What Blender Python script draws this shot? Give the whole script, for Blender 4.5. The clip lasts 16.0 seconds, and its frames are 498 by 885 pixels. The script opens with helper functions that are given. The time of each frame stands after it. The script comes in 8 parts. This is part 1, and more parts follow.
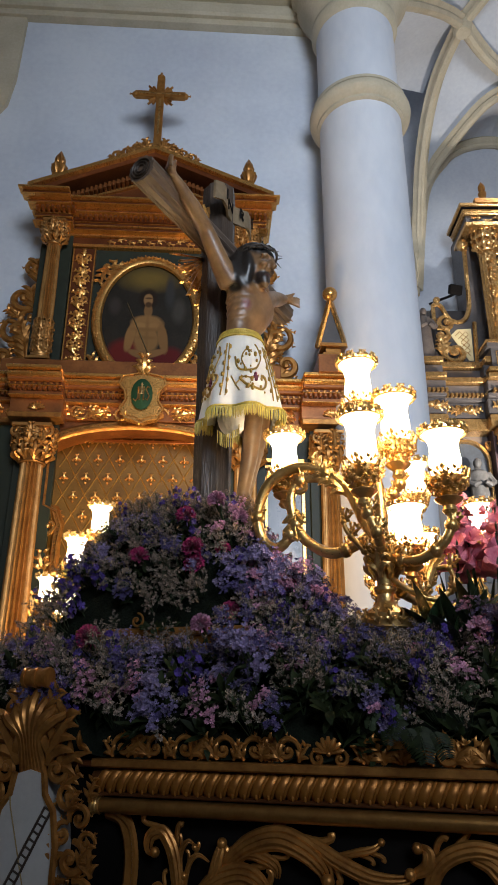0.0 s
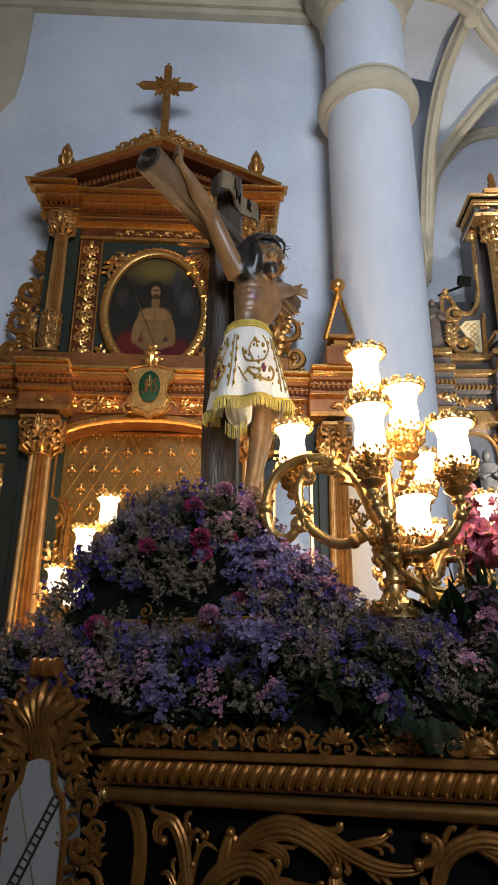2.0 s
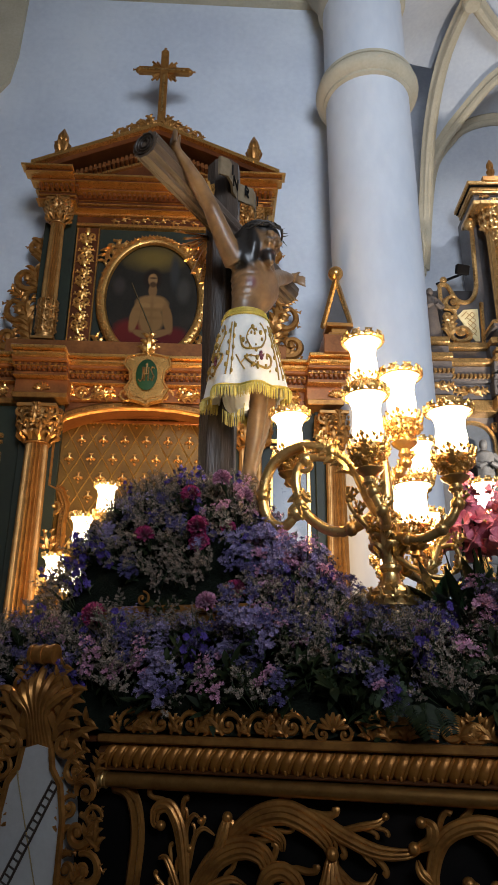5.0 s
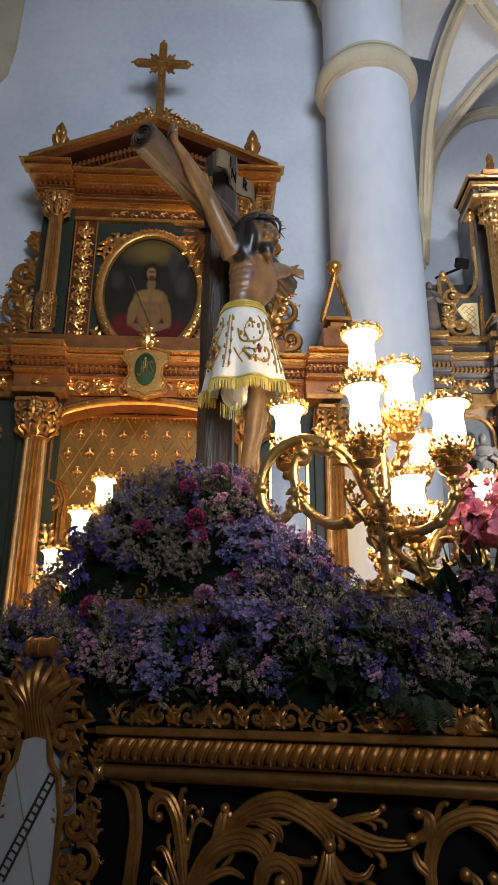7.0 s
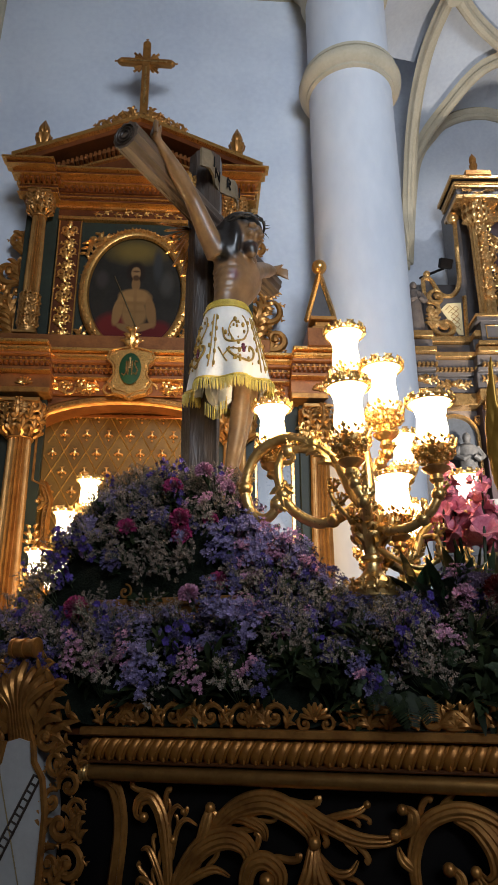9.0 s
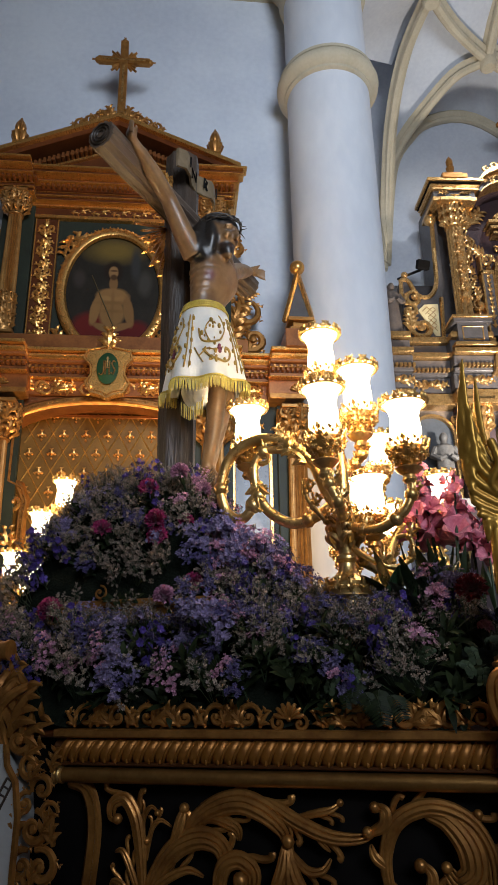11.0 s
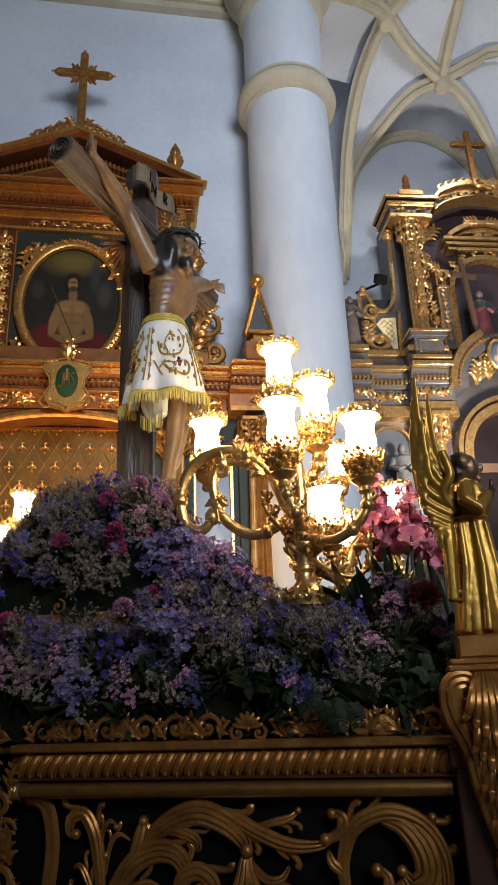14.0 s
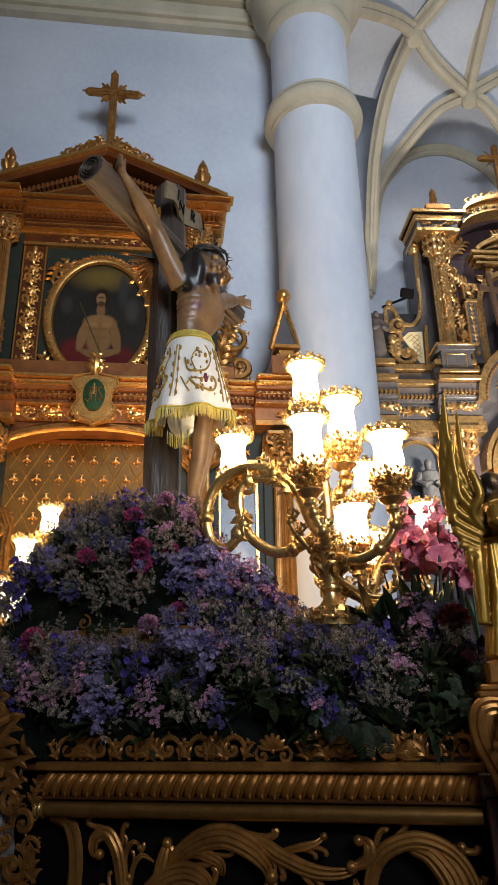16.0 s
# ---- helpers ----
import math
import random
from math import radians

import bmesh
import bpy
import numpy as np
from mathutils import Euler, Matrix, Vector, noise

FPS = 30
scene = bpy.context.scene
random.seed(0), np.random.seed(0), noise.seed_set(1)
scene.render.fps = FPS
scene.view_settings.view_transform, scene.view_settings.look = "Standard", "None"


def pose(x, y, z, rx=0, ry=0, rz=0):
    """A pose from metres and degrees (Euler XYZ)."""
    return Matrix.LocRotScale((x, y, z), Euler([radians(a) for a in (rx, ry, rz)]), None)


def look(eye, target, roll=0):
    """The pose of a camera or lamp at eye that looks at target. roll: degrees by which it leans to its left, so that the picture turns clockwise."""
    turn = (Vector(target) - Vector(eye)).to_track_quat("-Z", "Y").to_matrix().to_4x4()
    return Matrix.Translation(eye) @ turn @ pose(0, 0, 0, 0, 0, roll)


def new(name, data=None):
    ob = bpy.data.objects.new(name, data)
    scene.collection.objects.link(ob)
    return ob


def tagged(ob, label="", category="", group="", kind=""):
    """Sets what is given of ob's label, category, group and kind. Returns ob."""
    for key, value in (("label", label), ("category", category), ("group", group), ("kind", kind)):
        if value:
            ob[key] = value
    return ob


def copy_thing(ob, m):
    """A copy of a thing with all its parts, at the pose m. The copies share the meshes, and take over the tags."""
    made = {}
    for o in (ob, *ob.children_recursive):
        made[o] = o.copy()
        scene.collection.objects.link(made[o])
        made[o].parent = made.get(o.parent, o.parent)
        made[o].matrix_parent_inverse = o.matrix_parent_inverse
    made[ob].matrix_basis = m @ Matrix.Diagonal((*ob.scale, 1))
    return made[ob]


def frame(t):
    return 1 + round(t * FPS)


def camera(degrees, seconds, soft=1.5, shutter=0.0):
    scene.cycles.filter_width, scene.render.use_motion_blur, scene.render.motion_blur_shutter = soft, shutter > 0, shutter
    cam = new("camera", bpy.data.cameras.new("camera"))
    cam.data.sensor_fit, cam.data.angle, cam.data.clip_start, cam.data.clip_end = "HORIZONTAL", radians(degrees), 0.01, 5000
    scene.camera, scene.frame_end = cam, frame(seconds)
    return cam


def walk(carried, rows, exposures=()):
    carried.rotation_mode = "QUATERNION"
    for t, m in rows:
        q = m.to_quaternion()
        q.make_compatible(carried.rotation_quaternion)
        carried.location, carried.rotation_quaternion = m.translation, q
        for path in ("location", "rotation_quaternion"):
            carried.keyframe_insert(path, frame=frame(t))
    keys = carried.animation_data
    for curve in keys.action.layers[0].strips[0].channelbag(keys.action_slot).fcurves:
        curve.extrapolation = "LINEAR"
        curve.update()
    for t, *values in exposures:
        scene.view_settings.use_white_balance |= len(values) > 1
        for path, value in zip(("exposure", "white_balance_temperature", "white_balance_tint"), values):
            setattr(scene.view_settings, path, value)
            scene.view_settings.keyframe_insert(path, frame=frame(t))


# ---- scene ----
# ---------------- camera and its path ----------------
cam = camera(39.75, 16.0, 1.15)
EYE_Z = 1.6
PATH = [
    (0.0, -0.015, -0.002, 0.011, -0.10, 20.90, -0.30),
    (0.5, -0.014, 0.000, 0.010, 0.23, 20.89, -0.10),
    (1.0, -0.016, 0.001, 0.009, 0.34, 20.58, -0.15),
    (1.5, -0.017, 0.003, 0.009, 0.38, 20.36, -0.33),
    (2.0, -0.016, 0.006, 0.007, 0.51, 20.29, -0.47),
    (2.5, -0.014, 0.002, 0.008, 0.30, 20.31, -0.13),
    (3.0, -0.018, 0.006, 0.009, 0.49, 20.12, -0.42),
    (3.5, -0.016, 0.010, 0.005, 0.53, 19.87, -0.35),
    (4.0, -0.016, 0.009, 0.004, 0.27, 19.77, -0.53),
    (6.5, -0.011, 0.016, 0.001, 0.32, 18.88, -0.34),
    (7.0, -0.009, 0.017, -0.001, 0.28, 18.94, -0.38),
    (7.5, -0.009, 0.013, 0.001, 0.20, 19.15, -0.25),
    (8.0, -0.012, 0.014, 0.000, 0.04, 19.17, -0.24),
    (8.5, -0.005, 0.016, -0.003, 0.14, 18.98, 0.11),
    (9.0, -0.003, 0.016, -0.004, -0.75, 18.94, 0.20),
    (11.5, 0.019, 0.005, -0.003, -3.39, 18.88, 1.12),
    (12.0, 0.024, -0.000, -0.003, -4.76, 18.73, 1.59),
    (12.5, 0.024, -0.009, -0.008, -5.06, 19.34, 2.05),
    (13.0, 0.019, -0.018, -0.009, -5.96, 19.53, 1.71),
    (13.5, 0.021, -0.018, -0.010, -5.24, 19.48, 1.93),
    (14.0, 0.019, -0.019, -0.010, -5.30, 19.80, 2.00),
    (14.5, 0.018, -0.019, -0.009, -5.26, 19.59, 2.00),
    (15.0, 0.020, -0.014, -0.010, -4.77, 19.49, 2.18),
    (15.5, 0.015, -0.012, -0.005, -4.48, 19.17, 1.42),
    (16.0, 0.014, -0.018, 0.006, -3.49, 20.93, 0.96),
]
walk(cam, [(t, pose(x, y, EYE_Z + z, 90 + p, r, w)) for t, x, y, z, w, p, r in PATH])

# ---------------- world, lamps, exposure ----------------
scene.view_settings.exposure = 0.0
world = bpy.data.worlds.new("world")
scene.world = world
world.use_nodes = True
world.node_tree.nodes["Background"].inputs[0].default_value = (0.55, 0.65, 0.8, 1)
world.node_tree.nodes["Background"].inputs[1].default_value = 0.02


def area_lamp(name, eye, target, size, watts, colour):
    d = bpy.data.lights.new(name, "AREA")
    d.energy, d.color, d.size, d.shape = watts, colour, size, "DISK"
    ob = new(name, d)
    ob.matrix_world = look(eye, target)
    return ob


def point_lamp(name, eye, radius, watts, colour):
    d = bpy.data.lights.new(name, "POINT")
    d.energy, d.color, d.shadow_soft_size = watts, colour, radius
    ob = new(name, d)
    ob.matrix_world = pose(*eye)
    return ob


COOL, WARM = (0.76, 0.86, 1.0), (1.0, 0.66, 0.32)


def spot_lamp(name, eye, target, degrees, watts, colour, radius=0.25, blend=1.0):
    d = bpy.data.lights.new(name, "SPOT")
    d.energy, d.color, d.shadow_soft_size, d.spot_size, d.spot_blend = watts, colour, radius, radians(degrees), blend
    ob = new(name, d)
    ob.matrix_world = look(eye, target)
    return ob


spot_lamp("floodlight_nave", (2.6, -5.4, 5.4), (4.2, 6.6, 6.8), 111, 4800, COOL, 2.2)
spot_lamp("floodlight_chapel", (6.1, 8.3, 13.0), (4.7, 11.2, 8.6), 84, 350, (0.88, 0.93, 1.0), 0.12)
area_lamp("altar_lamp", (-0.75, 5.45, 1.9), (-1.0, 6.6, 4.9), 0.5, 72, WARM)
# Unseen fill lamp, added to brighten the far altarpiece.
area_lamp("altar_lamp_high", (5.0, 8.9, 4.6), (5.1, 11.0, 7.8), 0.6, 310, (1.0, 0.92, 0.82))

# ---------------- materials ----------------
MATS = {}


def mat(name, col, col2=None, rough=0.6, metal=0.0, scale=8.0, fine=60.0, bump=0.1, rvar=0.1, spec=0.5, emit=0.0, ecol=None, sheen=0.0, stretch=(1, 1, 1), bscale=None, coat=0.0, island=0.0, objvar=0.0, trans=0.0):
    """A procedural surface: two colours mixed by coarse and fine noise, roughness that varies, fine relief."""
    if name in MATS:
        return MATS[name]
    m = bpy.data.materials.new(name)
    m.use_nodes = True
    nt = m.node_tree
    b = nt.nodes["Principled BSDF"]
    col2 = col2 or tuple(c * 0.7 for c in col)
    tc = nt.nodes.new("ShaderNodeTexCoord")
    mp = nt.nodes.new("ShaderNodeMapping")
    mp.inputs["Scale"].default_value = stretch
    nt.links.new(tc.outputs["Object"], mp.inputs[0])
    n1, n2 = nt.nodes.new("ShaderNodeTexNoise"), nt.nodes.new("ShaderNodeTexNoise")
    for n, s in ((n1, scale), (n2, fine)):
        n.inputs["Scale"].default_value = s
        n.inputs["Detail"].default_value = 5
        nt.links.new(mp.outputs[0], n.inputs["Vector"])
    add = nt.nodes.new("ShaderNodeMath")
    add.operation = "MULTIPLY_ADD"
    nt.links.new(n2.outputs[0], add.inputs[0])
    add.inputs[1].default_value = 0.45
    nt.links.new(n1.outputs[0], add.inputs[2])
    ramp = nt.nodes.new("ShaderNodeValToRGB")
    ramp.color_ramp.elements[0].position, ramp.color_ramp.elements[1].position = 0.5, 0.95
    ramp.color_ramp.elements[0].color, ramp.color_ramp.elements[1].color = (*col, 1), (*col2, 1)
    nt.links.new(add.outputs[0], ramp.inputs[0])
    last = ramp.outputs[0]
    if island or objvar:
        hsv = nt.nodes.new("ShaderNodeHueSaturation")
        src = nt.nodes.new("ShaderNodeNewGeometry" if island else "ShaderNodeObjectInfo")
        rng = nt.nodes.new("ShaderNodeMapRange")
        a = island or objvar
        rng.inputs[3].default_value, rng.inputs[4].default_value = 1 - a, 1 + a
        nt.links.new(src.outputs["Random Per Island" if island else "Random"], rng.inputs[0])
        nt.links.new(rng.outputs[0], hsv.inputs["Value"])
        nt.links.new(last, hsv.inputs["Color"])
        last = hsv.outputs[0]
    nt.links.new(last, b.inputs["Base Color"])
    mr = nt.nodes.new("ShaderNodeMapRange")
    mr.inputs[3].default_value, mr.inputs[4].default_value = max(0.02, rough - rvar), min(1, rough + rvar)
    nt.links.new(n2.outputs[0], mr.inputs[0])
    nt.links.new(mr.outputs[0], b.inputs["Roughness"])
    b.inputs["Metallic"].default_value = metal
    b.inputs["Specular IOR Level"].default_value = spec
    b.inputs["Coat Weight"].default_value = coat
    b.inputs["Sheen Weight"].default_value = sheen
    b.inputs["Transmission Weight"].default_value = trans
    if bump:
        bp = nt.nodes.new("ShaderNodeBump")
        bp.inputs["Strength"].default_value = bump
        bp.inputs["Distance"].default_value = 0.01
        nt.links.new((n2 if bscale is None else n1).outputs[0], bp.inputs["Height"])
        nt.links.new(bp.outputs[0], b.inputs["Normal"])
    if emit:
        b.inputs["Emission Color"].default_value = (*(ecol or col), 1)
        b.inputs["Emission Strength"].default_value = emit
    MATS[name] = m
    return m


PLASTER = mat("plaster", (0.63, 0.66, 0.71), (0.50, 0.53, 0.60), 0.88, scale=0.9, fine=14, bump=0.12)
PLASTER_COL = mat("plaster_column", (0.68, 0.69, 0.72), (0.56, 0.58, 0.63), 0.7, scale=1.5, fine=9, bump=0.1, stretch=(1, 1, 0.4))
CREAM = mat("cream_stone", (0.56, 0.49, 0.36), (0.44, 0.38, 0.27), 0.8, scale=2.5, fine=30, bump=0.15)
STONE = mat("floor_stone", (0.32, 0.29, 0.26), (0.22, 0.2, 0.18), 0.5, scale=2, fine=25, bump=0.1)
GOLD = mat("gilding", (0.76, 0.41, 0.12), (0.58, 0.285, 0.075), 0.29, 0.85, scale=14, fine=80, bump=0.10, rvar=0.12)
GOLD_OLD = mat("old_gilding", (0.50, 0.23, 0.055), (0.25, 0.10, 0.022), 0.36, 0.65, scale=16, fine=80, bump=0.07, rvar=0.12)
GOLD_PALE = mat("pale_gilding", (0.72, 0.45, 0.18), (0.40, 0.215, 0.07), 0.28, 0.85, scale=16, fine=70, bump=0.15, rvar=0.12)
BRASS = mat("polished_brass", (0.80, 0.54, 0.22), (0.58, 0.35, 0.11), 0.31, 0.92, scale=12, fine=80, bump=0.15, rvar=0.12)
REDWOOD = mat("red_lacquer_wood", (0.155, 0.045, 0.012), (0.085, 0.023, 0.007), 0.34, 0.3, scale=5, fine=45, bump=0.1, stretch=(1, 1, 0.25))
ORANGEWOOD = mat("gilded_red_wood", (0.36, 0.13, 0.036), (0.19, 0.062, 0.017), 0.34, 0.45, scale=6, fine=40, bump=0.12)
GREENWOOD = mat("green_marbled_wood", (0.018, 0.020, 0.014), (0.026, 0.034, 0.022), 0.5, scale=3, fine=20, bump=0.05, spec=0.25)
BLACKWOOD = mat("black_lacquer", (0.004, 0.0035, 0.0035), (0.008, 0.006, 0.005), 0.6, scale=4, fine=40, bump=0.08, spec=0.08)
GREYWOOD = mat("grey_lacquer_wood", (0.088, 0.078, 0.078), (0.055, 0.048, 0.046), 0.42, scale=4, fine=30, bump=0.06)
PURPLEWOOD = mat("dark_purple_cloth", (0.050, 0.024, 0.028), (0.03, 0.015, 0.018), 0.7, scale=4, fine=40)
DARKLOG = mat("dark_log_wood", (0.065, 0.042, 0.028), (0.020, 0.014, 0.010), 0.42, scale=14, fine=90, bump=0.5, stretch=(1, 1, 0.12), coat=0.15)
# Crossbeam wood: grain turned along it, and paler for the light on it.
BEAMLOG = mat("brown_log_wood", (0.15, 0.100, 0.066), (0.045, 0.029, 0.020), 0.45, scale=16, fine=80, bump=0.6, stretch=(1, 0.07, 1), coat=0.1)
# Backs of the side niches: their shadow is put into the colour.
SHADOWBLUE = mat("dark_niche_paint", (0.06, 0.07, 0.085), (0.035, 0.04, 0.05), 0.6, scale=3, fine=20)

# ---------------- mesh helpers ----------------


class Geo:
    """Collects vertices and faces of one part."""

    def __init__(self):
        self.v, self.f = [], []

    def add(self, vs, fs):
        k = len(self.v)
        self.v += [tuple(p) for p in vs]
        self.f += [tuple(i + k for i in q) for q in fs]
        return self

    def box(self, x0, x1, y0, y1, z0, z1, c=0.004):
        """A box with chamfered edges."""
        c = min(c, (x1 - x0) * 0.3, (y1 - y0) * 0.3, (z1 - z0) * 0.3)
        vs, idx = [], {}
        for i, x in enumerate((x0, x1)):
            for j, y in enumerate((y0, y1)):
                for k, z in enumerate((z0, z1)):
                    sx, sy, sz = (1 - 2 * i) * c, (1 - 2 * j) * c, (1 - 2 * k) * c
                    for a, p in enumerate(((x, y + sy, z + sz), (x + sx, y, z + sz), (x + sx, y + sy, z))):
                        idx[i, j, k, a] = len(vs)
                        vs.append(p)
        fs = []
        for i in (0, 1):
            fs.append([idx[i, j, k, 0] for j, k in ((0, 0), (0, 1), (1, 1), (1, 0))][::1 if i == 0 else -1])
            fs.append([idx[j, i, k, 1] for j, k in ((0, 0), (1, 0), (1, 1), (0, 1))][::1 if i == 0 else -1])
            fs.append([idx[j, k, i, 2] for j, k in ((0, 0), (0, 1), (1, 1), (1, 0))][::1 if i == 0 else -1])
        for i in (0, 1):
            for j in (0, 1):
                fs.append([idx[i, j, 0, 0], idx[i, j, 1, 0], idx[i, j, 1, 1], idx[i, j, 0, 1]])
                fs.append([idx[i, 0, j, 0], idx[i, 1, j, 0], idx[i, 1, j, 2], idx[i, 0, j, 2]])
                fs.append([idx[0, i, j, 1], idx[1, i, j, 1], idx[1, i, j, 2], idx[0, i, j, 2]])
                for k in (0, 1):
                    fs.append([idx[i, j, k, 0], idx[i, j, k, 1], idx[i, j, k, 2]])
        return self.add(vs, fs)

    def lathe(self, prof, x=0.0, y=0.0, n=20, flute=0, depth=0.0, sx=1.0, sy=1.0, cap=True):
        """Turns (radius, z) pairs round a standing axis; flute: number of grooves."""
        vs, fs, m = [], [], len(prof)
        for r, z in prof:
            for i in range(n):
                a = 2 * math.pi * i / n
                q = r * (1 - depth * (0.5 - 0.5 * math.cos(a * flute))) if flute else r
                vs.append((x + sx * q * math.cos(a), y + sy * q * math.sin(a), z))
        for j in range(m - 1):
            for i in range(n):
                k = (i + 1) % n
                fs.append((j * n + i, j * n + k, (j + 1) * n + k, (j + 1) * n + i))
        if cap:
            fs += [tuple(range(n))[::-1], tuple(range((m - 1) * n, m * n))]
        return self.add(vs, fs)

    def sweep(self, pts, rad, n=6, flat=1.0, ref=(0, 1, 0), closed=False):
        """A tube along pts; rad: one radius or one for each point; flat: its thickness along ref against its width."""
        pts = [Vector(p) for p in pts]
        m = len(pts)
        rad = [rad] * m if isinstance(rad, (int, float)) else rad
        ref = Vector(ref)
        vs, fs = [], []
        for i, p in enumerate(pts):
            if closed:
                t = pts[(i + 1) % m] - pts[i - 1]
            else:
                t = pts[min(i + 1, m - 1)] - pts[max(i - 1, 0)]
            t = t.normalized() if t.length > 1e-9 else Vector((0, 0, 1))
            s = t.cross(ref)
            s = s.normalized() if s.length > 0.05 else t.orthogonal().normalized()
            w = s.cross(t).normalized()
            for k in range(n):
                a = 2 * math.pi * k / n
                vs.append(p + s * (rad[i] * math.cos(a)) + w * (rad[i] * flat * math.sin(a)))
        last = m if closed else m - 1
        for j in range(last):
            j2 = (j + 1) % m
            for k in range(n):
                k2 = (k + 1) % n
                fs.append((j * n + k, j * n + k2, j2 * n + k2, j2 * n + k))
        if not closed:
            fs += [tuple(range(n))[::-1], tuple(range((m - 1) * n, m * n))]
        return self.add(vs, fs)

    def prism(self, poly, y0, y1):
        """A polygon of (x, z) with depth from y0 to y1."""
        n = len(poly)
        vs = [(x, y0, z) for x, z in poly] + [(x, y1, z) for x, z in poly]
        fs = [tuple(range(n)), tuple(range(n, 2 * n))[::-1]]
        fs += [(i, i + n, (i + 1) % n + n, (i + 1) % n) for i in range(n)]
        return self.add(vs, fs)

    def strip(self, low, high, y0, y1):
        """One connected curved band between two rows of (x, z), with depth from y0 to y1."""
        n = len(low)
        vs = []
        for (xa, za), (xb, zb) in zip(low, high):
            vs += [(xa, y0, za), (xb, y0, zb), (xb, y1, zb), (xa, y1, za)]
        fs = [tuple(i * 4 + q for q in ((k, (k + 1) % 4, (k + 1) % 4 + 4, k + 4))) for i in range(n - 1) for k in range(4)]
        return self.add(vs, fs + [(3, 2, 1, 0), tuple(4 * (n - 1) + k for k in range(4))])

    def ball(self, x, y, z, r, n=8, sx=1, sy=1, sz=1):
        m = max(4, n // 2 + 1)
        vs = [(x, y, z - r * sz)]
        for j in range(1, m):
            b = -math.pi / 2 + math.pi * j / m
            vs += [(x + r * sx * math.cos(b) * math.cos(2 * math.pi * i / n), y + r * sy * math.cos(b) * math.sin(2 * math.pi * i / n), z + r * sz * math.sin(b)) for i in range(n)]
        vs.append((x, y, z + r * sz))
        fs = [(0, 1 + (i + 1) % n, 1 + i) for i in range(n)]
        for j in range(m - 2):
            fs += [(1 + j * n + i, 1 + j * n + (i + 1) % n, 1 + (j + 1) * n + (i + 1) % n, 1 + (j + 1) * n + i) for i in range(n)]
        k = 1 + (m - 2) * n
        fs += [(k + i, k + (i + 1) % n, len(vs) - 1) for i in range(n)]
        return self.add(vs, fs)

    def move(self, m):
        self.v = [tuple(m @ Vector(p)) for p in self.v]
        return self

    def join(self, other, m=None):
        return self.add([m @ Vector(p) for p in other.v] if m else other.v, other.f)

    # carved ornament, in the x-z plane at depth y (towards -y)
    def leaf(self, x, z, ang, size, y=0.0, lobes=3, w=0.16, curl=0.5, rise=0.25, n=5):
        """An acanthus leaf: a rib and curling lobes on both sides."""
        a = radians(ang)

        def bend(base, d0, length, turn, r, k=5):
            pts, rr = [], []
            px, pz, d = base[0], base[1], d0
            for i in range(k + 1):
                f = i / k
                pts.append((px, y - size * rise * math.sin(f * 2.4) * 0.5, pz))
                rr.append(r * (0.55 + 0.9 * math.sin(math.pi * min(1, f * 0.8 + 0.15)) * 0.6) * (1 - f ** 3 * 0.75))
                px, pz = px + math.cos(d) * length / k, pz + math.sin(d) * length / k
                d += turn / k
            self.sweep(pts, rr, n, 0.7)

        bend((x, z), a, size, curl, size * w * 0.6, 6)
        for i in range(lobes):
            f = 0.12 + 0.62 * i / max(1, lobes - 1)
            bx, bz = x + math.cos(a) * size * f, z + math.sin(a) * size * f
            ln = size * (0.52 - 0.24 * f)
            for s in (-1, 1):
                bend((bx, bz), a + s * 0.55, ln, s * (0.9 + 0.5 * curl * s), size * w * (0.62 - 0.25 * f))
        return self

    def scroll(self, x, z, r, a0, turns=1.25, sgn=1, y=0.0, w=0.16, leaves=3, n=6, rise=0.3, lobe=0.5):
        """A volute that winds in from its outer end at angle a0, with leaves on its back."""
        k = int(14 * turns) + 4
        pts, rr = [], []
        for i in range(k + 1):
            f = i / k
            a = radians(a0) + sgn * 2 * math.pi * turns * f
            q = r * (1 - f) ** 0.8 * 0.92 + r * 0.08
            pts.append((x + q * math.cos(a), y - r * rise * f * 0.6, z + q * math.sin(a)))
            rr.append(r * w * (0.55 + 0.6 * math.sin(math.pi * min(1, f + 0.12))))
        self.sweep(pts, rr, n, 0.8)
        self.ball(x, y - r * rise * 0.6, z, r * w * 1.25, 7, 1, 0.8, 1)
        for i in range(leaves):
            f = (i + 0.3) / max(1, leaves) * 0.45
            a = radians(a0) + sgn * 2 * math.pi * turns * f
            q = r * (1 - f) ** 0.8
            self.leaf(x + q * math.cos(a), z + q * math.sin(a), math.degrees(a) + sgn * 55, r * lobe, y, 2, 0.2, sgn * 0.7)
        return self

    def shell(self, x, z, r, y=0.0, ribs=7, up=90, spread=150):
        """A scallop: ribs that fan out."""
        for i in range(ribs):
            a = radians(up + spread * (i / (ribs - 1) - 0.5))
            c, s = math.cos(a), math.sin(a)
            self.sweep([(x + c * r * f, y - r * 0.22 * math.sin(f * 2.6), z + s * r * f) for f in (0.1, 0.4, 0.75, 1.0)], [r * 0.05, r * 0.11, r * 0.17, r * 0.1], 6, 0.8)
        self.ball(x, y - r * 0.1, z, r * 0.17, 8)
        return self


def mesh_of(name, g, m, smooth=True):
    me = bpy.data.meshes.new(name)
    me.from_pydata(g.v, [], g.f)
    for one in (m if isinstance(m, (list, tuple)) else [m]):
        me.materials.append(one)
    if smooth:
        me.polygons.foreach_set("use_smooth", [True] * len(me.polygons))
        me.set_sharp_from_angle(angle=radians(38))
    me.update()
    return me


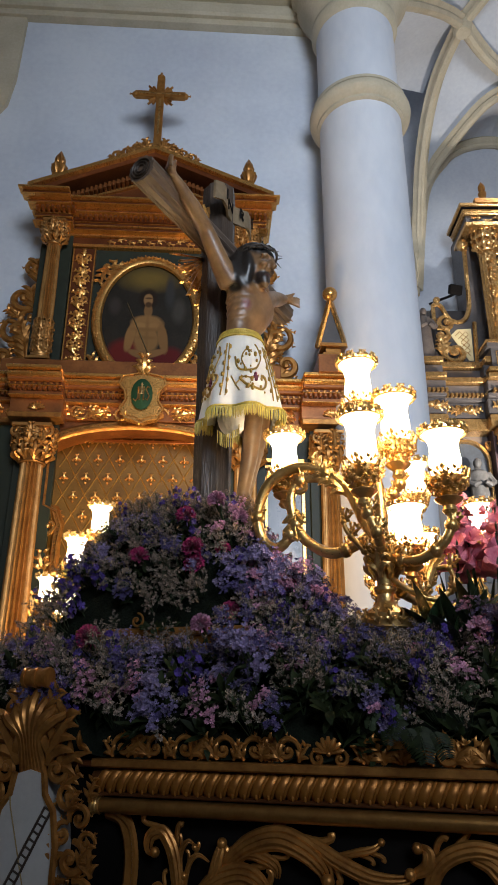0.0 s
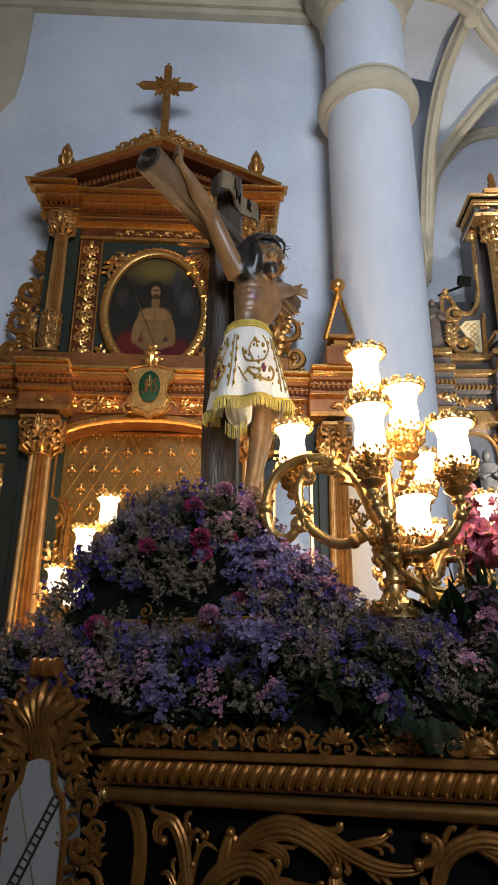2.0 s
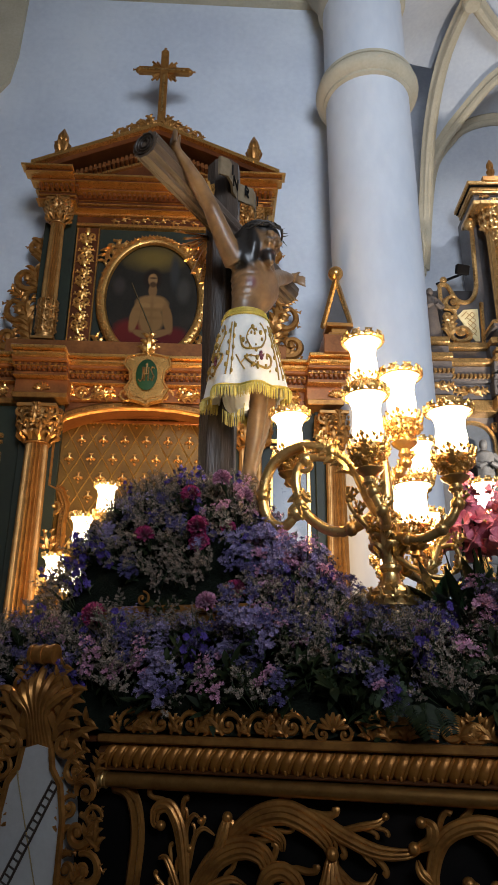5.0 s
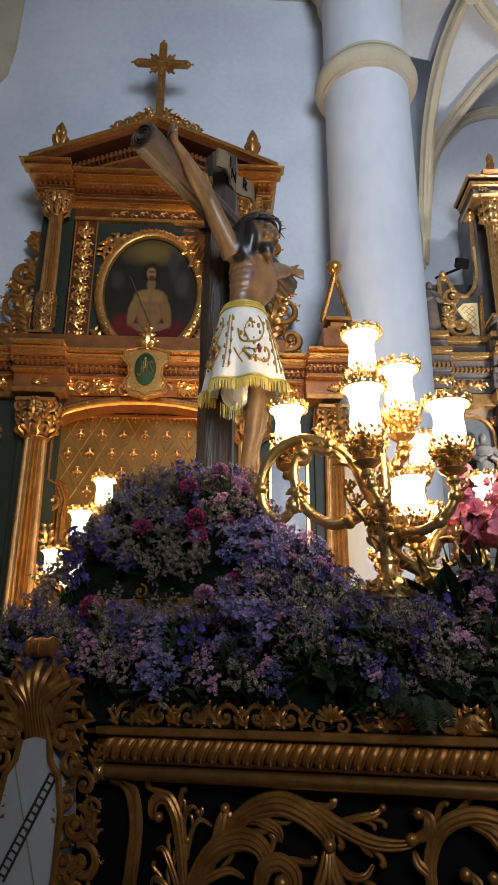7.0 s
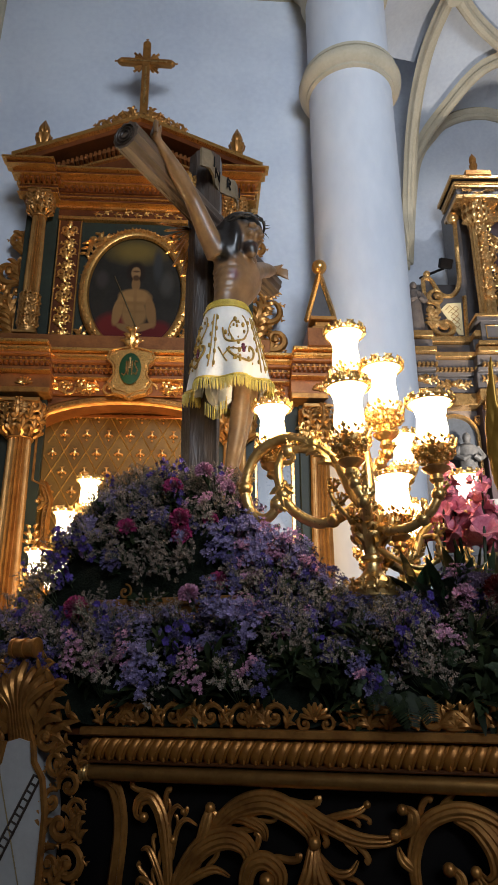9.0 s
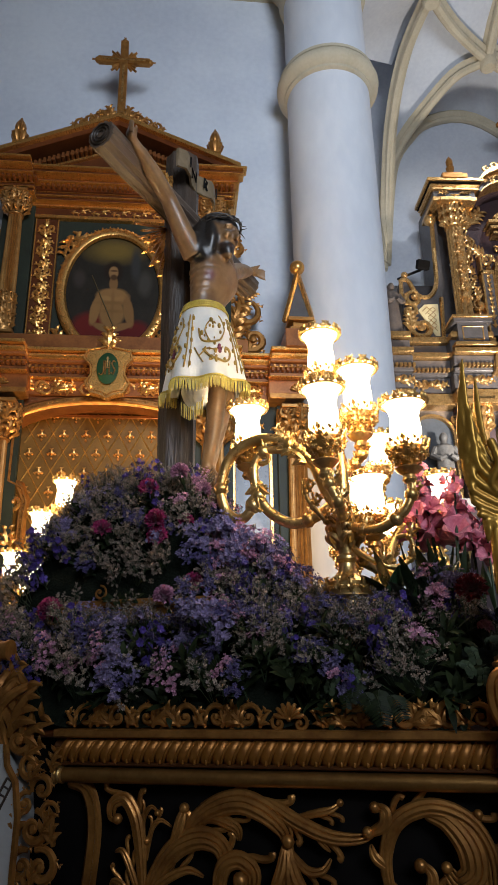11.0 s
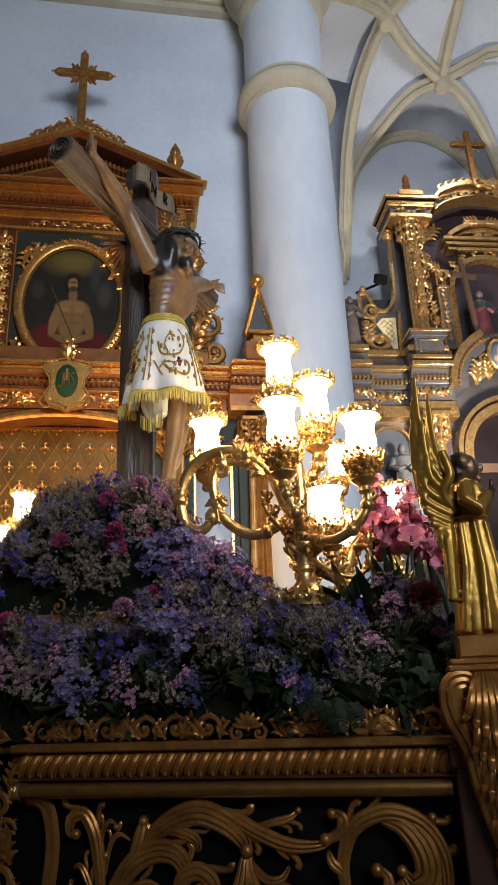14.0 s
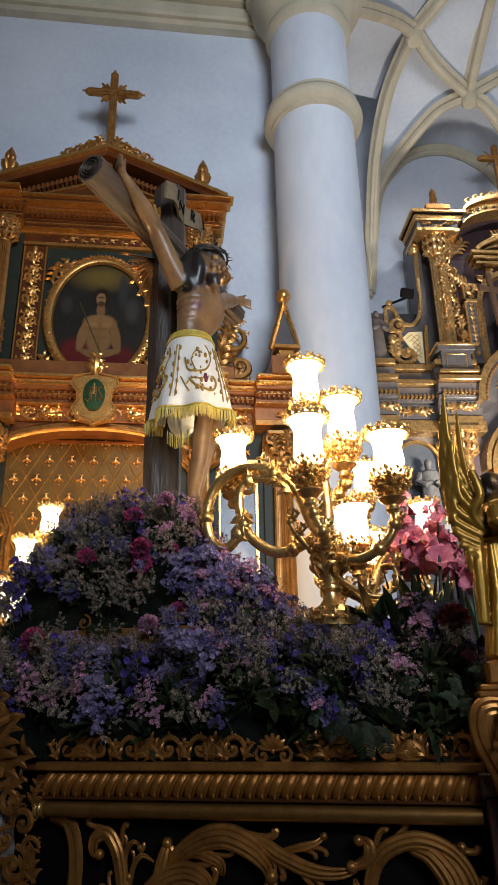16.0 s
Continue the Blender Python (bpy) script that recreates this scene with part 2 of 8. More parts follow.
def part(name, g, m, parent=None, label="", smooth=True):
    ob = new(name, mesh_of(name, g, m, smooth))
    ob.parent = parent
    return tagged(ob, label) if label else ob


def pieces(name, g, m, parent, places):
    """Alike small pieces on one mesh, each an object under its thing."""
    me = mesh_of(name, g, m)
    for p in places:
        ob = new(name, me)
        ob.parent = parent
        ob.location = p


def thing(name, m, label, category, group="", kind=""):
    ob = new(name)
    ob.matrix_world = m
    ob.empty_display_size = 0.1
    return tagged(ob, label, category, group, kind)


def structure(name, g, m, label="", mw=None, smooth=True):
    ob = part(name, g, m, None, "", smooth)
    if mw is not None:
        ob.matrix_world = mw
    return tagged(ob, label or name.replace("_", " "), name.split("_")[0], "", "structure")


RET = pose(-1.2, 6.3, 0, 0, 0, 3)          # the altarpiece: x along it, y into the wall
FLO = pose(-0.629, 2.188, 0, 0, 0, -18)    # the float: x along its side, y inwards from the rail
FAR = pose(4.0, 11.0, 0, 0, 0, 0)          # the far altarpiece

# ---------------- the church: walls, floor, column, vault ----------------
structure("floor", Geo().box(-9, 10, -6, 13, -0.2, 0), STONE, "worn grey stone church floor")
# Unseen ceiling and walls, added to close the room for bounced light.
structure("ceiling", Geo().box(-9, 10, -6, 13, 15.0, 15.3), PLASTER, "pale plaster ceiling above the vault")
structure("wall_south", Geo().box(-9, 10, -6.3, -6, 0, 15), PLASTER, "pale plaster church wall")
structure("wall_west", Geo().box(-9.3, -9, -6, 13, 0, 15), PLASTER, "pale plaster church wall")
structure("wall_east", Geo().box(10, 10.3, -6, 13, 0, 15), PLASTER, "pale plaster church wall")
structure("wall_chapel", Geo().box(1.0, 10, 12.05, 12.4, 0, 15), PLASTER, "pale bluish plaster wall behind the far altarpiece")
structure("wall_chapel_side", Geo().box(1.2, 1.5, 7.2, 12.05, 0, 15), PLASTER, "pale plaster chapel side wall")
structure("wall_north", Geo().box(-8, 2.55, 0.5, 0.9, 0, 15), PLASTER, "pale bluish plaster wall behind the altarpiece", RET)
g = Geo()
g.box(-8, 2.2, 0.38, 0.5, 10.26, 10.36).box(-8, 2.2, 0.30, 0.5, 10.36, 10.60, 0.03).box(-8, 2.2, 0.22, 0.5, 10.60, 10.70)
structure("trim_cornice", g, CREAM, "cream stone string moulding along the wall", RET)
g = Geo().prism([(-2.5, 8.4), (-2.05, 8.5), (-1.9, 8.75), (-1.84, 9.2), (-1.82, 10.26), (-2.5, 10.26)], 0.43, 0.5)
structure("trim_corbel", g, CREAM, "worn cream stone corbel on the wall", RET)
CU, CV, CR = 2.521, 0.035, 0.491
g = Geo()
g.lathe([(CR, 0), (CR, 8.16)], CU, CV, 48).lathe([(CR, 8.46), (CR, 9.75)], CU, CV, 48)
structure("column", g, PLASTER_COL, "thick round pale plastered church column", RET)
g = Geo().lathe([(CR + q, z) for q, z in ((0, 8.12), (0.035, 8.14), (0.035, 8.175), (0.075, 8.20), (0.11, 8.25), (0.12, 8.30), (0.10, 8.345), (0.055, 8.355), (0.055, 8.375), (0.085, 8.385), (0.085, 8.42), (0.03, 8.435), (0, 8.45))], CU, CV, 56)
structure("column_ring", g, CREAM, "cream stone ring round the column", RET)
g = Geo().lathe([(CR + q, z) for q, z in ((0, 9.62), (0.03, 9.66), (0.06, 9.73), (0.06, 9.79), (0.045, 9.82), (0.085, 9.95), (0.18, 10.2), (0.24, 10.28), (0.24, 10.42), (0.31, 10.5), (0.31, 10.8))], CU, CV, 56)
structure("column_capital", g, CREAM, "cream moulded stone capital", RET)


def bez(pts, n=14):
    """A smooth curve through the given points."""
    pts = [Vector(p) for p in pts]
    out, m = [], len(pts)
    for i in range(m - 1):
        a, b, c, d = pts[max(i - 1, 0)], pts[i], pts[i + 1], pts[min(i + 2, m - 1)]
        for k in range(n):
            t = k / n
            out.append(0.5 * ((2 * b) + (c - a) * t + (2 * a - 5 * b + 4 * c - d) * t * t + (3 * b - a - 3 * c + d) * t ** 3))
    return out + [pts[-1]]


def resample(pts, n):
    pts = [Vector(p) for p in pts]
    acc = [0]
    for a, b in zip(pts, pts[1:]):
        acc.append(acc[-1] + (b - a).length)
    out, j = [], 0
    for i in range(n):
        s = acc[-1] * i / (n - 1)
        while j < len(pts) - 2 and acc[j + 1] < s:
            j += 1
        t = (s - acc[j]) / max(1e-9, acc[j + 1] - acc[j])
        out.append(pts[j].lerp(pts[j + 1], t))
    return out


B1, B2 = (3.82, 9.0, 13.25), (5.28, 10.2, 13.10)
SP, SP2 = (3.36, 12.0, 9.5), (7.45, 12.0, 9.5)
RIBS = {
    "a": bez([SP, (3.50, 11.9, 10.81), (3.55, 11.2, 12.34), (3.64, 10.2, 13.11), B1]),
    "b": bez([SP, (3.60, 12.00, 11.61), (3.85, 11.60, 12.29), (4.21, 11.00, 12.59), (4.72, 10.45, 12.96), B2]),
    "c": bez([B1, (4.44, 9.6, 13.17), B2]),
    "d": bez([B2, (5.72, 10.40, 13.00), (6.18, 10.70, 12.63), (6.64, 11.10, 12.01), (7.25, 11.7, 11.0), SP2]),
    "e": bez([B2, (5.95, 10.1, 13.5), (6.6, 10.0, 13.7), (8.5, 9.6, 13.0)]),
    "f": bez([B2, (5.24, 9.3, 13.5), (5.2, 8.4, 13.7), (5.2, 6.5, 13.2)]),
    "g": bez([(1.95, 6.6, 10.6), (2.54, 7.4, 11.6), (3.29, 8.4, 12.75), B1]),
    "h": bez([B1, (4.4, 8.0, 13.4), (5.2, 6.5, 13.2)]),
}
FORM = bez([SP, (3.70, 12.0, 11.9), (4.22, 12.0, 12.84), (4.55, 12.0, 13.18), (4.965, 12.0, 13.36), (5.37, 12.0, 13.41), (5.76, 12.0, 13.30), (6.12, 12.0, 13.06), (6.47, 12.0, 12.69), (7.0, 12.0, 11.6), SP2])


def rib_mesh(pts, w, h):
    """A moulded rib: a broad band with a narrower roll beneath it."""
    return Geo().sweep([p + Vector((0, 0, 0.05)) for p in pts], w, 4, h, (0, 0, 1)).sweep([p - Vector((0, 0, w * 0.55)) for p in pts], w * 0.62, 8, 0.9, (0, 0, 1))


for k in RIBS:
    structure("vault_rib", rib_mesh(resample(RIBS[k], 30), 0.14, 1.0), CREAM, "cream stone vault rib")
structure("vault_rib", rib_mesh(resample(FORM, 40), 0.13, 1.2), CREAM, "cream stone wall arch")
for b in (B1, B2):
    structure("vault_boss", Geo().lathe([(0.13, b[2] - 0.26), (0.15, b[2] - 0.24), (0.18, b[2] - 0.10), (0.19, b[2] + 0.1)], b[0], b[1], 8), CREAM, "cream stone boss where the ribs meet")


def web(a, b, n=24, lift=0.12, bow=0.25):
    """A curved vault panel between two ribs."""
    a, b = resample(a, n), resample(b, n)
    g, m = Geo(), 9
    vs = []
    for p, q in zip(a, b):
        for k in range(m):
            t = k / (m - 1)
            vs.append(p.lerp(q, t) + Vector((0, 0, lift + bow * (p - q).length * 0.5 * math.sin(math.pi * t))))
    fs = [(i * m + k, i * m + k + 1, (i + 1) * m + k + 1, (i + 1) * m + k) for i in range(n - 1) for k in range(m - 1)]
    return g.add(vs, fs)


half = len(FORM) // 2
APEX = FORM[half]
for one, two in ((RIBS["a"], RIBS["b"]), (RIBS["b"], FORM[:half + 1]), (RIBS["d"][::-1], FORM[half:][::-1]),
                 (RIBS["c"], [Vector(B1).lerp(Vector((5.2, 6.5, 13.2)), t / 9) for t in range(10)]),
                 (RIBS["f"], RIBS["e"]), (RIBS["e"][::-1], [Vector((8.5, 9.6, 13.0)).lerp(Vector((9.5, 12, 9.5)), 1 - t / 9) for t in range(10)]),
                 (RIBS["d"], RIBS["e"])):
    structure("vault_web", web(one, two), PLASTER, "pale bluish plaster vault panel")
structure("vault_web", web([Vector(p) for p in RIBS["g"]], [Vector((1.4, 7.3, 10.6)), Vector((1.4, 9.5, 12.5)), Vector((3.5, 10.6, 13.2))]), PLASTER, "pale bluish plaster vault panel")
structure("vault_web", web([Vector(p) for p in RIBS["g"]], [Vector((3.6, 6.0, 12.2)), Vector((4.4, 6.2, 13.2)), Vector((5.2, 6.5, 13.2))]), PLASTER, "pale bluish plaster vault panel")


def blob_mat(name, base, blobs, rough=0.45, base2=None, bump=0.05, metal=0.0, coat=0.0, scale=6.0):
    """A painted surface: soft plain shapes (centre, half sizes, turn, colour, softness) over a ground."""
    m = mat(name, base, base2, rough, metal, scale=scale, fine=40, bump=bump, coat=coat)
    nt = m.node_tree
    b = nt.nodes["Principled BSDF"]
    last = b.inputs["Base Color"].links[0].from_socket
    tc = nt.nodes.new("ShaderNodeTexCoord")
    wob = nt.nodes.new("ShaderNodeTexNoise")
    wob.inputs["Scale"].default_value = 9
    nt.links.new(tc.outputs["Object"], wob.inputs["Vector"])
    for (x, y, z), (rx, ry, rz), turn, col, soft in blobs:
        mp = nt.nodes.new("ShaderNodeMapping")
        mp.vector_type = "TEXTURE"
        mp.inputs["Location"].default_value = (x, y, z)
        mp.inputs["Rotation"].default_value = (0, radians(turn), 0)
        mp.inputs["Scale"].default_value = (rx, ry, rz)
        nt.links.new(tc.outputs["Object"], mp.inputs[0])
        ln = nt.nodes.new("ShaderNodeVectorMath")
        ln.operation = "LENGTH"
        nt.links.new(mp.outputs[0], ln.inputs[0])
        ad = nt.nodes.new("ShaderNodeMath")
        ad.operation = "MULTIPLY_ADD"
        nt.links.new(wob.outputs[0], ad.inputs[0])
        ad.inputs[1].default_value = 0.25
        nt.links.new(ln.outputs["Value"], ad.inputs[2])
        mr = nt.nodes.new("ShaderNodeMapRange")
        mr.inputs[1].default_value, mr.inputs[2].default_value = 1.12 - soft, 1.12 + soft
        mr.inputs[3].default_value, mr.inputs[4].default_value = 1, 0
        nt.links.new(ad.outputs[0], mr.inputs[0])
        mx = nt.nodes.new("ShaderNodeMix")
        mx.data_type = "RGBA"
        nt.links.new(mr.outputs[0], mx.inputs[0])
        nt.links.new(last, mx.inputs[6])
        mx.inputs[7].default_value = (*col, 1)
        last = mx.outputs[2]
    nt.links.new(last, b.inputs["Base Color"])
    return m


# ---------------- the altarpiece on the wall ----------------
altar = thing("altarpiece", RET, "carved gilded red-brown wooden altarpiece with a niche against the wall", "altarpiece")
CX = 0.09  # its axis


def ressaut(g, z0, z1, y0, x0, x1, breaks, out, c=0.006):
    """A horizontal band, with parts that stand forward over the columns."""
    g.box(x0, x1, y0, 0.45, z0, z1, c)
    for a, b in breaks:
        g.box(a, b, y0 - out, y0 + 0.01, z0 + 0.0005, z1 - 0.0005, c)


BR = ((-1.16, -0.64), (0.90, 1.42), (1.70, 2.17))
BRL = ((-2.2, -1.7),) + BR
# lower storey: carcass and niche
g = Geo()
g.box(-2.3, -0.78, 0.10, 0.45, 0, 4.22).box(0.96, 2.24, 0.10, 0.45, 0, 4.22)
part("carcass", g, GREENWOOD, altar)
arch = []
for i in range(25):
    t = -1 + 2 * i / 24
    arch.append((CX + 0.87 * t, 3.93 + 0.30 * math.sqrt(max(0, 1 - (t * 0.92) ** 2))))
g = Geo().strip(arch, [(x, 4.36) for x, z in arch], 0.10, 0.45)
part("spandrel", g, ORANGEWOOD, altar)
part("niche_back", Geo().box(-0.8, 0.98, 0.46, 0.50, 1.0, 4.45), mat("ochre_damask", (0.21, 0.110, 0.018), (0.13, 0.064, 0.010), 0.46, 0.4, scale=5, fine=50, bump=0.1), altar, "ochre niche back with a gilded lattice")
g = Geo()
for k in range(-22, 22):
    for s in (-1, 1):
        x0 = CX + k * 0.222
        pts = []
        for q in range(41):
            z = 1.6 + q * 0.0675
            x = x0 + s * (z - 3.0) * 0.555
            if -0.78 < x < 0.96:
                pts.append((x, 0.457, z))
        if len(pts) > 1:
            g.sweep([pts[0], pts[-1]], 0.0075, 4)
part("lattice", g, mat("lattice_gold", (0.62, 0.38, 0.11), None, 0.36, 0.75, scale=9), altar)
fl = Geo()
fl.leaf(0, -0.015, 90, 0.085, 0, 2, 0.22, 0).ball(-0.035, -0.01, 0, 0.016, 7).ball(0.035, -0.01, 0, 0.016, 7).ball(0, -0.01, -0.045, 0.014, 7).ball(0, -0.012, 0.0, 0.015, 7)
fme = mesh_of("fleuron", fl, GOLD)
for r in range(14):
    for c in range(-4, 5):
        x = CX + (c + (r % 2) * 0.5) * 0.222
        if -0.72 < x < 0.92:
            ob = new("fleuron", fme)
            ob.parent = altar
            ob.location = (x, 0.455, 1.95 + r * 0.2 + 0.02)
# niche reveals and the gilded band round its opening
g = Geo()
outline = [(-0.62, 2.0), (-0.62, 3.05), (-0.60, 3.2), (-0.66, 3.34), (-0.79, 3.40), (-0.79, 3.96)] + arch[1:-1] + [(0.97, 3.96), (0.97, 3.40), (0.84, 3.34), (0.78, 3.2), (0.80, 3.05), (0.80, 2.0)]
g.sweep([(x, 0.09, z) for x, z in outline], 0.05, 6, 0.6)
g.sweep([(x * 0.965 + 0.003, 0.055, z - 0.02) for x, z in outline], 0.016, 6)
part("niche_band", g, GOLD_OLD, altar)
pieces("bead", Geo().ball(0, 0, 0, 0.013, 6), GOLD, altar, [(p.x, 0.062, p.z) for p in resample([(x, 0.06, z) for x, z in outline], 150)])
part("niche_cornice", Geo().box(-0.78, 0.96, 0.42, 0.46, 4.17, 4.20).box(-0.78, 0.96, 0.38, 0.46, 4.22, 4.27), ORANGEWOOD, altar)
for s, x in ((1, -0.72), (-1, 0.9)):
    g = Geo()
    g.scroll(x + 0.02 * s, 3.18, 0.10, 90, 1.3, s, 0.08, 0.2, 3).scroll(x, 2.85, 0.09, 270, 1.2, -s, 0.08, 0.2, 3).leaf(x, 2.72, 90, 0.25, 0.08, 3).leaf(x - 0.03 * s, 2.3, 90, 0.3, 0.08, 3).scroll(x, 2.3, 0.11, 90, 1.2, s, 0.08, 0.2, 3)
    part("jamb_carving", g, GOLD, altar)


COLUMN_GOLD = mat("brown_gilding", (0.46, 0.235, 0.07), (0.28, 0.13, 0.034), 0.40, 0.65, scale=10, fine=60, bump=0.15, rvar=0.12)


def fluted_column(parent, x, y, z0, z1, r, cap, sleeve=0.0, gold=GOLD):
    """A fluted gilded column with base and leafy capital."""
    col = part("column", Geo().lathe([(r, z0 + 0.06 + sleeve), (r * 1.01, z0 + (z1 - z0) * 0.4), (r * 0.86, z1 - cap)], x, y, 108, 18, 0.22), gold, parent)
    b = Geo().box(x - r * 1.45, x + r * 1.45, y - r * 1.45, y + r * 1.45, z0, z0 + 0.03).lathe([(r * 1.35, z0 + 0.03), (r * 1.38, z0 + 0.05), (r * 1.15, z0 + 0.065), (r * 1.2, z0 + 0.085), (r * 1.0, z0 + 0.1)], x, y, 24)
    part("base", b, gold, col)
    if sleeve:
        s = Geo().lathe([(r * 1.08, z0 + 0.09), (r * 1.08, z0 + sleeve), (r * 1.2, z0 + sleeve + 0.01), (r * 1.2, z0 + sleeve + 0.03), (r, z0 + sleeve + 0.04)], x, y, 24)
        for i in range(7):
            a = radians(190 + i * 27)
            for j in range(3):
                lf = Geo().leaf(0, 0, 90, sleeve * 0.32, 0, 2, 0.2, 0.3)
                s.join(lf, Matrix.Translation((x + r * 1.08 * math.cos(a), y + r * 1.08 * math.sin(a), z0 + 0.1 + j * sleeve * 0.3)) @ Matrix.Rotation(a + math.pi / 2, 4, "Z"))
        part("sleeve", s, gold, col)
    c = Geo().lathe([(r * 0.98, z1 - cap - 0.01), (r * 1.02, z1 - cap), (r * 0.9, z1 - cap + 0.02), (r * 1.0, z1 - cap * 0.5), (r * 1.3, z1 - 0.05), (r * 1.35, z1 - 0.035)], x, y, 24)
    for row, (n, zz, sz) in enumerate(((10, z1 - cap + 0.01, cap * 0.55), (10, z1 - cap * 0.68, cap * 0.55), (8, z1 - cap * 0.4, cap * 0.42))):
        for i in range(n):
            a = 2 * math.pi * (i + 0.5 * (row % 2)) / n
            if math.sin(a) > 0.5:
                continue
            q = r * (1.0 + 0.12 * row)
            lf = Geo().leaf(0, 0, 90, sz, 0, 3, 0.2, 0.0, 0.7)
            c.join(lf, Matrix.Translation((x + q * math.cos(a), y + q * math.sin(a), zz)) @ Matrix.Rotation(a + math.pi / 2, 4, "Z"))
    for s in (-1, 1):
        c.scroll(x + s * r * 1.15, z1 - cap * 0.22, cap * 0.16, 90, 1.2, -s, y - r * 1.1, 0.25, 0)
    c.box(x - r * 1.5, x + r * 1.5, y - r * 1.5, y + r * 1.2, z1 - 0.035, z1)
    part("capital", c, gold, col)
    return col


for x in (-1.95, -0.895, 1.15, 1.995):
    part("pilaster_back", Geo().box(x - 0.2, x + 0.2, 0.05, 0.101, 0.9, 4.2), GREENWOOD, altar)
    fluted_column(altar, x, -0.02, 1.0, 4.12, 0.125, 0.36, gold=COLUMN_GOLD)
    part("pedestal", Geo().box(x - 0.22, x + 0.22, -0.2, 0.2, 0, 0.95).box(x - 0.25, x + 0.25, -0.23, 0.2, 0.95, 1.0), REDWOOD, altar)
# side bays with framed pictures
for x, w in ((1.54, 0.17), (-1.46, 0.17)):
    f = part("picture", Geo().box(x - w, x + w, 0.088, 0.097, 2.3, 3.68), blob_mat("dim_picture", (0.03, 0.032, 0.045), [((1.50, 0, 2.75), (0.12, 2, 0.2), 20, (0.10, 0.03, 0.02), 0.4), ((1.57, 0, 2.95), (0.05, 2, 0.12), -20, (0.16, 0.15, 0.17), 0.5), ((1.5, 0, 3.3), (0.2, 2, 0.25), 0, (0.05, 0.06, 0.09), 0.6)], 0.3), altar, "dark picture in a gilt frame")
    g = Geo()
    for a, b, c, d in ((x - w - 0.03, x - w + 0.005, 2.27, 3.71), (x + w - 0.005, x + w + 0.03, 2.27, 3.71)):
        g.box(a, b, 0.06, 0.098, c, d)
    g.box(x - w, x + w, 0.062, 0.098, 3.68, 3.71).box(x - w, x + w, 0.062, 0.098, 2.27, 2.3)
    part("frame", g, GOLD, f)
    g = Geo().box(x - 0.2, x + 0.2, 0.06, 0.10, 3.80, 3.83).box(x - 0.2, x + 0.2, 0.05, 0.10, 3.86, 3.9)
    g.leaf(x, 3.98, 180, 0.13, 0.09, 3).leaf(x, 3.98, 0, 0.13, 0.09, 3)
    part("panel_moulding", g, GOLD, altar)
# main entablature
for xa, xb in ((-2.3, -0.70), (0.95, 2.14)):
    g = Geo()
    ressaut(g, 4.200, 4.258, 0.02, xa, xb, [q for q in BRL if xa < q[0] < xb], 0.16)
    part("architrave", g, GOLD_OLD, altar)
g = Geo()
ressaut(g, 4.258, 4.416, 0.05, -2.3, 2.12, BRL, 0.15)
part("frieze", g, ORANGEWOOD, altar)
for x in (-1.95, -0.895, 1.15, 1.995):
    part("frieze_shell", Geo().shell(x, 4.294, 0.085, -0.10, 7), GOLD, altar)
for x, s in ((-0.42, 1), (-0.62, -1), (-0.22, -1), (0.42, 1), (0.62, -1), (0.82, 1), (1.45, 1), (1.64, -1), (-1.46, 1), (-1.28, -1)):
    g = Geo().scroll(x - 0.12 * s, 4.330, 0.075, 0, 1.2, s, 0.04, 0.2, 3).leaf(x - 0.02 * s, 4.322, 0 if s > 0 else 180, 0.22, 0.045, 3, 0.14).leaf(x - 0.02 * s, 4.358, 20 if s > 0 else 160, 0.16, 0.045, 2, 0.14)
    part("frieze_carving", g, GOLD, altar)
g = Geo()
ressaut(g, 4.416, 4.459, -0.02, -2.3, 2.16, BRL, 0.16)
ressaut(g, 4.531, 4.567, -0.12, -2.3, 2.2, BRL, 0.16)
part("cornice_bed", g, ORANGEWOOD, altar)
pieces("dentil", Geo().box(0, 0.028, -0.045, 0.02, 0, 0.032, 0.003), ORANGEWOOD, altar,
       [(x, -0.18 if any(a - 0.01 < x < b for a, b in BRL) else -0.02, 4.463) for x in (-2.2 + k * 0.049 for k in range(90))])
g = Geo()
ressaut(g, 4.456, 4.499, -0.01, -2.3, 2.14, BRL, 0.16)
ressaut(g, 4.495, 4.535, -0.07, -2.3, 2.17, BRL, 0.16)
part("cornice_frieze", g, REDWOOD, altar)
pieces("bead", Geo().ball(0, -0.005, 0, 0.016, 6, 1.2, 0.7, 1), GOLD_OLD, altar,
       [(x, -0.23 if any(a - 0.01 < x < b for a, b in BRL) else -0.07, 4.515) for x in (-2.2 + k * 0.058 for k in range(75))])
g = Geo()
ressaut(g, 4.567, 4.618, -0.16, -2.3, 2.24, BRL, 0.16, 0.015)
ressaut(g, 4.618, 4.654, -0.21, -2.3, 2.28, BRL, 0.16)
part("cornice_top", g, GOLD, altar)

g = Geo()
ressaut(g, 4.410, 4.420, -0.035, -2.3, 2.17, BRL, 0.16)
ressaut(g, 4.560, 4.570, -0.135, -2.3, 2.21, BRL, 0.16)
ressaut(g, 4.492, 4.500, -0.08, -2.3, 2.175, BRL, 0.16)
part("gilt_fillet", g, GOLD, altar)
SX, SZ = 0.14, 4.385
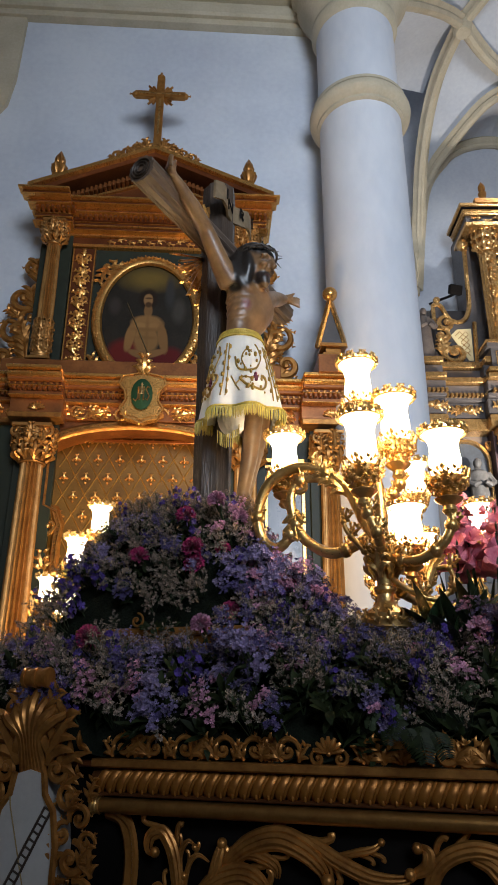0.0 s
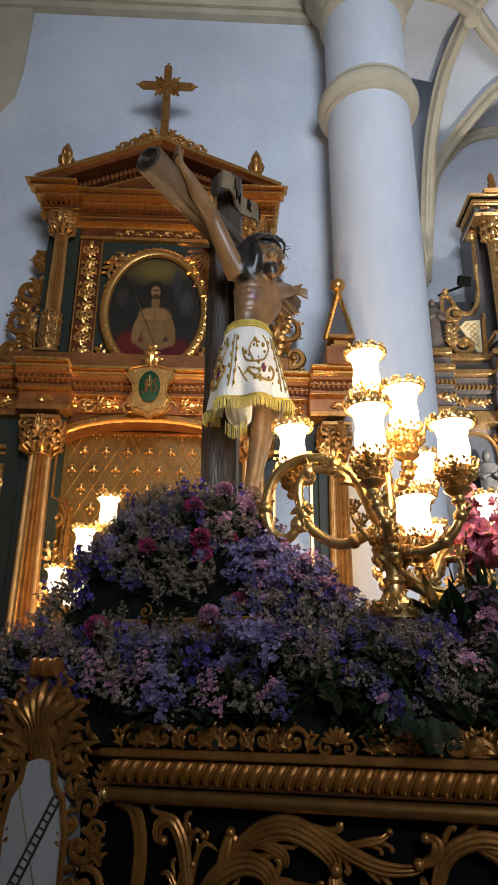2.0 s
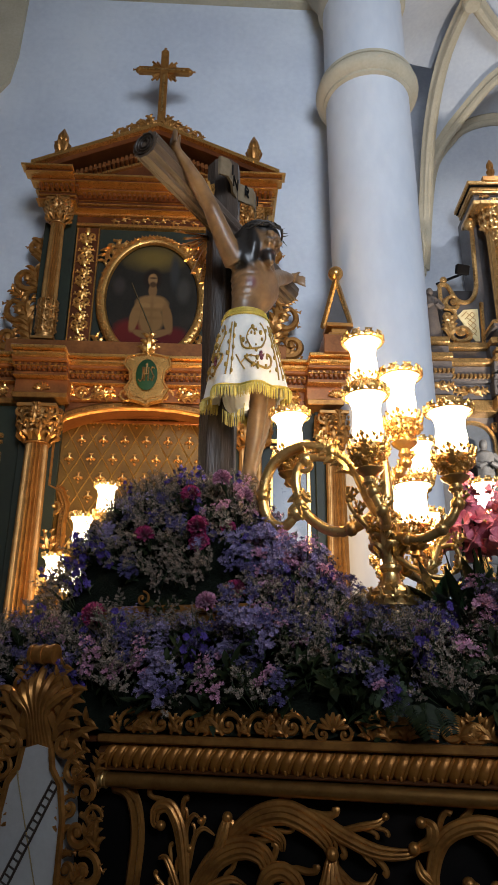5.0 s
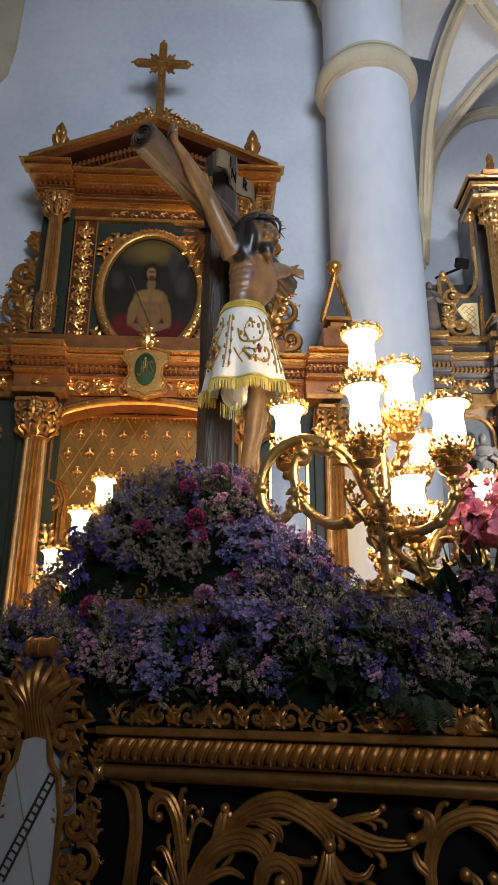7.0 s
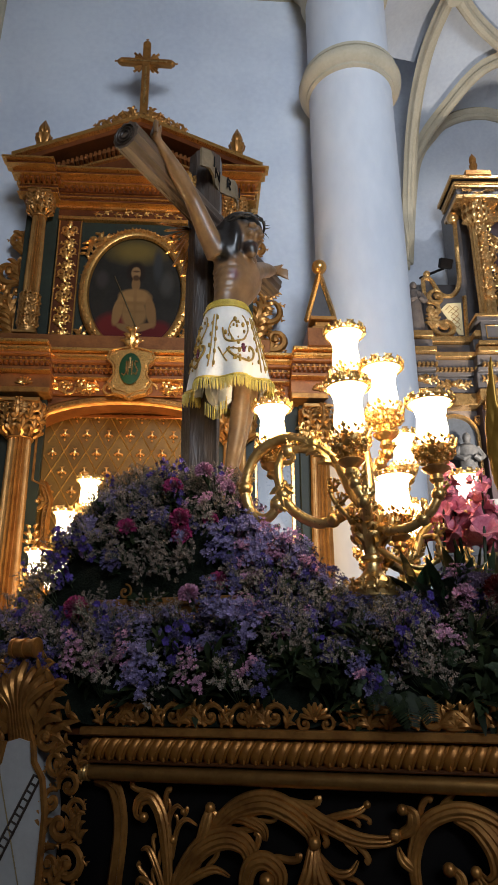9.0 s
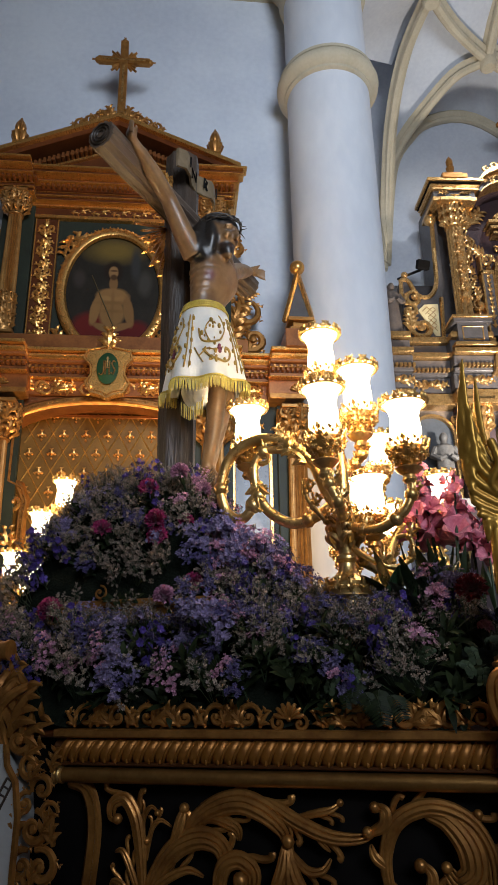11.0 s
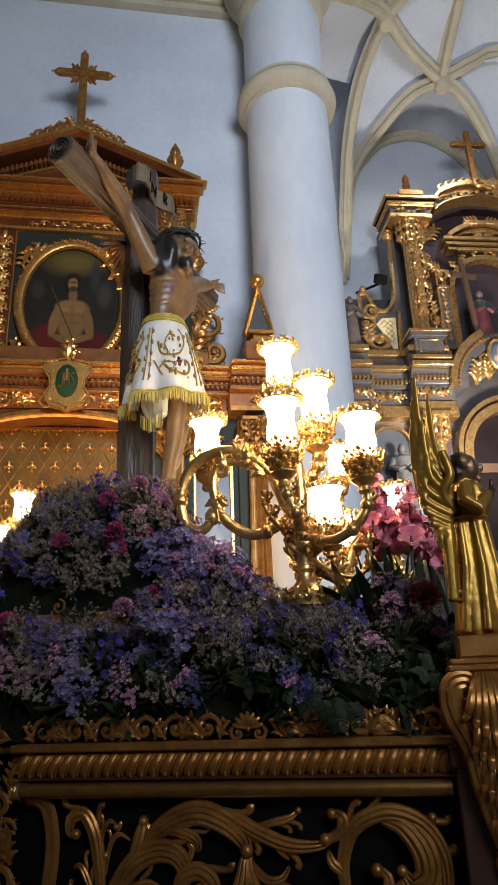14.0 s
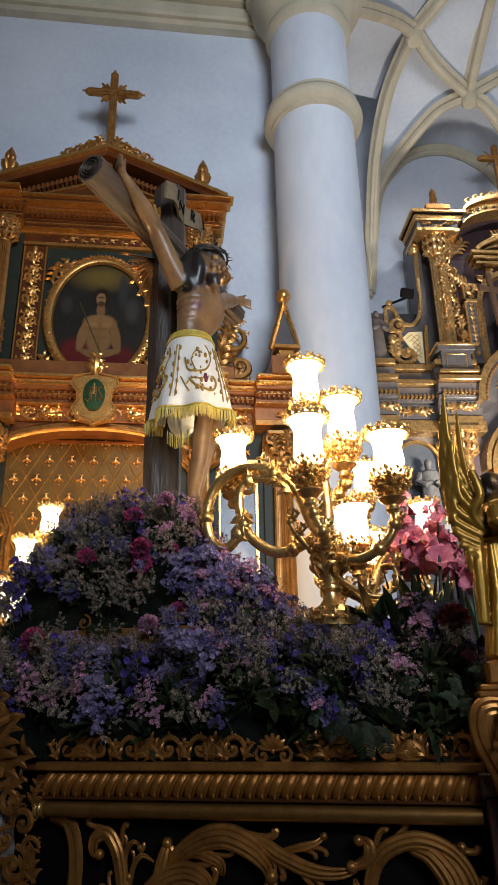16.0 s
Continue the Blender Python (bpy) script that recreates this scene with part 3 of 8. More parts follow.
# the shield over the niche
outer = [(0, 0.245), (0.10, 0.225), (0.20, 0.205), (0.225, 0.12), (0.165, 0.05), (0.155, -0.05), (0.205, -0.13), (0.15, -0.235), (0.06, -0.255), (0, -0.29)]
outer = [(SX + x, SZ + z) for x, z in outer] + [(SX - x, SZ + z) for x, z in outer[-2:0:-1]]
sh = part("shield", Geo().prism(outer, -0.285, -0.20).prism([(SX + (x - SX) * 0.86, SZ + (z - SZ) * 0.88) for x, z in outer], -0.302, -0.28), GOLD, altar, "gilded shield with a green oval")
part("oval", Geo().lathe([(0.001, 0.012), (0.095, 0.01), (0.125, 0)], 0, 0, 28, sx=0.82, sy=1.3).move(Matrix.Translation((SX, -0.325, SZ)) @ Matrix.Rotation(radians(90), 4, "X")), mat("green_oval", (0.018, 0.06, 0.02), None, 0.6, spec=0.2), sh)
g = Geo()
for x, pts in ((-0.055, [(0.02, 0.07), (0.02, -0.05), (0.0, -0.08), (-0.02, -0.06)]), (0.0, [(-0.018, 0.07), (-0.018, -0.07)]), (0.0, [(0.018, 0.07), (0.018, -0.07)]), (0.0, [(-0.018, 0.0), (0.018, 0.0)]), (0.0, [(0, 0.0), (0, 0.11)]), (0.0, [(-0.012, 0.095), (0.012, 0.095)]), (0.055, [(0.018, 0.06), (0.0, 0.075), (-0.015, 0.045), (0.0, 0.01), (0.016, -0.025), (0.0, -0.07), (-0.018, -0.05)])):
    g.sweep([(SX + x + a, -0.344, SZ + b) for a, b in pts], 0.0075, 5)
part("lettering", g, GOLD_PALE, sh, "gilded letters I H S")
g = Geo()
g.sweep([(x, -0.292, z) for x, z in outer], 0.013, 6, closed=True)
for a in (40, 140, 220, 320):
    g.scroll(SX + 0.19 * math.cos(radians(a)), SZ + 0.27 * math.sin(radians(a)), 0.032, a + 90, 1.2, 1 if a in (40, 220) else -1, -0.29, 0.3, 1)
g.leaf(SX, SZ + 0.2, 90, 0.26, -0.27, 3, 0.2, 0, 0.4).leaf(SX, SZ + 0.2, 60, 0.17, -0.26, 2, 0.2, 0).leaf(SX, SZ + 0.2, 120, 0.17, -0.26, 2, 0.2, 0).leaf(SX, SZ - 0.18, 270, 0.12, -0.27, 3, 0.25, 0)
part("shield_carving", g, GOLD, sh)

# upper storey
part("upper_panel", Geo().box(-1.15, 1.35, 0.20, 0.45, 4.65, 6.6), GREENWOOD, altar)
part("upper_plinth", Geo().box(-1.3, 1.5, -0.10, 0.21, 4.64, 4.845).box(1.84, 2.16, -0.41, 0.45, 4.64, 4.832), ORANGEWOOD, altar)
g = Geo()
oval = [(CX + 0.515 * math.cos(a * math.pi / 32), 0.155, 5.50 + 0.70 * math.sin(a * math.pi / 32)) for a in range(64)]
pic = part("picture", Geo().add([(CX, 0.178, 5.5)] + [(x, 0.178, z) for x, y, z in oval], [(0, 1 + (i + 1) % 64, 1 + i) for i in range(64)]),
           blob_mat("oval_picture", (0.026, 0.022, 0.017), [
               ((0.08, 0, 6.02), (0.26, 2, 0.13), 0, (0.13, 0.085, 0.022), 0.6), ((-0.27, 0, 5.66), (0.06, 2, 0.10), 0, (0.04, 0.032, 0.027), 0.4), ((0.42, 0, 5.62), (0.07, 2, 0.14), 0, (0.045, 0.04, 0.033), 0.4), ((0.32, 0, 5.85), (0.05, 2, 0.2), 0, (0.033, 0.032, 0.03), 0.4),
               ((-0.12, 0, 5.07), (0.19, 2, 0.19), 25, (0.11, 0.015, 0.012), 0.2), ((0.32, 0, 5.02), (0.17, 2, 0.14), -25, (0.09, 0.012, 0.011), 0.25),
               ((0.085, 0, 5.76), (0.10, 2, 0.13), 0, (0.020, 0.013, 0.009), 0.18), ((0.09, 0, 5.61), (0.045, 2, 0.09), 0, (0.17, 0.088, 0.034), 0.15),
               ((0.09, 0, 5.45), (0.175, 2, 0.105), 0, (0.22, 0.115, 0.042), 0.14), ((0.085, 0, 5.27), (0.135, 2, 0.19), 0, (0.20, 0.105, 0.038), 0.14),
               ((-0.085, 0, 5.29), (0.052, 2, 0.19), 10, (0.21, 0.11, 0.04), 0.14), ((0.26, 0, 5.29), (0.052, 2, 0.19), -10, (0.18, 0.092, 0.034), 0.14),
               ((0.03, 0, 5.43), (0.065, 2, 0.03), 12, (0.25, 0.135, 0.05), 0.4), ((0.15, 0, 5.43), (0.065, 2, 0.03), -12, (0.24, 0.125, 0.046), 0.4), ((0.09, 0, 5.33), (0.016, 2, 0.17), 0, (0.17, 0.088, 0.032), 0.8), ((0.09, 0, 5.38), (0.13, 2, 0.020), 0, (0.165, 0.085, 0.03), 0.8), ((0.09, 0, 5.28), (0.10, 2, 0.018), 0, (0.165, 0.085, 0.03), 0.8),
               ((0.17, 0, 5.09), (0.14, 2, 0.04), -18, (0.20, 0.10, 0.037), 0.18), ((0.01, 0, 5.08), (0.12, 2, 0.04), 20, (0.18, 0.095, 0.035), 0.18), ((0.085, 0, 5.75), (0.050, 2, 0.075), 0, (0.23, 0.125, 0.052), 0.15), ((0.09, 0, 5.69), (0.035, 2, 0.035), 0, (0.06, 0.03, 0.014), 0.3), ((0.09, 0, 5.77), (0.04, 2, 0.012), 0, (0.08, 0.04, 0.018), 0.4)], 0.5, coat=0.0), altar, "old oval oil painting with plain dim shapes")
pic.data.materials[0].node_tree.nodes["Principled BSDF"].inputs["Specular IOR Level"].default_value = 0.08
part("painted_reed", Geo().sweep([(-0.14, 0.172, 5.70), (0.12, 0.172, 5.08)], 0.006, 4), mat("reed_paint", (0.10, 0.07, 0.03), None, 0.5), pic)
part("canvas_edge", Geo().sweep([(x, 0.185, z) for x, y, z in oval], 0.012, 6, closed=True), BLACKWOOD, pic)
g = Geo().sweep([(CX + (x - CX) * 1.05, 0.15, 5.5 + (z - 5.5) * 1.04) for x, y, z in oval], 0.055, 8, 0.8, closed=True)
g.sweep([(CX + (x - CX) * 1.13, 0.165, 5.5 + (z - 5.5) * 1.09) for x, y, z in oval], 0.018, 6, closed=True)
for i in range(44):
    a = 2 * math.pi * i / 44
    g.leaf(CX + 0.545 * math.cos(a), 5.5 + 0.73 * math.sin(a), math.degrees(a) + 70, 0.075, 0.105, 2, 0.25, 0.4)
part("frame", g, GOLD, pic, "carved gilt oval frame")
for sx in (-1, 1):
    for sz in (-1, 1):
        x, z = CX + sx * 0.47, 5.5 + sz * 0.66
        g = Geo().scroll(x, z, 0.09, 90 * sz, 1.2, sx * sz, 0.19, 0.22, 3).leaf(x, z, 90 * sz * -1 + sx * sz * 25, 0.26, 0.19, 3, 0.16).leaf(x, z, (180 if sx > 0 else 0), 0.24, 0.19, 3, 0.16)
        part("corner_carving", g, GOLD, altar)
    x = CX + sx * 0.745
    part("side_panel", Geo().box(x - 0.125, x + 0.125, 0.16, 0.205, 4.86, 6.38), REDWOOD, altar)
    g = Geo()
    for e in (-1, 1):
        g.box(x + e * 0.118 - 0.008, x + e * 0.118 + 0.008, 0.15, 0.17, 4.86, 6.38)
    part("panel_edge", g, GOLD, altar)
    g = Geo()
    for k in range(10):
        z = 6.24 - k * 0.136
        g.leaf(x, z - 0.10, 90 + 15 * (-1) ** k, 0.14, 0.155, 3, 0.2, 0).leaf(x, z - 0.06, 25, 0.10, 0.155, 2, 0.22).leaf(x, z - 0.06, 155, 0.10, 0.155, 2, 0.22)
        g.ball(x + 0.02 * (-1) ** k, 0.14, z - 0.02, 0.028, 8)
        if k % 2 == 0:
            for s in (-1, 1):
                g.scroll(x + s * 0.045, z + 0.02, 0.04, 270, 1.1, s, 0.15, 0.28, 1)
    g.leaf(x, 4.98, 270, 0.1, 0.155, 3, 0.2).leaf(x, 6.28, 90, 0.09, 0.155, 3, 0.25)
    part("panel_carving", g, GOLD, altar)
    xc = CX + sx * 1.05
    part("pilaster_back", Geo().box(xc - 0.17, xc + 0.17, 0.13, 0.21, 4.84, 6.6), GREENWOOD, altar)
    fluted_column(altar, xc, 0.02, 4.86, 6.58, 0.082, 0.28, 0.42, COLUMN_GOLD)
    # wing of pierced scrollwork beside the upper storey
    g = Geo()
    for (px, pz, r, a0, tr, sg) in ((1.30, 6.18, 0.13, 200, 1.3, -1), (1.38, 5.78, 0.17, 120, 1.4, 1), (1.42, 5.38, 0.16, 60, 1.3, -1), (1.50, 5.05, 0.17, 100, 1.4, 1), (1.30, 5.0, 0.13, 20, 1.2, -1), (1.28, 5.55, 0.12, 300, 1.2, 1)):
        g.scroll(CX + sx * px, pz, r, a0 if sx > 0 else 180 - a0, tr, sg * sx, 0.30, 0.22, 4, lobe=0.6)
    for (px, pz, a, s) in ((1.2, 4.9, 70, 0.45), (1.25, 5.2, 60, 0.4), (1.2, 5.6, 70, 0.4), (1.2, 5.95, 75, 0.4), (1.45, 4.88, 80, 0.3), (1.38, 5.55, 30, 0.22)):
        g.leaf(CX + sx * px, pz, a if sx > 0 else 180 - a, s, 0.32, 4, 0.17, 0.6 * sx)
    part("wing_carving", g, GOLD_OLD, altar)
g = Geo().box(CX - 0.95, CX + 0.95, 0.14, 0.21, 6.39, 6.43).box(CX - 0.95, CX + 0.95, 0.12, 0.21, 6.52, 6.55)
part("lintel_edge", g, GOLD, altar)
part("lintel", Geo().box(CX - 0.95, CX + 0.95, 0.155, 0.215, 6.43, 6.52), REDWOOD, altar)
g = Geo()
for k in range(9):
    g.leaf(CX - 0.5 + k * 0.11, 6.475, 20 if k % 2 else -20, 0.1, 0.15, 2, 0.2)
part("lintel_carving", g, GOLD, altar)
UB = ((CX - 1.28, CX - 0.86), (CX + 0.86, CX + 1.28))
for nm, z0, z1, y0, ex, m in (("architrave", 6.550, 6.592, 0.06, 1.20, REDWOOD), ("architrave_edge", 6.592, 6.608, 0.03, 1.21, GOLD), ("frieze", 6.608, 6.645, 0.05, 1.21, REDWOOD),
                              ("cornice_bed", 6.683, 6.720, -0.08, 1.26, ORANGEWOOD), ("corona", 6.720, 6.757, -0.18, 1.30, REDWOOD), ("cornice_top", 6.757, 6.783, -0.24, 1.34, GOLD)):
    g = Geo()
    ressaut(g, z0, z1, y0, CX - ex, CX + ex, [(a - ex + 1.22 if a < 0 else a, b if a < 0 else b + ex - 1.22) for a, b in UB], 0.13)
    part(nm, g, m, altar)
pieces("dentil", Geo().box(0, 0.03, -0.06, 0.04, 0, 0.032, 0.003), ORANGEWOOD, altar,
       [(x, 0.0 if abs(x - CX) < 0.85 else -0.13, 6.648) for x in (CX - 1.24 + k * 0.055 for k in range(46))])
part("dentil_ground", Geo().box(CX - 1.25, CX + 1.25, 0.0, 0.4, 6.643, 6.685), REDWOOD, altar)
g = Geo()
for z0, z1, y0, ex in ((6.680, 6.687, -0.095, 1.265), (6.717, 6.724, -0.195, 1.31), (6.641, 6.648, 0.03, 1.24), (6.549, 6.555, 0.045, 1.23)):
    ressaut(g, z0, z1, y0, CX - ex, CX + ex, [(a - ex + 1.22 if a < 0 else a, b if a < 0 else b + ex - 1.22) for a, b in UB], 0.13)
part("gilt_fillet", g, GOLD, altar)
# pediment
part("tympanum", Geo().prism([(CX - 1.22, 6.775), (CX + 1.22, 6.775), (CX, 7.315)], 0.02, 0.4), REDWOOD, altar)
for s in (-1, 1):
    for nm, off, th, y0, m in (("raking_cornice", 0.075, 0.05, -0.24, GOLD), ("raking_corona", 0.015, 0.06, -0.18, REDWOOD), ("raking_bed", -0.07, 0.035, -0.06, ORANGEWOOD), ("raking_edge", -0.16, 0.03, -0.02, GOLD)):
        a, b = (CX + s * 1.345, 6.805 + off), (CX, 7.395 + off)
        if off < 0:
            a = (CX + s * (1.23 + off), 6.795)
            b = (CX, 7.355 + off)
        part(nm, Geo().prism([a, b, (b[0], b[1] + th), (a[0], a[1] + th)][::s], y0, 0.4), m, altar)
    pieces("dentil", Geo().box(-0.016, 0.016, -0.10, 0.03, -0.03, 0.035, 0.003), ORANGEWOOD, altar,
           [(CX + s * 1.10 * (1 - f), 0, 6.815 + f * 0.46) for f in ((k + 0.7) / 23 for k in range(22))])
    # urn finials
    x = CX + s * 1.07
    g = Geo().box(x - 0.06, x + 0.06, -0.15, -0.03, 6.925, 7.055).lathe([(0.045, 6.995), (0.028, 7.02), (0.05, 7.045), (0.085, 7.11), (0.096, 7.155), (0.098, 7.17), (0.055, 7.18), (0.035, 7.20), (0.055, 7.22), (0.066, 7.255), (0.05, 7.31), (0.024, 7.36), (0.006, 7.40)], x, -0.09, 30, 10, 0.16)
    g.v = [(a, b, c + 0.105) if c > 6.955 else (a, b, c) for a, b, c in g.v]
    part("urn", g, GOLD_OLD, altar)
    g = Geo()
    for k in range(4):
        g.scroll(CX + s * (0.1 + k * 0.105), 7.55 - k * 0.05, 0.06, 90, 1.2, -s, -0.18, 0.28, 2)
        g.leaf(CX + s * (0.06 + k * 0.1), 7.49 - k * 0.05, 90 - s * 20, 0.19 - 0.03 * k, -0.17, 3, 0.2)
        g.leaf(CX + s * (0.10 + k * 0.11), 7.48 - k * 0.05, 90 - s * 60, 0.16 - 0.02 * k, -0.19, 3, 0.2, 0.6 * s)
    part("crest_carving", g, GOLD_OLD, altar)
cr = part("crowning_cross", Geo().box(CX - 0.045, CX + 0.045, -0.06, 0.0, 7.35, 8.78).box(CX - 0.30, CX - 0.0455, -0.058, -0.002, 8.44, 8.53).box(CX + 0.0455, CX + 0.30, -0.058, -0.002, 8.44, 8.53), GOLD_OLD, altar, "gilded cross with rays")
g = Geo()
for x, z, a in ((CX, 8.78, 90), (CX - 0.3, 8.485, 180), (CX + 0.3, 8.485, 0)):
    g.leaf(x, z, a, 0.07, -0.03, 2, 0.3, 0).ball(x, -0.03, z, 0.04, 8)
for a in (45, 135, 225, 315):
    for d in (-12, 0, 12):
        c, s = math.cos(radians(a + d)), math.sin(radians(a + d))
        ln = 0.2 if d == 0 else 0.16
        g.sweep([(CX + c * 0.05, -0.03, 8.485 + s * 0.05), (CX + c * ln, -0.03, 8.485 + s * ln)], [0.012, 0.018], 4)
part("rays", g, GOLD_OLD, cr)
part("inlay", Geo().box(CX - 0.012, CX + 0.012, -0.066, -0.058, 7.85, 8.4).box(CX - 0.25, CX + 0.25, -0.066, -0.058, 8.475, 8.495), GOLD_PALE, cr)
# obelisk on the lower storey's end
x = 2.0
ob = part("obelisk", Geo().box(x - 0.11, x + 0.11, -0.38, -0.18, 4.828, 4.87).box(x - 0.075, x + 0.075, -0.35, -0.21, 4.87, 4.93).box(x - 0.13, x + 0.13, -0.40, -0.16, 4.93, 4.97), GOLD_OLD, altar, "gilded open obelisk with a ball")
g = Geo()
for s in (-1, 1):
    g.sweep([(x + s * 0.15, -0.28, 4.97), (x, -0.28, 5.54)], 0.026, 4)
g.box(x - 0.1, x + 0.1, -0.30, -0.26, 4.97, 5.0)
part("frame", g, GOLD_PALE, ob)
part("panel", Geo().prism([(x - 0.13, 4.98), (x + 0.13, 4.98), (x, 5.50)], -0.27, -0.26), GREYWOOD, ob)
part("ball", Geo().ball(x, -0.28, 5.6, 0.078, 20), GOLD, ob)

# ---------------- the far altarpiece in the chapel ----------------
far = thing("chapel_altarpiece", FAR, "grey and gilded carved wooden altarpiece with statues in its niches", "altarpiece")
FX = 2.0  # its axis
part("carcass", Geo().box(-1.1, 5.1, 0.30, 0.9, 0, 7.5).box(0.14, 3.86, 0.32, 0.9, 7.5, 10.5), GREYWOOD, far)
part("recess", Geo().box(0.62, 3.38, 0.22, 0.325, 7.55, 10.6), PURPLEWOOD, far, "dark purple ground of the upper storey")


def twisted_pier(x, z0, z1, r):
    col = part("column", Geo().lathe([(r, z0 + 0.1), (r, z1 - 0.5)], x, -0.05, 48, 12, 0.15), GOLD_PALE, far)
    part("base", Geo().box(x - r * 1.5, x + r * 1.5, -0.05 - r * 1.5, 0.2, z0 - 0.02, z0 + 0.05).lathe([(r * 1.4, z0 + 0.05), (r * 1.4, z0 + 0.09), (r, z0 + 0.12)], x, -0.05, 20), GOLD_PALE, col)
    g = Geo()
    for k in range(8):
        z = z1 - 0.75 - k * 0.19
        g.leaf(x, z, 90, 0.16, -0.05 - r, 2, 0.25, 0).ball(x + 0.03 * (-1) ** k, -0.08 - r, z, 0.05, 7).leaf(x, z, 200 + 140 * (k % 2), 0.13, -0.05 - r, 2, 0.25)
    part("garland", g, GOLD_PALE, col)
    g = Geo().lathe([(r, z1 - 0.52), (r * 1.15, z1 - 0.5), (r * 0.95, z1 - 0.46), (r * 1.1, z1 - 0.25), (r * 1.5, z1 - 0.07)], x, -0.05, 20)
    for row in range(2):
        for i in range(7):
            a = radians(185 + i * 29)
            g.join(Geo().leaf(0, 0, 90, 0.26, 0, 2, 0.22, 0, 0.7), Matrix.Translation((x + r * 1.05 * math.cos(a), -0.05 + r * 1.05 * math.sin(a), z1 - 0.5 + row * 0.18)) @ Matrix.Rotation(a + math.pi / 2, 4, "Z"))
    g.box(x - r * 1.9, x + r * 1.9, -0.05 - r * 1.9, 0.2, z1 - 0.08, z1)
    part("capital", g, GOLD_PALE, col)


for x in (0.48, 3.52):
    part("pedestal", Geo().box(x - 0.27, x + 0.27, -0.31, 0.3, 7.10, 7.50).box(x - 0.34, x + 0.34, -0.36, 0.3, 7.50, 7.58), GREYWOOD, far)
    part("pedestal_panel", Geo().box(x - 0.19, x + 0.19, -0.325, -0.30, 7.17, 7.19).box(x - 0.19, x + 0.19, -0.325, -0.30, 7.42, 7.44).box(x - 0.19, x - 0.17, -0.325, -0.30, 7.19, 7.42).box(x + 0.17, x + 0.19, -0.325, -0.30, 7.19, 7.42), GOLD_PALE, far)
    part("pedestal_moulding", Geo().box(x - 0.36, x + 0.36, -0.39, 0.3, 7.58, 7.63).box(x - 0.36, x + 0.36, -0.39, 0.3, 7.04, 7.10), GOLD_PALE, far)
    twisted_pier(x, 7.64, 10.18, 0.155)
    g = Geo().box(x - 0.42, x + 0.42, -0.30, 0.5, 10.18, 10.30).box(x - 0.44, x + 0.46, -0.33, 0.5, 10.50, 10.58)
    part("entablature_edge", g, GOLD_PALE, far)
    part("entablature", Geo().box(x - 0.40, x + 0.40, -0.28, 0.5, 10.30, 10.50), GREYWOOD, far)
    g = Geo().box(x - 0.47, x + 0.50, -0.36, 0.5, 10.58, 10.66, 0.03).box(x - 0.53, x + 0.54, -0.42, 0.5, 10.69, 10.78)
    part("cornice", g, GOLD_PALE, far)
    part("cornice_band", Geo().box(x - 0.49, x + 0.51, -0.38, 0.5, 10.66, 10.69), BLACKWOOD, far)
    g = Geo().shell(x, 10.36, 0.1, -0.3, 6, 270)
    for s in (-1, 1):
        g.leaf(x + s * 0.1, 10.42, 90 - 90 * s, 0.22, -0.29, 3)
    part("frieze_carving", g, GOLD_PALE, far)
    g = Geo().box(x - 0.24, x + 0.24, -0.3, 0.1, 10.78, 10.88).box(x - 0.17, x + 0.17, -0.24, 0.04, 10.88, 10.94).lathe([(0.07, 10.94), (0.035, 10.98), (0.05, 11.02), (0.075, 11.10), (0.085, 11.15), (0.05, 11.17), (0.04, 11.19), (0.065, 11.22), (0.072, 11.29), (0.05, 11.35), (0.02, 11.40), (0.005, 11.43)], x, -0.1, 20, 8, 0.12)
    part("finial", g.move(Matrix.Translation((0, -0.14, -0.235))), GOLD_OLD, far)
    s = 1 if x < 2 else -1
    g = Geo()
    for k, (px, pz, r, a0) in enumerate(((0.30, 9.95, 0.13, 90), (0.36, 9.55, 0.12, 200), (0.30, 9.15, 0.1, 90))):
        g.scroll(x + s * px, pz, r, a0, 1.2, s if k % 2 else -s, 0.2, 0.24, 3)
    g.leaf(x + s * 0.32, 9.9, 45 if s > 0 else 135, 0.55, 0.2, 4, 0.14, 0.3)
    part("capital_spray", g, GOLD_PALE, far)
# arched cornice between the piers
for nm, r0, r1, y0, m in (("arch_soffit", 0.0, 0.08, 0.0, PURPLEWOOD), ("arch_fillet", 0.08, 0.13, -0.32, GOLD_PALE), ("arch_frieze", 0.13, 0.30, -0.28, GREYWOOD), ("arch_bead", 0.30, 0.36, -0.35, GOLD_OLD), ("arch_cornice", 0.38, 0.5, -0.42, GOLD_PALE)):
    bow = [(FX + 1.02 * t, 10.34 + 0.52 * max(0.0, 1 - t * t) ** 0.7) for t in (-1 + i / 12 for i in range(25))]
    part(nm, Geo().strip([(x, z + r0) for x, z in bow], [(x, z + r1) for x, z in bow], y0, 0.5), m, far)
g = Geo()
for s in (-1, 1):
    for k in range(5):
        t = 0.18 + k * 0.16
        z = 10.9 + 0.52 * (1 - t * t) ** 0.7
        g.scroll(FX + s * 1.02 * t, z, 0.10, 90, 1.2, -s, -0.35, 0.28, 3)
        g.leaf(FX + s * 1.02 * t, z - 0.33, 0 if s > 0 else 180, 0.2, -0.31, 3, 0.26).scroll(FX + s * (1.02 * t - 0.07), z - 0.33, 0.06, 90, 1.2, s, -0.31, 0.28, 2)
g.scroll(FX - 0.08, 11.2, 0.16, 90, 1.2, 1, -0.45, 0.25, 3).scroll(FX + 0.1, 11.05, 0.13, 270, 1.2, 1, -0.45, 0.25, 3)
part("crest_carving", g, GOLD_PALE, far)
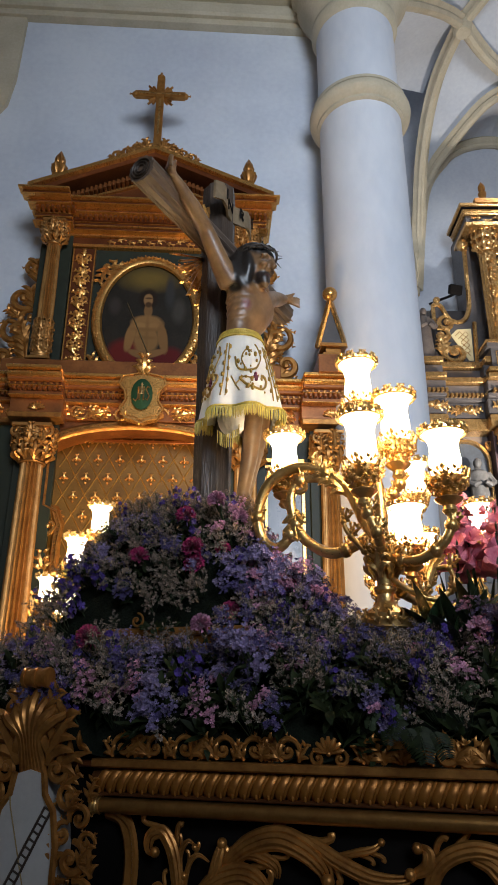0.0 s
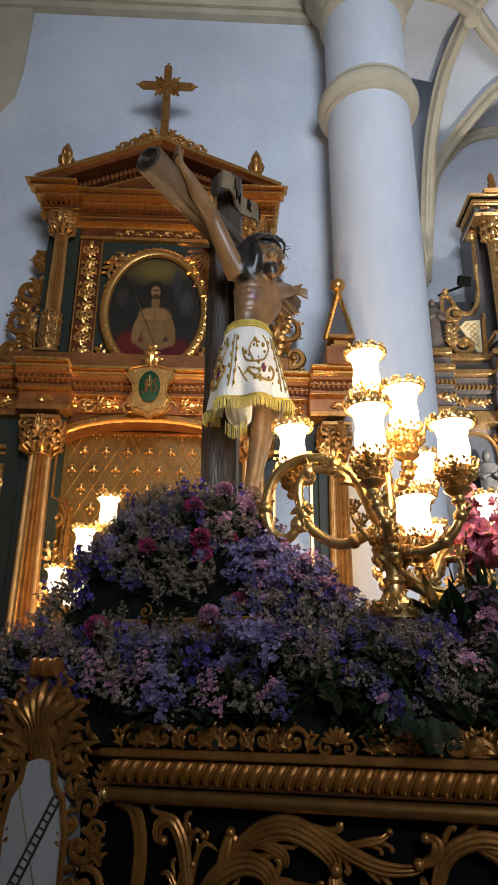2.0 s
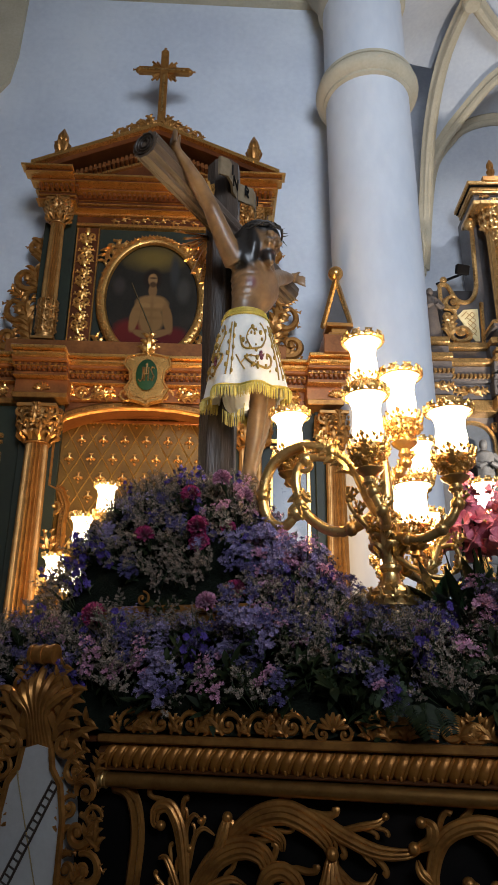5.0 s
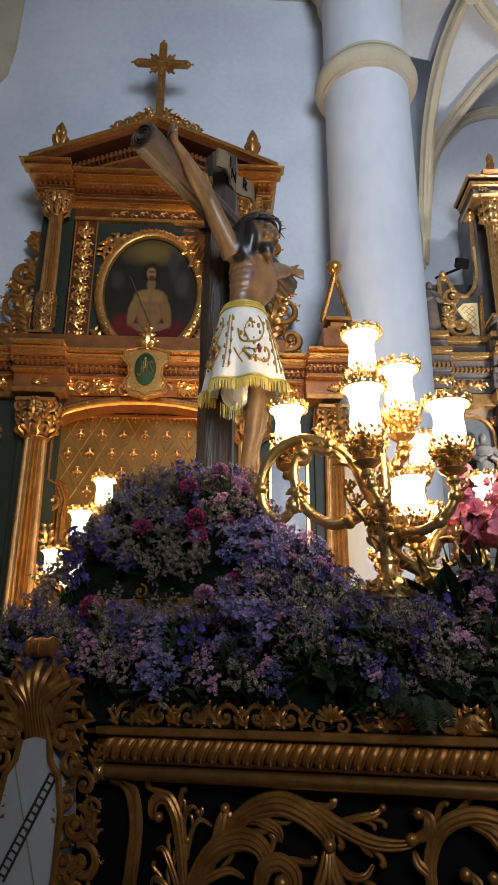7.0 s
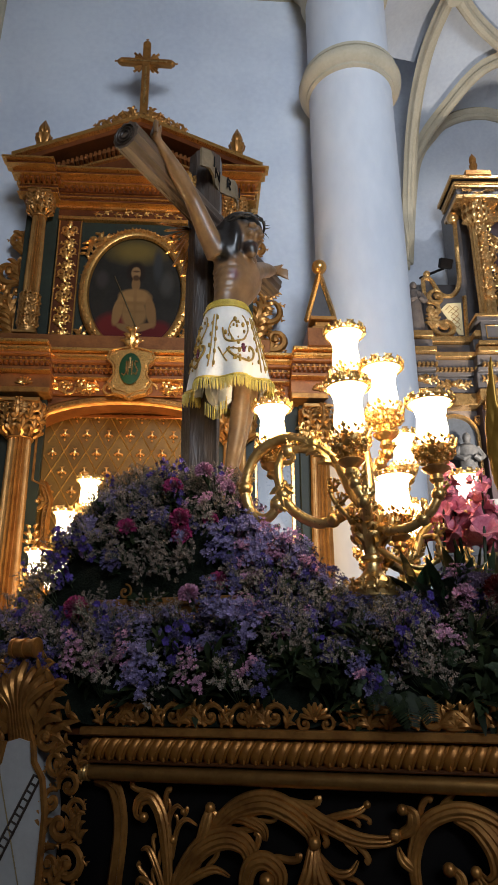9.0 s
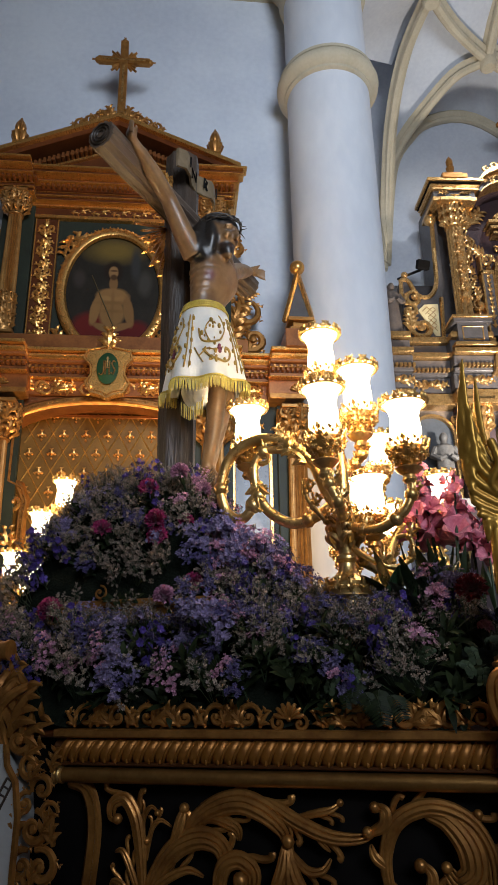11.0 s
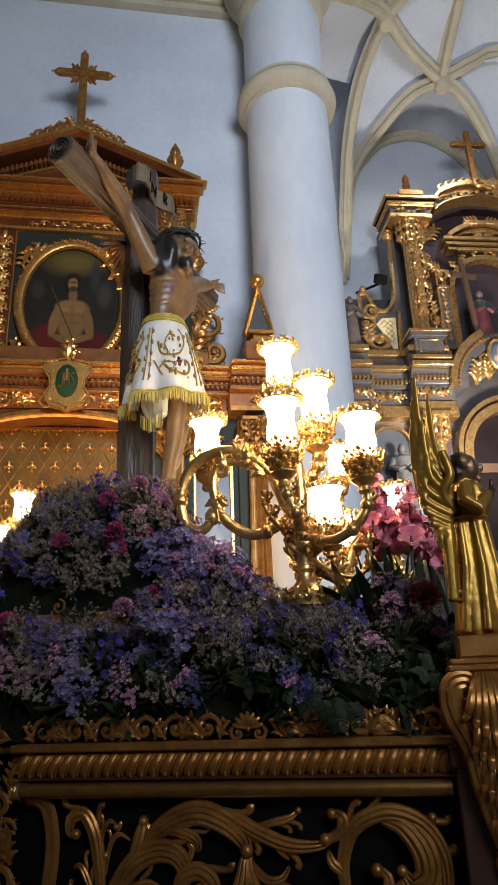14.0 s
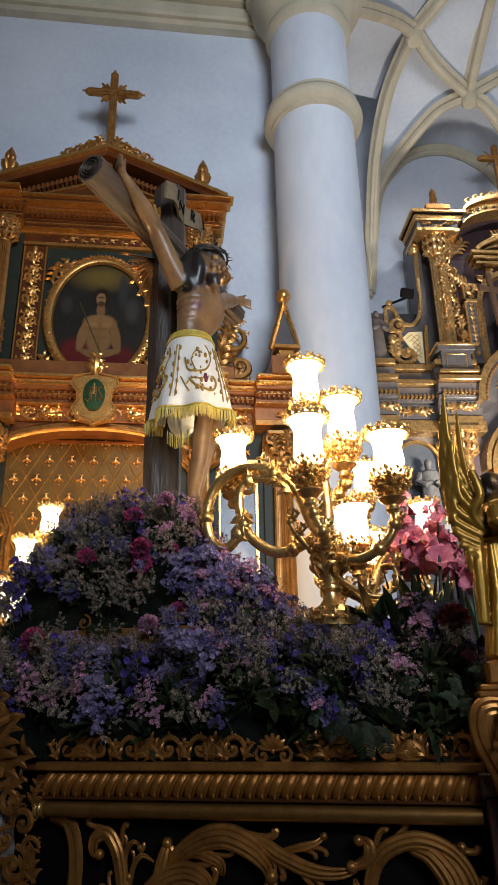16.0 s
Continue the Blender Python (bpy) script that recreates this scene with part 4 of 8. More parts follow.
part("crest_block", Geo().box(FX - 0.24, FX + 0.26, -0.3, 0.2, 11.28, 11.44).box(FX - 0.2, FX + 0.2, -0.26, 0.2, 11.44, 11.52), GOLD_OLD, far)
cr = part("crowning_cross", Geo().box(FX - 0.05, FX + 0.05, -0.12, -0.02, 11.0, 12.46).box(FX - 0.33, FX - 0.051, -0.118, -0.022, 12.11, 12.21).box(FX + 0.051, FX + 0.33, -0.118, -0.022, 12.11, 12.21).ball(FX - 0.33, -0.07, 12.16, 0.06, 8).ball(FX + 0.33, -0.07, 12.16, 0.06, 8).ball(FX, -0.07, 12.46, 0.06, 8), GOLD_OLD, far)
g = Geo()
for a in (40, 140, 220, 320):
    g.sweep([(FX + 0.08 * math.cos(radians(a)), -0.07, 12.16 + 0.08 * math.sin(radians(a))), (FX + 0.3 * math.cos(radians(a)), -0.07, 12.16 + 0.3 * math.sin(radians(a)))], [0.02, 0.012], 5)
part("rays", g, GOLD_PALE, cr)

# the crowning cornice is squat and heavy
for ob in far.children:
    if ob.name.split(".")[0] in ("entablature", "entablature_edge", "cornice", "frieze_carving", "cornice_band", "arch_fillet", "arch_bead", "arch_soffit", "arch_frieze", "arch_cornice", "crest_carving", "crest_block"):
        for v in ob.data.vertices:
            if v.co.z > 10.18:
                v.co.z = 10.12 + (v.co.z - 10.18) * 0.72


def arch_band(x0, x1, z0, zs, w, y0, y1, n=20):
    """An arched band: two jambs and a half-round head."""
    g, c, r = Geo(), (x0 + x1) / 2, (x1 - x0) / 2
    g.box(x0 - w, x0, y0, y1, z0, zs).box(x1, x1 + w, y0, y1, z0, zs)
    for i in range(n):
        a, b = math.pi * i / n, math.pi * (i + 1) / n
        g.prism([(c + r * math.cos(a), zs + r * math.sin(a)), (c + (r + w) * math.cos(a), zs + (r + w) * math.sin(a)), (c + (r + w) * math.cos(b), zs + (r + w) * math.sin(b)), (c + r * math.cos(b), zs + r * math.sin(b))], y0, y1)
    return g


def arch_fill(x0, x1, z0, zs, y0, y1, n=20):
    c, r = (x0 + x1) / 2, (x1 - x0) / 2
    return Geo().prism([(x0, z0), (x1, z0)] + [(c + r * math.cos(math.pi * i / n), zs + r * math.sin(math.pi * i / n)) for i in range(n + 1)], y0, y1)


# upper niche with its own gable
part("niche_back", arch_fill(1.28, 2.72, 7.45, 8.70, 0.19, 0.22), mat("niche_purple", (0.030, 0.014, 0.018), (0.018, 0.009, 0.011), 0.7, scale=3), far)
part("niche_band", arch_band(1.28, 2.72, 7.45, 8.70, 0.10, 0.02, 0.19), GOLD_PALE, far)
for s in (-1, 1):
    x = FX + s * 0.94
    part("niche_jamb", Geo().box(x - 0.10, x + 0.10, 0.06, 0.22, 7.45, 8.75), GREYWOOD, far)
    part("jamb_edge", Geo().box(x - 0.13, x - 0.09, 0.03, 0.2, 7.45, 9.3).box(x + 0.09, x + 0.12, 0.04, 0.2, 7.45, 8.75).box(x - 0.13, x + 0.12, 0.03, 0.2, 8.75, 8.82), GOLD_PALE, far)
    g = Geo()
    for k in range(6):
        g.leaf(x, 7.6 + k * 0.19, 90, 0.17, 0.05, 2, 0.2, 0)
    g.scroll(x, 9.05, 0.12, 90, 1.2, s, 0.06, 0.25, 3).leaf(x, 9.1, 90 - s * 50, 0.4, 0.06, 4, 0.15, 0.4)
    g.scroll(x + s * 0.22, 8.1, 0.12, 90, 1.3, -s, 0.1, 0.25, 3).scroll(x + s * 0.25, 7.75, 0.13, 270, 1.3, s, 0.1, 0.25, 3).leaf(x + s * 0.3, 7.55, 270, 0.4, 0.1, 3, 0.2).leaf(x + s * 0.22, 8.2, 90, 0.3, 0.1, 3, 0.2)
    part("jamb_carving", g, GOLD_PALE, far)
part("niche_gable", Geo().box(1.2, 2.8, -0.06, 0.22, 9.70, 9.76).box(1.26, 2.74, -0.02, 0.22, 9.6, 9.66).box(1.16, 2.84, -0.1, 0.22, 9.80, 9.86), GOLD_PALE, far)
g = Geo()
for i in range(14):
    t0, t1 = -1 + 2 * i / 14, -1 + 2 * (i + 1) / 14
    z0, z1 = 9.86 + 0.3 * (1 - t0 * t0), 9.86 + 0.3 * (1 - t1 * t1)
    g.prism([(FX + 0.7 * t0, z0), (FX + 0.7 * t1, z1), (FX + 0.72 * t1, z1 + 0.09), (FX + 0.72 * t0, z0 + 0.09)], -0.1, 0.22)
    g.prism([(FX + 0.66 * t0, z0 * 0.55 + 9.86 * 0.45), (FX + 0.66 * t1, z1 * 0.55 + 9.86 * 0.45), (FX + 0.66 * t1, z1 - 0.03), (FX + 0.66 * t0, z0 - 0.03)], -0.02, 0.22)
g.leaf(FX, 9.93, 0, 0.22, -0.04, 3).leaf(FX, 9.93, 180, 0.22, -0.04, 3).leaf(FX, 10.22, 0, 0.4, -0.05, 4, 0.12, 0).leaf(FX, 10.22, 180, 0.4, -0.05, 4, 0.12, 0)
for k in range(9):
    a = radians(20 + k * 17.5)
    g.leaf(FX + 0.8 * math.cos(a), 8.72 + 0.8 * math.sin(a), math.degrees(a) + (50 if k < 4 else -50), 0.16, 0.06, 2, 0.22)
part("gable_carving", g, GOLD_PALE, far)
g = Geo()
rng4 = random.Random(44)
for s in (-1, 1):
    for k in range(7):
        z, x = 7.75 + k * 0.34, FX + s * (1.20 + 0.06 * (-1) ** k)
        g.scroll(x, z, 0.085, rng4.uniform(0, 360), 1.2, s * (-1) ** k, 0.2, 0.26, 3).leaf(x, z + 0.05, 90 + s * 30 * (-1) ** k, 0.24, 0.19, 3, 0.22)
for k in range(11):
    a = radians(12 + k * 15.6)
    x, z = FX + 0.93 * math.cos(a), 8.72 + 0.88 * math.sin(a)
    if z < 9.55:
        g.scroll(x, z, 0.07, math.degrees(a), 1.2, 1 if k < 5 else -1, 0.1, 0.28, 3)
part("ground_carving", g, GOLD_PALE, far)
# swooping side wing with a gilded lattice panel
for s, ax in ((1, 0.0), (-1, 4.0)):
    def W(x, z):
        return (ax + s * x, z)
    edge = bez([(*W(-0.60, 8.62), 0), (*W(-0.46, 8.60), 0), (*W(-0.30, 8.30), 0), (*W(-0.08, 8.28), 0), (*W(0.07, 8.55), 0), (*W(0.10, 9.2), 0), (*W(0.12, 9.95), 0)], 8)
    poly = [(p.x, p.y) for p in edge] + [W(0.22, 9.95), W(0.22, 7.38), W(-0.62, 7.38)]
    part("wing_panel", Geo().prism(poly[::s], 0.12, 0.3), GREYWOOD, far)
    g = Geo().sweep([(p.x, 0.10, p.y) for p in edge], 0.045, 6).sweep([(*W(0.14, 8.25)[:1], 0.10, 8.25), (*W(0.10, 7.38)[:1], 0.10, 7.38)], 0.04, 6).sweep([(W(-0.6, 0)[0], 0.1, 8.62), (W(-0.6, 0)[0], 0.1, 8.2)], 0.04, 6).ball(W(-0.52, 0)[0], 0.1, 8.72, 0.07, 8).ball(W(0.08, 0)[0], 0.08, 9.95, 0.12, 10)
    part("wing_edge", g, GOLD_PALE, far)
    pl = part("lattice_panel", Geo().prism([W(-0.32, 7.98), W(-0.20, 8.10), W(0.06, 8.12), W(0.04, 7.46), W(-0.04, 7.46)][::s], 0.10, 0.12), mat("cream_gilding", (0.85, 0.72, 0.42), (0.75, 0.58, 0.28), 0.4, 0.3, scale=6), far)
    g = Geo()
    for k in range(-5, 9):
        for q in (-1, 1):
            pts = [(W(-0.05 + q * t, 0)[0], 0.097, 7.5 + k * 0.11 + t) for t in (-0.35, -0.3, -0.25, -0.2, -0.15, -0.1, -0.05, 0, 0.05, 0.1)]
            pts = [p for p in pts if -0.26 < s * (p[0] - ax) < 0.05 and 7.5 < p[2] < 8.08 and p[2] > 7.5 + (-0.04 - s * (p[0] - ax)) * 1.9]
            if len(pts) > 1:
                g.sweep([pts[0], pts[-1]], 0.006, 4)
    part("lattice", g, GOLD_OLD, pl)
    g = Geo().scroll(W(-0.40, 0)[0], 8.2, 0.16, 60 if s > 0 else 120, 1.4, s, 0.06, 0.26, 4).scroll(W(-0.50, 0)[0], 7.95, 0.15, 120 if s > 0 else 60, 1.3, -s, 0.06, 0.26, 4).scroll(W(-0.30, 0)[0], 7.58, 0.20, 150 if s > 0 else 30, 1.4, s, 0.05, 0.26, 4).leaf(W(-0.5, 0)[0], 7.5, 90, 0.45, 0.06, 4, 0.2)
    part("wing_scroll", g, GOLD_PALE, far)
# main entablature, broken forward over the piers
EBR = ((-1.2, -0.62), (0.10, 0.86), (3.14, 3.9), (4.62, 5.2))
for nm, z0, z1, y0, m in (("cornice_top", 7.24, 7.36, -0.06, GOLD_PALE), ("attic", 7.02, 7.24, 0.05, GREYWOOD), ("cornice", 6.90, 7.00, -0.16, GOLD_PALE), ("corona", 6.72, 6.90, -0.04, GREYWOOD), ("dentil_band", 6.60, 6.68, -0.02, GREYWOOD), ("frieze", 6.30, 6.60, 0.06, GREYWOOD), ("architrave", 6.06, 6.28, 0.0, GOLD_PALE)):
    for half, (a, b) in enumerate(((-1.1, 1.0), (3.0, 5.1))):
        g = Geo().box(a, b, y0, 0.5, z0, z1, 0.015)
        for c, d in EBR[half * 2:half * 2 + 2]:
            g.box(c, d, y0 - 0.22, y0 + 0.01, z0 + 0.001, z1 - 0.001, 0.015)
        part(nm, g, m, far)
pieces("dentil", Geo().box(0, 0.045, -0.05, 0.05, 0, 0.07, 0.006), GOLD_PALE, far,
       [(x, -0.27 if any(a < x < b for a, b in EBR) else -0.05, 6.66) for x in (-1.1 + k * 0.075 for k in range(84)) if not 1.0 < x < 3.0])
for x, s in ((-0.25, 1), (-0.9, 1), (0.48, 1), (3.52, -1), (4.25, -1)):
    g = Geo()
    y = -0.17 if x in (-0.9, 0.48, 3.52) else 0.05
    for e in (-1, 1):
        g.scroll(x + e * 0.13, 6.46, 0.09, 90, 1.2, e, y, 0.26, 2).leaf(x + e * 0.05, 6.42, 90 - 80 * e, 0.28, y, 3, 0.18)
    g.ball(x, y - 0.03, 6.46, 0.06, 8)
    part("frieze_carving", g, GOLD_PALE, far)
# arched middle of the entablature and the great lower arch
for r0, r1, y0, nm, m in ((1.10, 1.22, -0.34, "arch_edge", GOLD_PALE), (0.86, 1.10, -0.22, "arch_band", GREYWOOD)):
    for lo, hi in (((0, 10), (18, 28)) if nm == "arch_edge" else ((0, 28),)):
        ring = [math.pi * i / 28 for i in range(lo, hi + 1)]
        part(nm, Geo().strip([(FX + r0 * math.cos(a), 6.55 + r0 * math.sin(a)) for a in ring], [(FX + r1 * math.cos(a), 6.55 + r1 * math.sin(a)) for a in ring], y0, 0.3), m, far)
pieces("bead", Geo().ball(0, 0, 0, 0.035, 6), GOLD_PALE, far, [(FX + 1.03 * math.cos(a), -0.24, 6.55 + 1.03 * math.sin(a)) for a in (math.pi * (i + 0.5) / 40 for i in range(40))])
md = part("medallion", Geo().lathe([(0.001, 0.05), (0.16, 0.045), (0.2, 0)], 0, 0, 28, sx=0.85, sy=1.3).move(Matrix.Translation((1.76, -0.3, 7.15)) @ Matrix.Rotation(radians(90), 4, "X")), blob_mat("medallion_paint", (0.06, 0.09, 0.15), [((1.76, 0, 7.15), (0.05, 2, 0.14), 0, (0.42, 0.27, 0.16), 0.3), ((1.72, 0, 7.05), (0.08, 2, 0.07), 30, (0.4, 0.25, 0.15), 0.3)], 0.4), far, "blue painted oval medallion")
part("frame", Geo().sweep([(1.76 + 0.19 * math.cos(a * math.pi / 16), -0.31, 7.15 + 0.285 * math.sin(a * math.pi / 16)) for a in range(32)], 0.035, 8, closed=True), GOLD_PALE, md)
g = Geo()
for s in (-1, 1):
    g.scroll(FX + s * 0.62, 6.85, 0.14, 90, 1.3, s, -0.2, 0.25, 4).scroll(FX + s * 0.48, 7.12, 0.11, 0, 1.2, -s, -0.2, 0.25, 3).leaf(FX + s * 0.7, 6.6, 90 + 10 * s, 0.5, -0.2, 4, 0.16).leaf(FX + s * 0.45, 6.7, 90, 0.4, -0.2, 4, 0.16)
part("arch_carving", g, GOLD_PALE, far)
# Near-black back keeps the recess dark although the fill lamp shines in.
part("niche_back", arch_fill(1.14, 2.86, 3.0, 5.35, 0.24, 0.26), mat("dark_niche_cloth", (0.014, 0.009, 0.010), (0.008, 0.005, 0.006), 0.8, scale=3, spec=0.1), far)
part("niche_band", arch_band(1.14, 2.86, 3.0, 5.35, 0.16, -0.02, 0.27), GOLD_PALE, far)
part("niche_ring", arch_band(0.94, 3.06, 5.35, 5.36, 0.08, -0.06, 0.27), GOLD_PALE, far)
g = Geo().leaf(FX, 6.2, 90, 0.3, -0.08, 4, 0.25, 0).scroll(FX - 0.1, 6.25, 0.1, 90, 1.2, 1, -0.1, 0.25, 1).scroll(FX + 0.1, 6.25, 0.1, 90, 1.2, -1, -0.1, 0.25, 1)
for k in range(14):
    a = radians(14 + k * 11.7)
    g.leaf(FX + 1.06 * math.cos(a) * 0.92, 5.36 + 0.97 * math.sin(a), math.degrees(a) + 90, 0.12, 0.2, 2, 0.24)
part("niche_carving", g, GOLD_PALE, far)
for x in (0.48, 3.52):
    part("lower_pier", Geo().box(x - 0.3, x + 0.3, 0.02, 0.301, 2.0, 6.06), PURPLEWOOD, far)
    twisted_pier(x, 3.0, 6.05, 0.15)
for x in (-0.25, 4.25):
    part("side_niche_back", arch_fill(x - 0.36, x + 0.36, 3.5, 5.55, 0.27, 0.299), SHADOWBLUE, far)
    part("side_niche_band", arch_band(x - 0.36, x + 0.36, 3.5, 5.55, 0.05, 0.18, 0.301), GOLD_PALE, far)
    g = Geo().leaf(x + 0.4, 5.75, 60, 0.25, 0.2, 3).leaf(x - 0.4, 5.75, 120, 0.25, 0.2, 3).scroll(x + 0.42, 5.85, 0.08, 90, 1.2, 1, 0.2, 0.25, 2)
    part("spandrel_carving", g, GOLD_PALE, far)
part("side_pier", Geo().box(-1.15, -0.72, -0.1, 0.35, 3.0, 6.06), GREYWOOD, far)


def statue(name, label, m, x, y, z, h, turn, mtl, arm=0.0):
    """A small robed carved statue, one plain mesh."""
    g = Geo()
    g.lathe([(0.16, 0), (0.17, 0.03), (0.15, 0.2), (0.13, 0.45), (0.12, 0.6), (0.15, 0.74), (0.13, 0.8), (0.05, 0.845), (0.045, 0.87)], 0, 0, 20, 9, 0.09, 1.0, 0.75)
    g.ball(0, -0.01, 0.93, 0.066, 12, 0.9, 1, 1.2)
    for s in (-1, 1):
        g.sweep([(s * 0.13, 0, 0.78), (s * 0.19, -0.04, 0.64), (s * (0.10 + arm * 0.1), -0.14, 0.58 + arm * 0.1), (s * 0.03, -0.17, 0.62 + arm * 0.1)], [0.05, 0.05, 0.045, 0.03], 8)
    g.move(Matrix.Scale(h, 4))
    ob = part(name, g, mtl)
    ob.matrix_world = m @ pose(x, y, z, 0, 0, turn)
    return tagged(ob, label, "statue")


ROBE = blob_mat("dark_red_robe", (0.10, 0.02, 0.025), [((0, 0, 1.0), (0.3, 0.3, 0.17), 0, (0.16, 0.11, 0.08), 0.2), ((0, 0, 0.85), (0.25, 0.3, 0.13), 0, (0.03, 0.045, 0.035), 0.2)], 0.5)
part("shelf", Geo().box(1.2, 2.8, -0.2, 0.25, 7.38, 7.45), GREYWOOD, far)
statue("robed_statue", "small dark red robed statue holding a cross in a niche", FAR, 1.72, 0.0, 7.45, 1.2, 0, ROBE)
cs = tagged(part("statue_cross", Geo().box(-0.05, 0.05, -0.03, 0.03, 0, 1.75).box(-0.3, -0.051, -0.028, 0.028, 1.35, 1.45).box(0.051, 0.3, -0.028, 0.028, 1.35, 1.45), mat("brown_wood", (0.10, 0.05, 0.025), None, 0.5, stretch=(1, 1, 0.2))), "brown wooden cross leaning beside the robed statue", "cross")
cs.matrix_world = FAR @ pose(1.50, -0.2, 7.45, 0, -6, 20)
statue("pale_statue", "small pale robed statue in a dark side niche", FAR, -0.14, 0.05, 4.35, 1.2, 0, mat("pale_robe", (0.13, 0.125, 0.12), (0.05, 0.045, 0.042), 0.6))
statue("corner_statue", "small dark carved statue on the altarpiece's corner", FAR, -0.86, -0.1, 7.36, 1.05, 10, mat("dark_statue", (0.12, 0.09, 0.07), (0.06, 0.045, 0.04), 0.6))
part("plinth", Geo().box(-0.55, 0.28, -0.15, 0.3, 4.2, 4.35), GREYWOOD, far)
statue("crucified_statue", "small pale carved statue in the lower niche", FAR, 2.1, 0.0, 3.9, 1.5, 0, mat("pale_carving", (0.32, 0.27, 0.2), (0.2, 0.16, 0.12), 0.5), 0.5)
cs = tagged(part("niche_cross", Geo().box(-0.09, 0.09, -0.04, 0.04, 0, 2.2).box(-0.8, -0.091, -0.038, 0.038, 1.45, 1.62).box(0.091, 0.8, -0.038, 0.038, 1.45, 1.62), mat("brown_wood", (0.10, 0.05, 0.025))), "brown wooden cross in the lower niche", "cross")
cs.matrix_world = FAR @ pose(1.95, 0.15, 3.6)
part("niche_shelf", Geo().box(1.1, 2.9, -0.25, 0.25, 3.5, 3.6), GREYWOOD, far)
fld = tagged(part("floodlight", Geo().box(-0.13, 0.13, -0.05, 0.05, -0.09, 0.09, 0.015).box(-0.02, 0.02, 0.05, 0.95, -0.1, -0.06), BLACKWOOD), "small black floodlight on a wall bracket", "lamp")
fld.matrix_world = FAR @ pose(-0.13, 0.14, 8.98, 20, 0, 15)
# Dark board by the wing, also standing in for shadow on the wall.
part("shadow_board", Geo().box(-1.1, 0.2, 0.5, 0.6, 7.3, 8.75), GREYWOOD, far)

# ---------------- the processional float ----------------
flt = thing("processional_float", FLO, "gilded and black carved wooden float with a gadrooned rail", "float")
part("body", Geo().box(-1.36, 1.42, 0.07, 2.0, 0.12, 1.445), BLACKWOOD, flt)
part("top_board", Geo().box(-1.40, 1.46, 0.012, 2.06, 1.446, 1.462), REDWOOD, flt)
g = Geo()
for u in (-1.2, 1.25):
    for v in (0.25, 1.8):
        g.box(u - 0.05, u + 0.05, v - 0.05, v + 0.05, 0, 0.125)
part("trestle", g, BLACKWOOD, flt)
ROD = mat("dull_gold_rod", (0.42, 0.215, 0.060), (0.28, 0.135, 0.036), 0.34, 0.85, scale=20, fine=90, bump=0.08)
gad = Geo()
pts = []
for i in range(9):
    a = radians(75 + i * 24)
    f = 1 - i / 8
    pts.append((0.050 * f ** 1.35, 0.030 + 0.030 * math.cos(a), 1.414 + 0.032 * math.sin(a)))
gad.sweep(pts, [0.008, 0.0105, 0.0115, 0.012, 0.012, 0.012, 0.012, 0.0115, 0.009], 8, 0.42, (0.0, -1, 0.2))
gad.sweep([(x + 0.0155, y - 0.001, z) for x, y, z in pts], [0.0024, 0.0036, 0.004, 0.0044, 0.0044, 0.0048, 0.0052, 0.0048, 0.0032], 7, 0.9, (0.0, -1, 0.2))
gad.ball(0.0155, 0.002, 1.390, 0.0048, 7, 0.9, 0.9, 1.5)
gme = mesh_of("gadroon", gad, mat("gadroon_gold", (0.52, 0.215, 0.036), (0.27, 0.10, 0.017), 0.42, 0.6, scale=14, fine=70, bump=0.15))
for a, b in ((0.185, 1.385), (-1.36, -0.19)):
    # Rail core is a darker red than the gadroons, so their gaps read dark.
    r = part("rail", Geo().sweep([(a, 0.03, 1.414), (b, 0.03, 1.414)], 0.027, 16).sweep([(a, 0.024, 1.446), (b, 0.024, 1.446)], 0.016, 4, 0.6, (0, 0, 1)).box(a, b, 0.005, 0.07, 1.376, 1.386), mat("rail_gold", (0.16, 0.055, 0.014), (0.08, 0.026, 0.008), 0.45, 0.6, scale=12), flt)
    k = 0
    while a + 0.012 + k * 0.0325 < b - 0.01:
        ob = new("gadroon", gme)
        ob.parent = r
        ob.location = (a + 0.014 + k * 0.0325, 0, 0)
        k += 1
    rd = part("rod", Geo().sweep([(a + 0.01, 0.02, 1.352), (b - 0.02, 0.02, 1.352)], 0.0205, 18), ROD, flt, "slim dull gold rod under the rail")
    for x in (a, b - 0.012):
        part("collar", Geo().sweep([(x + q, 0.02, 1.352) for q in (0.0, 0.003, 0.008, 0.011, 0.014, 0.019, 0.022, 0.027, 0.030)], [0.021, 0.025, 0.025, 0.021, 0.0235, 0.0235, 0.021, 0.025, 0.021], 14), BRASS, rd)
    part("ledge", Geo().box(a, b, -0.008, 0.05, 1.4475, 1.470), GOLD_OLD, flt)
# carved crest standing on the rail
def crest(x, s, big=1.0):
    g = Geo()
    g.scroll(x, 1.502, 0.033 * big, 200 if s > 0 else -20, 1.3, -s, 0.022, 0.22, 3, lobe=0.6)
    g.scroll(x + s * 0.055, 1.500, 0.026 * big, 90, 1.2, s, 0.022, 0.24, 2, lobe=0.7)
    g.leaf(x + s * 0.015, 1.475, 90 - 35 * s, 0.075, 0.02, 3, 0.18, -0.5 * s).leaf(x - s * 0.03, 1.474, 90 + 25 * s, 0.055, 0.02, 2, 0.2, 0.5 * s)
    g.leaf(x + s * 0.06, 1.475, 90 - 10 * s, 0.06, 0.02, 3, 0.2, 0.4 * s)
    return g


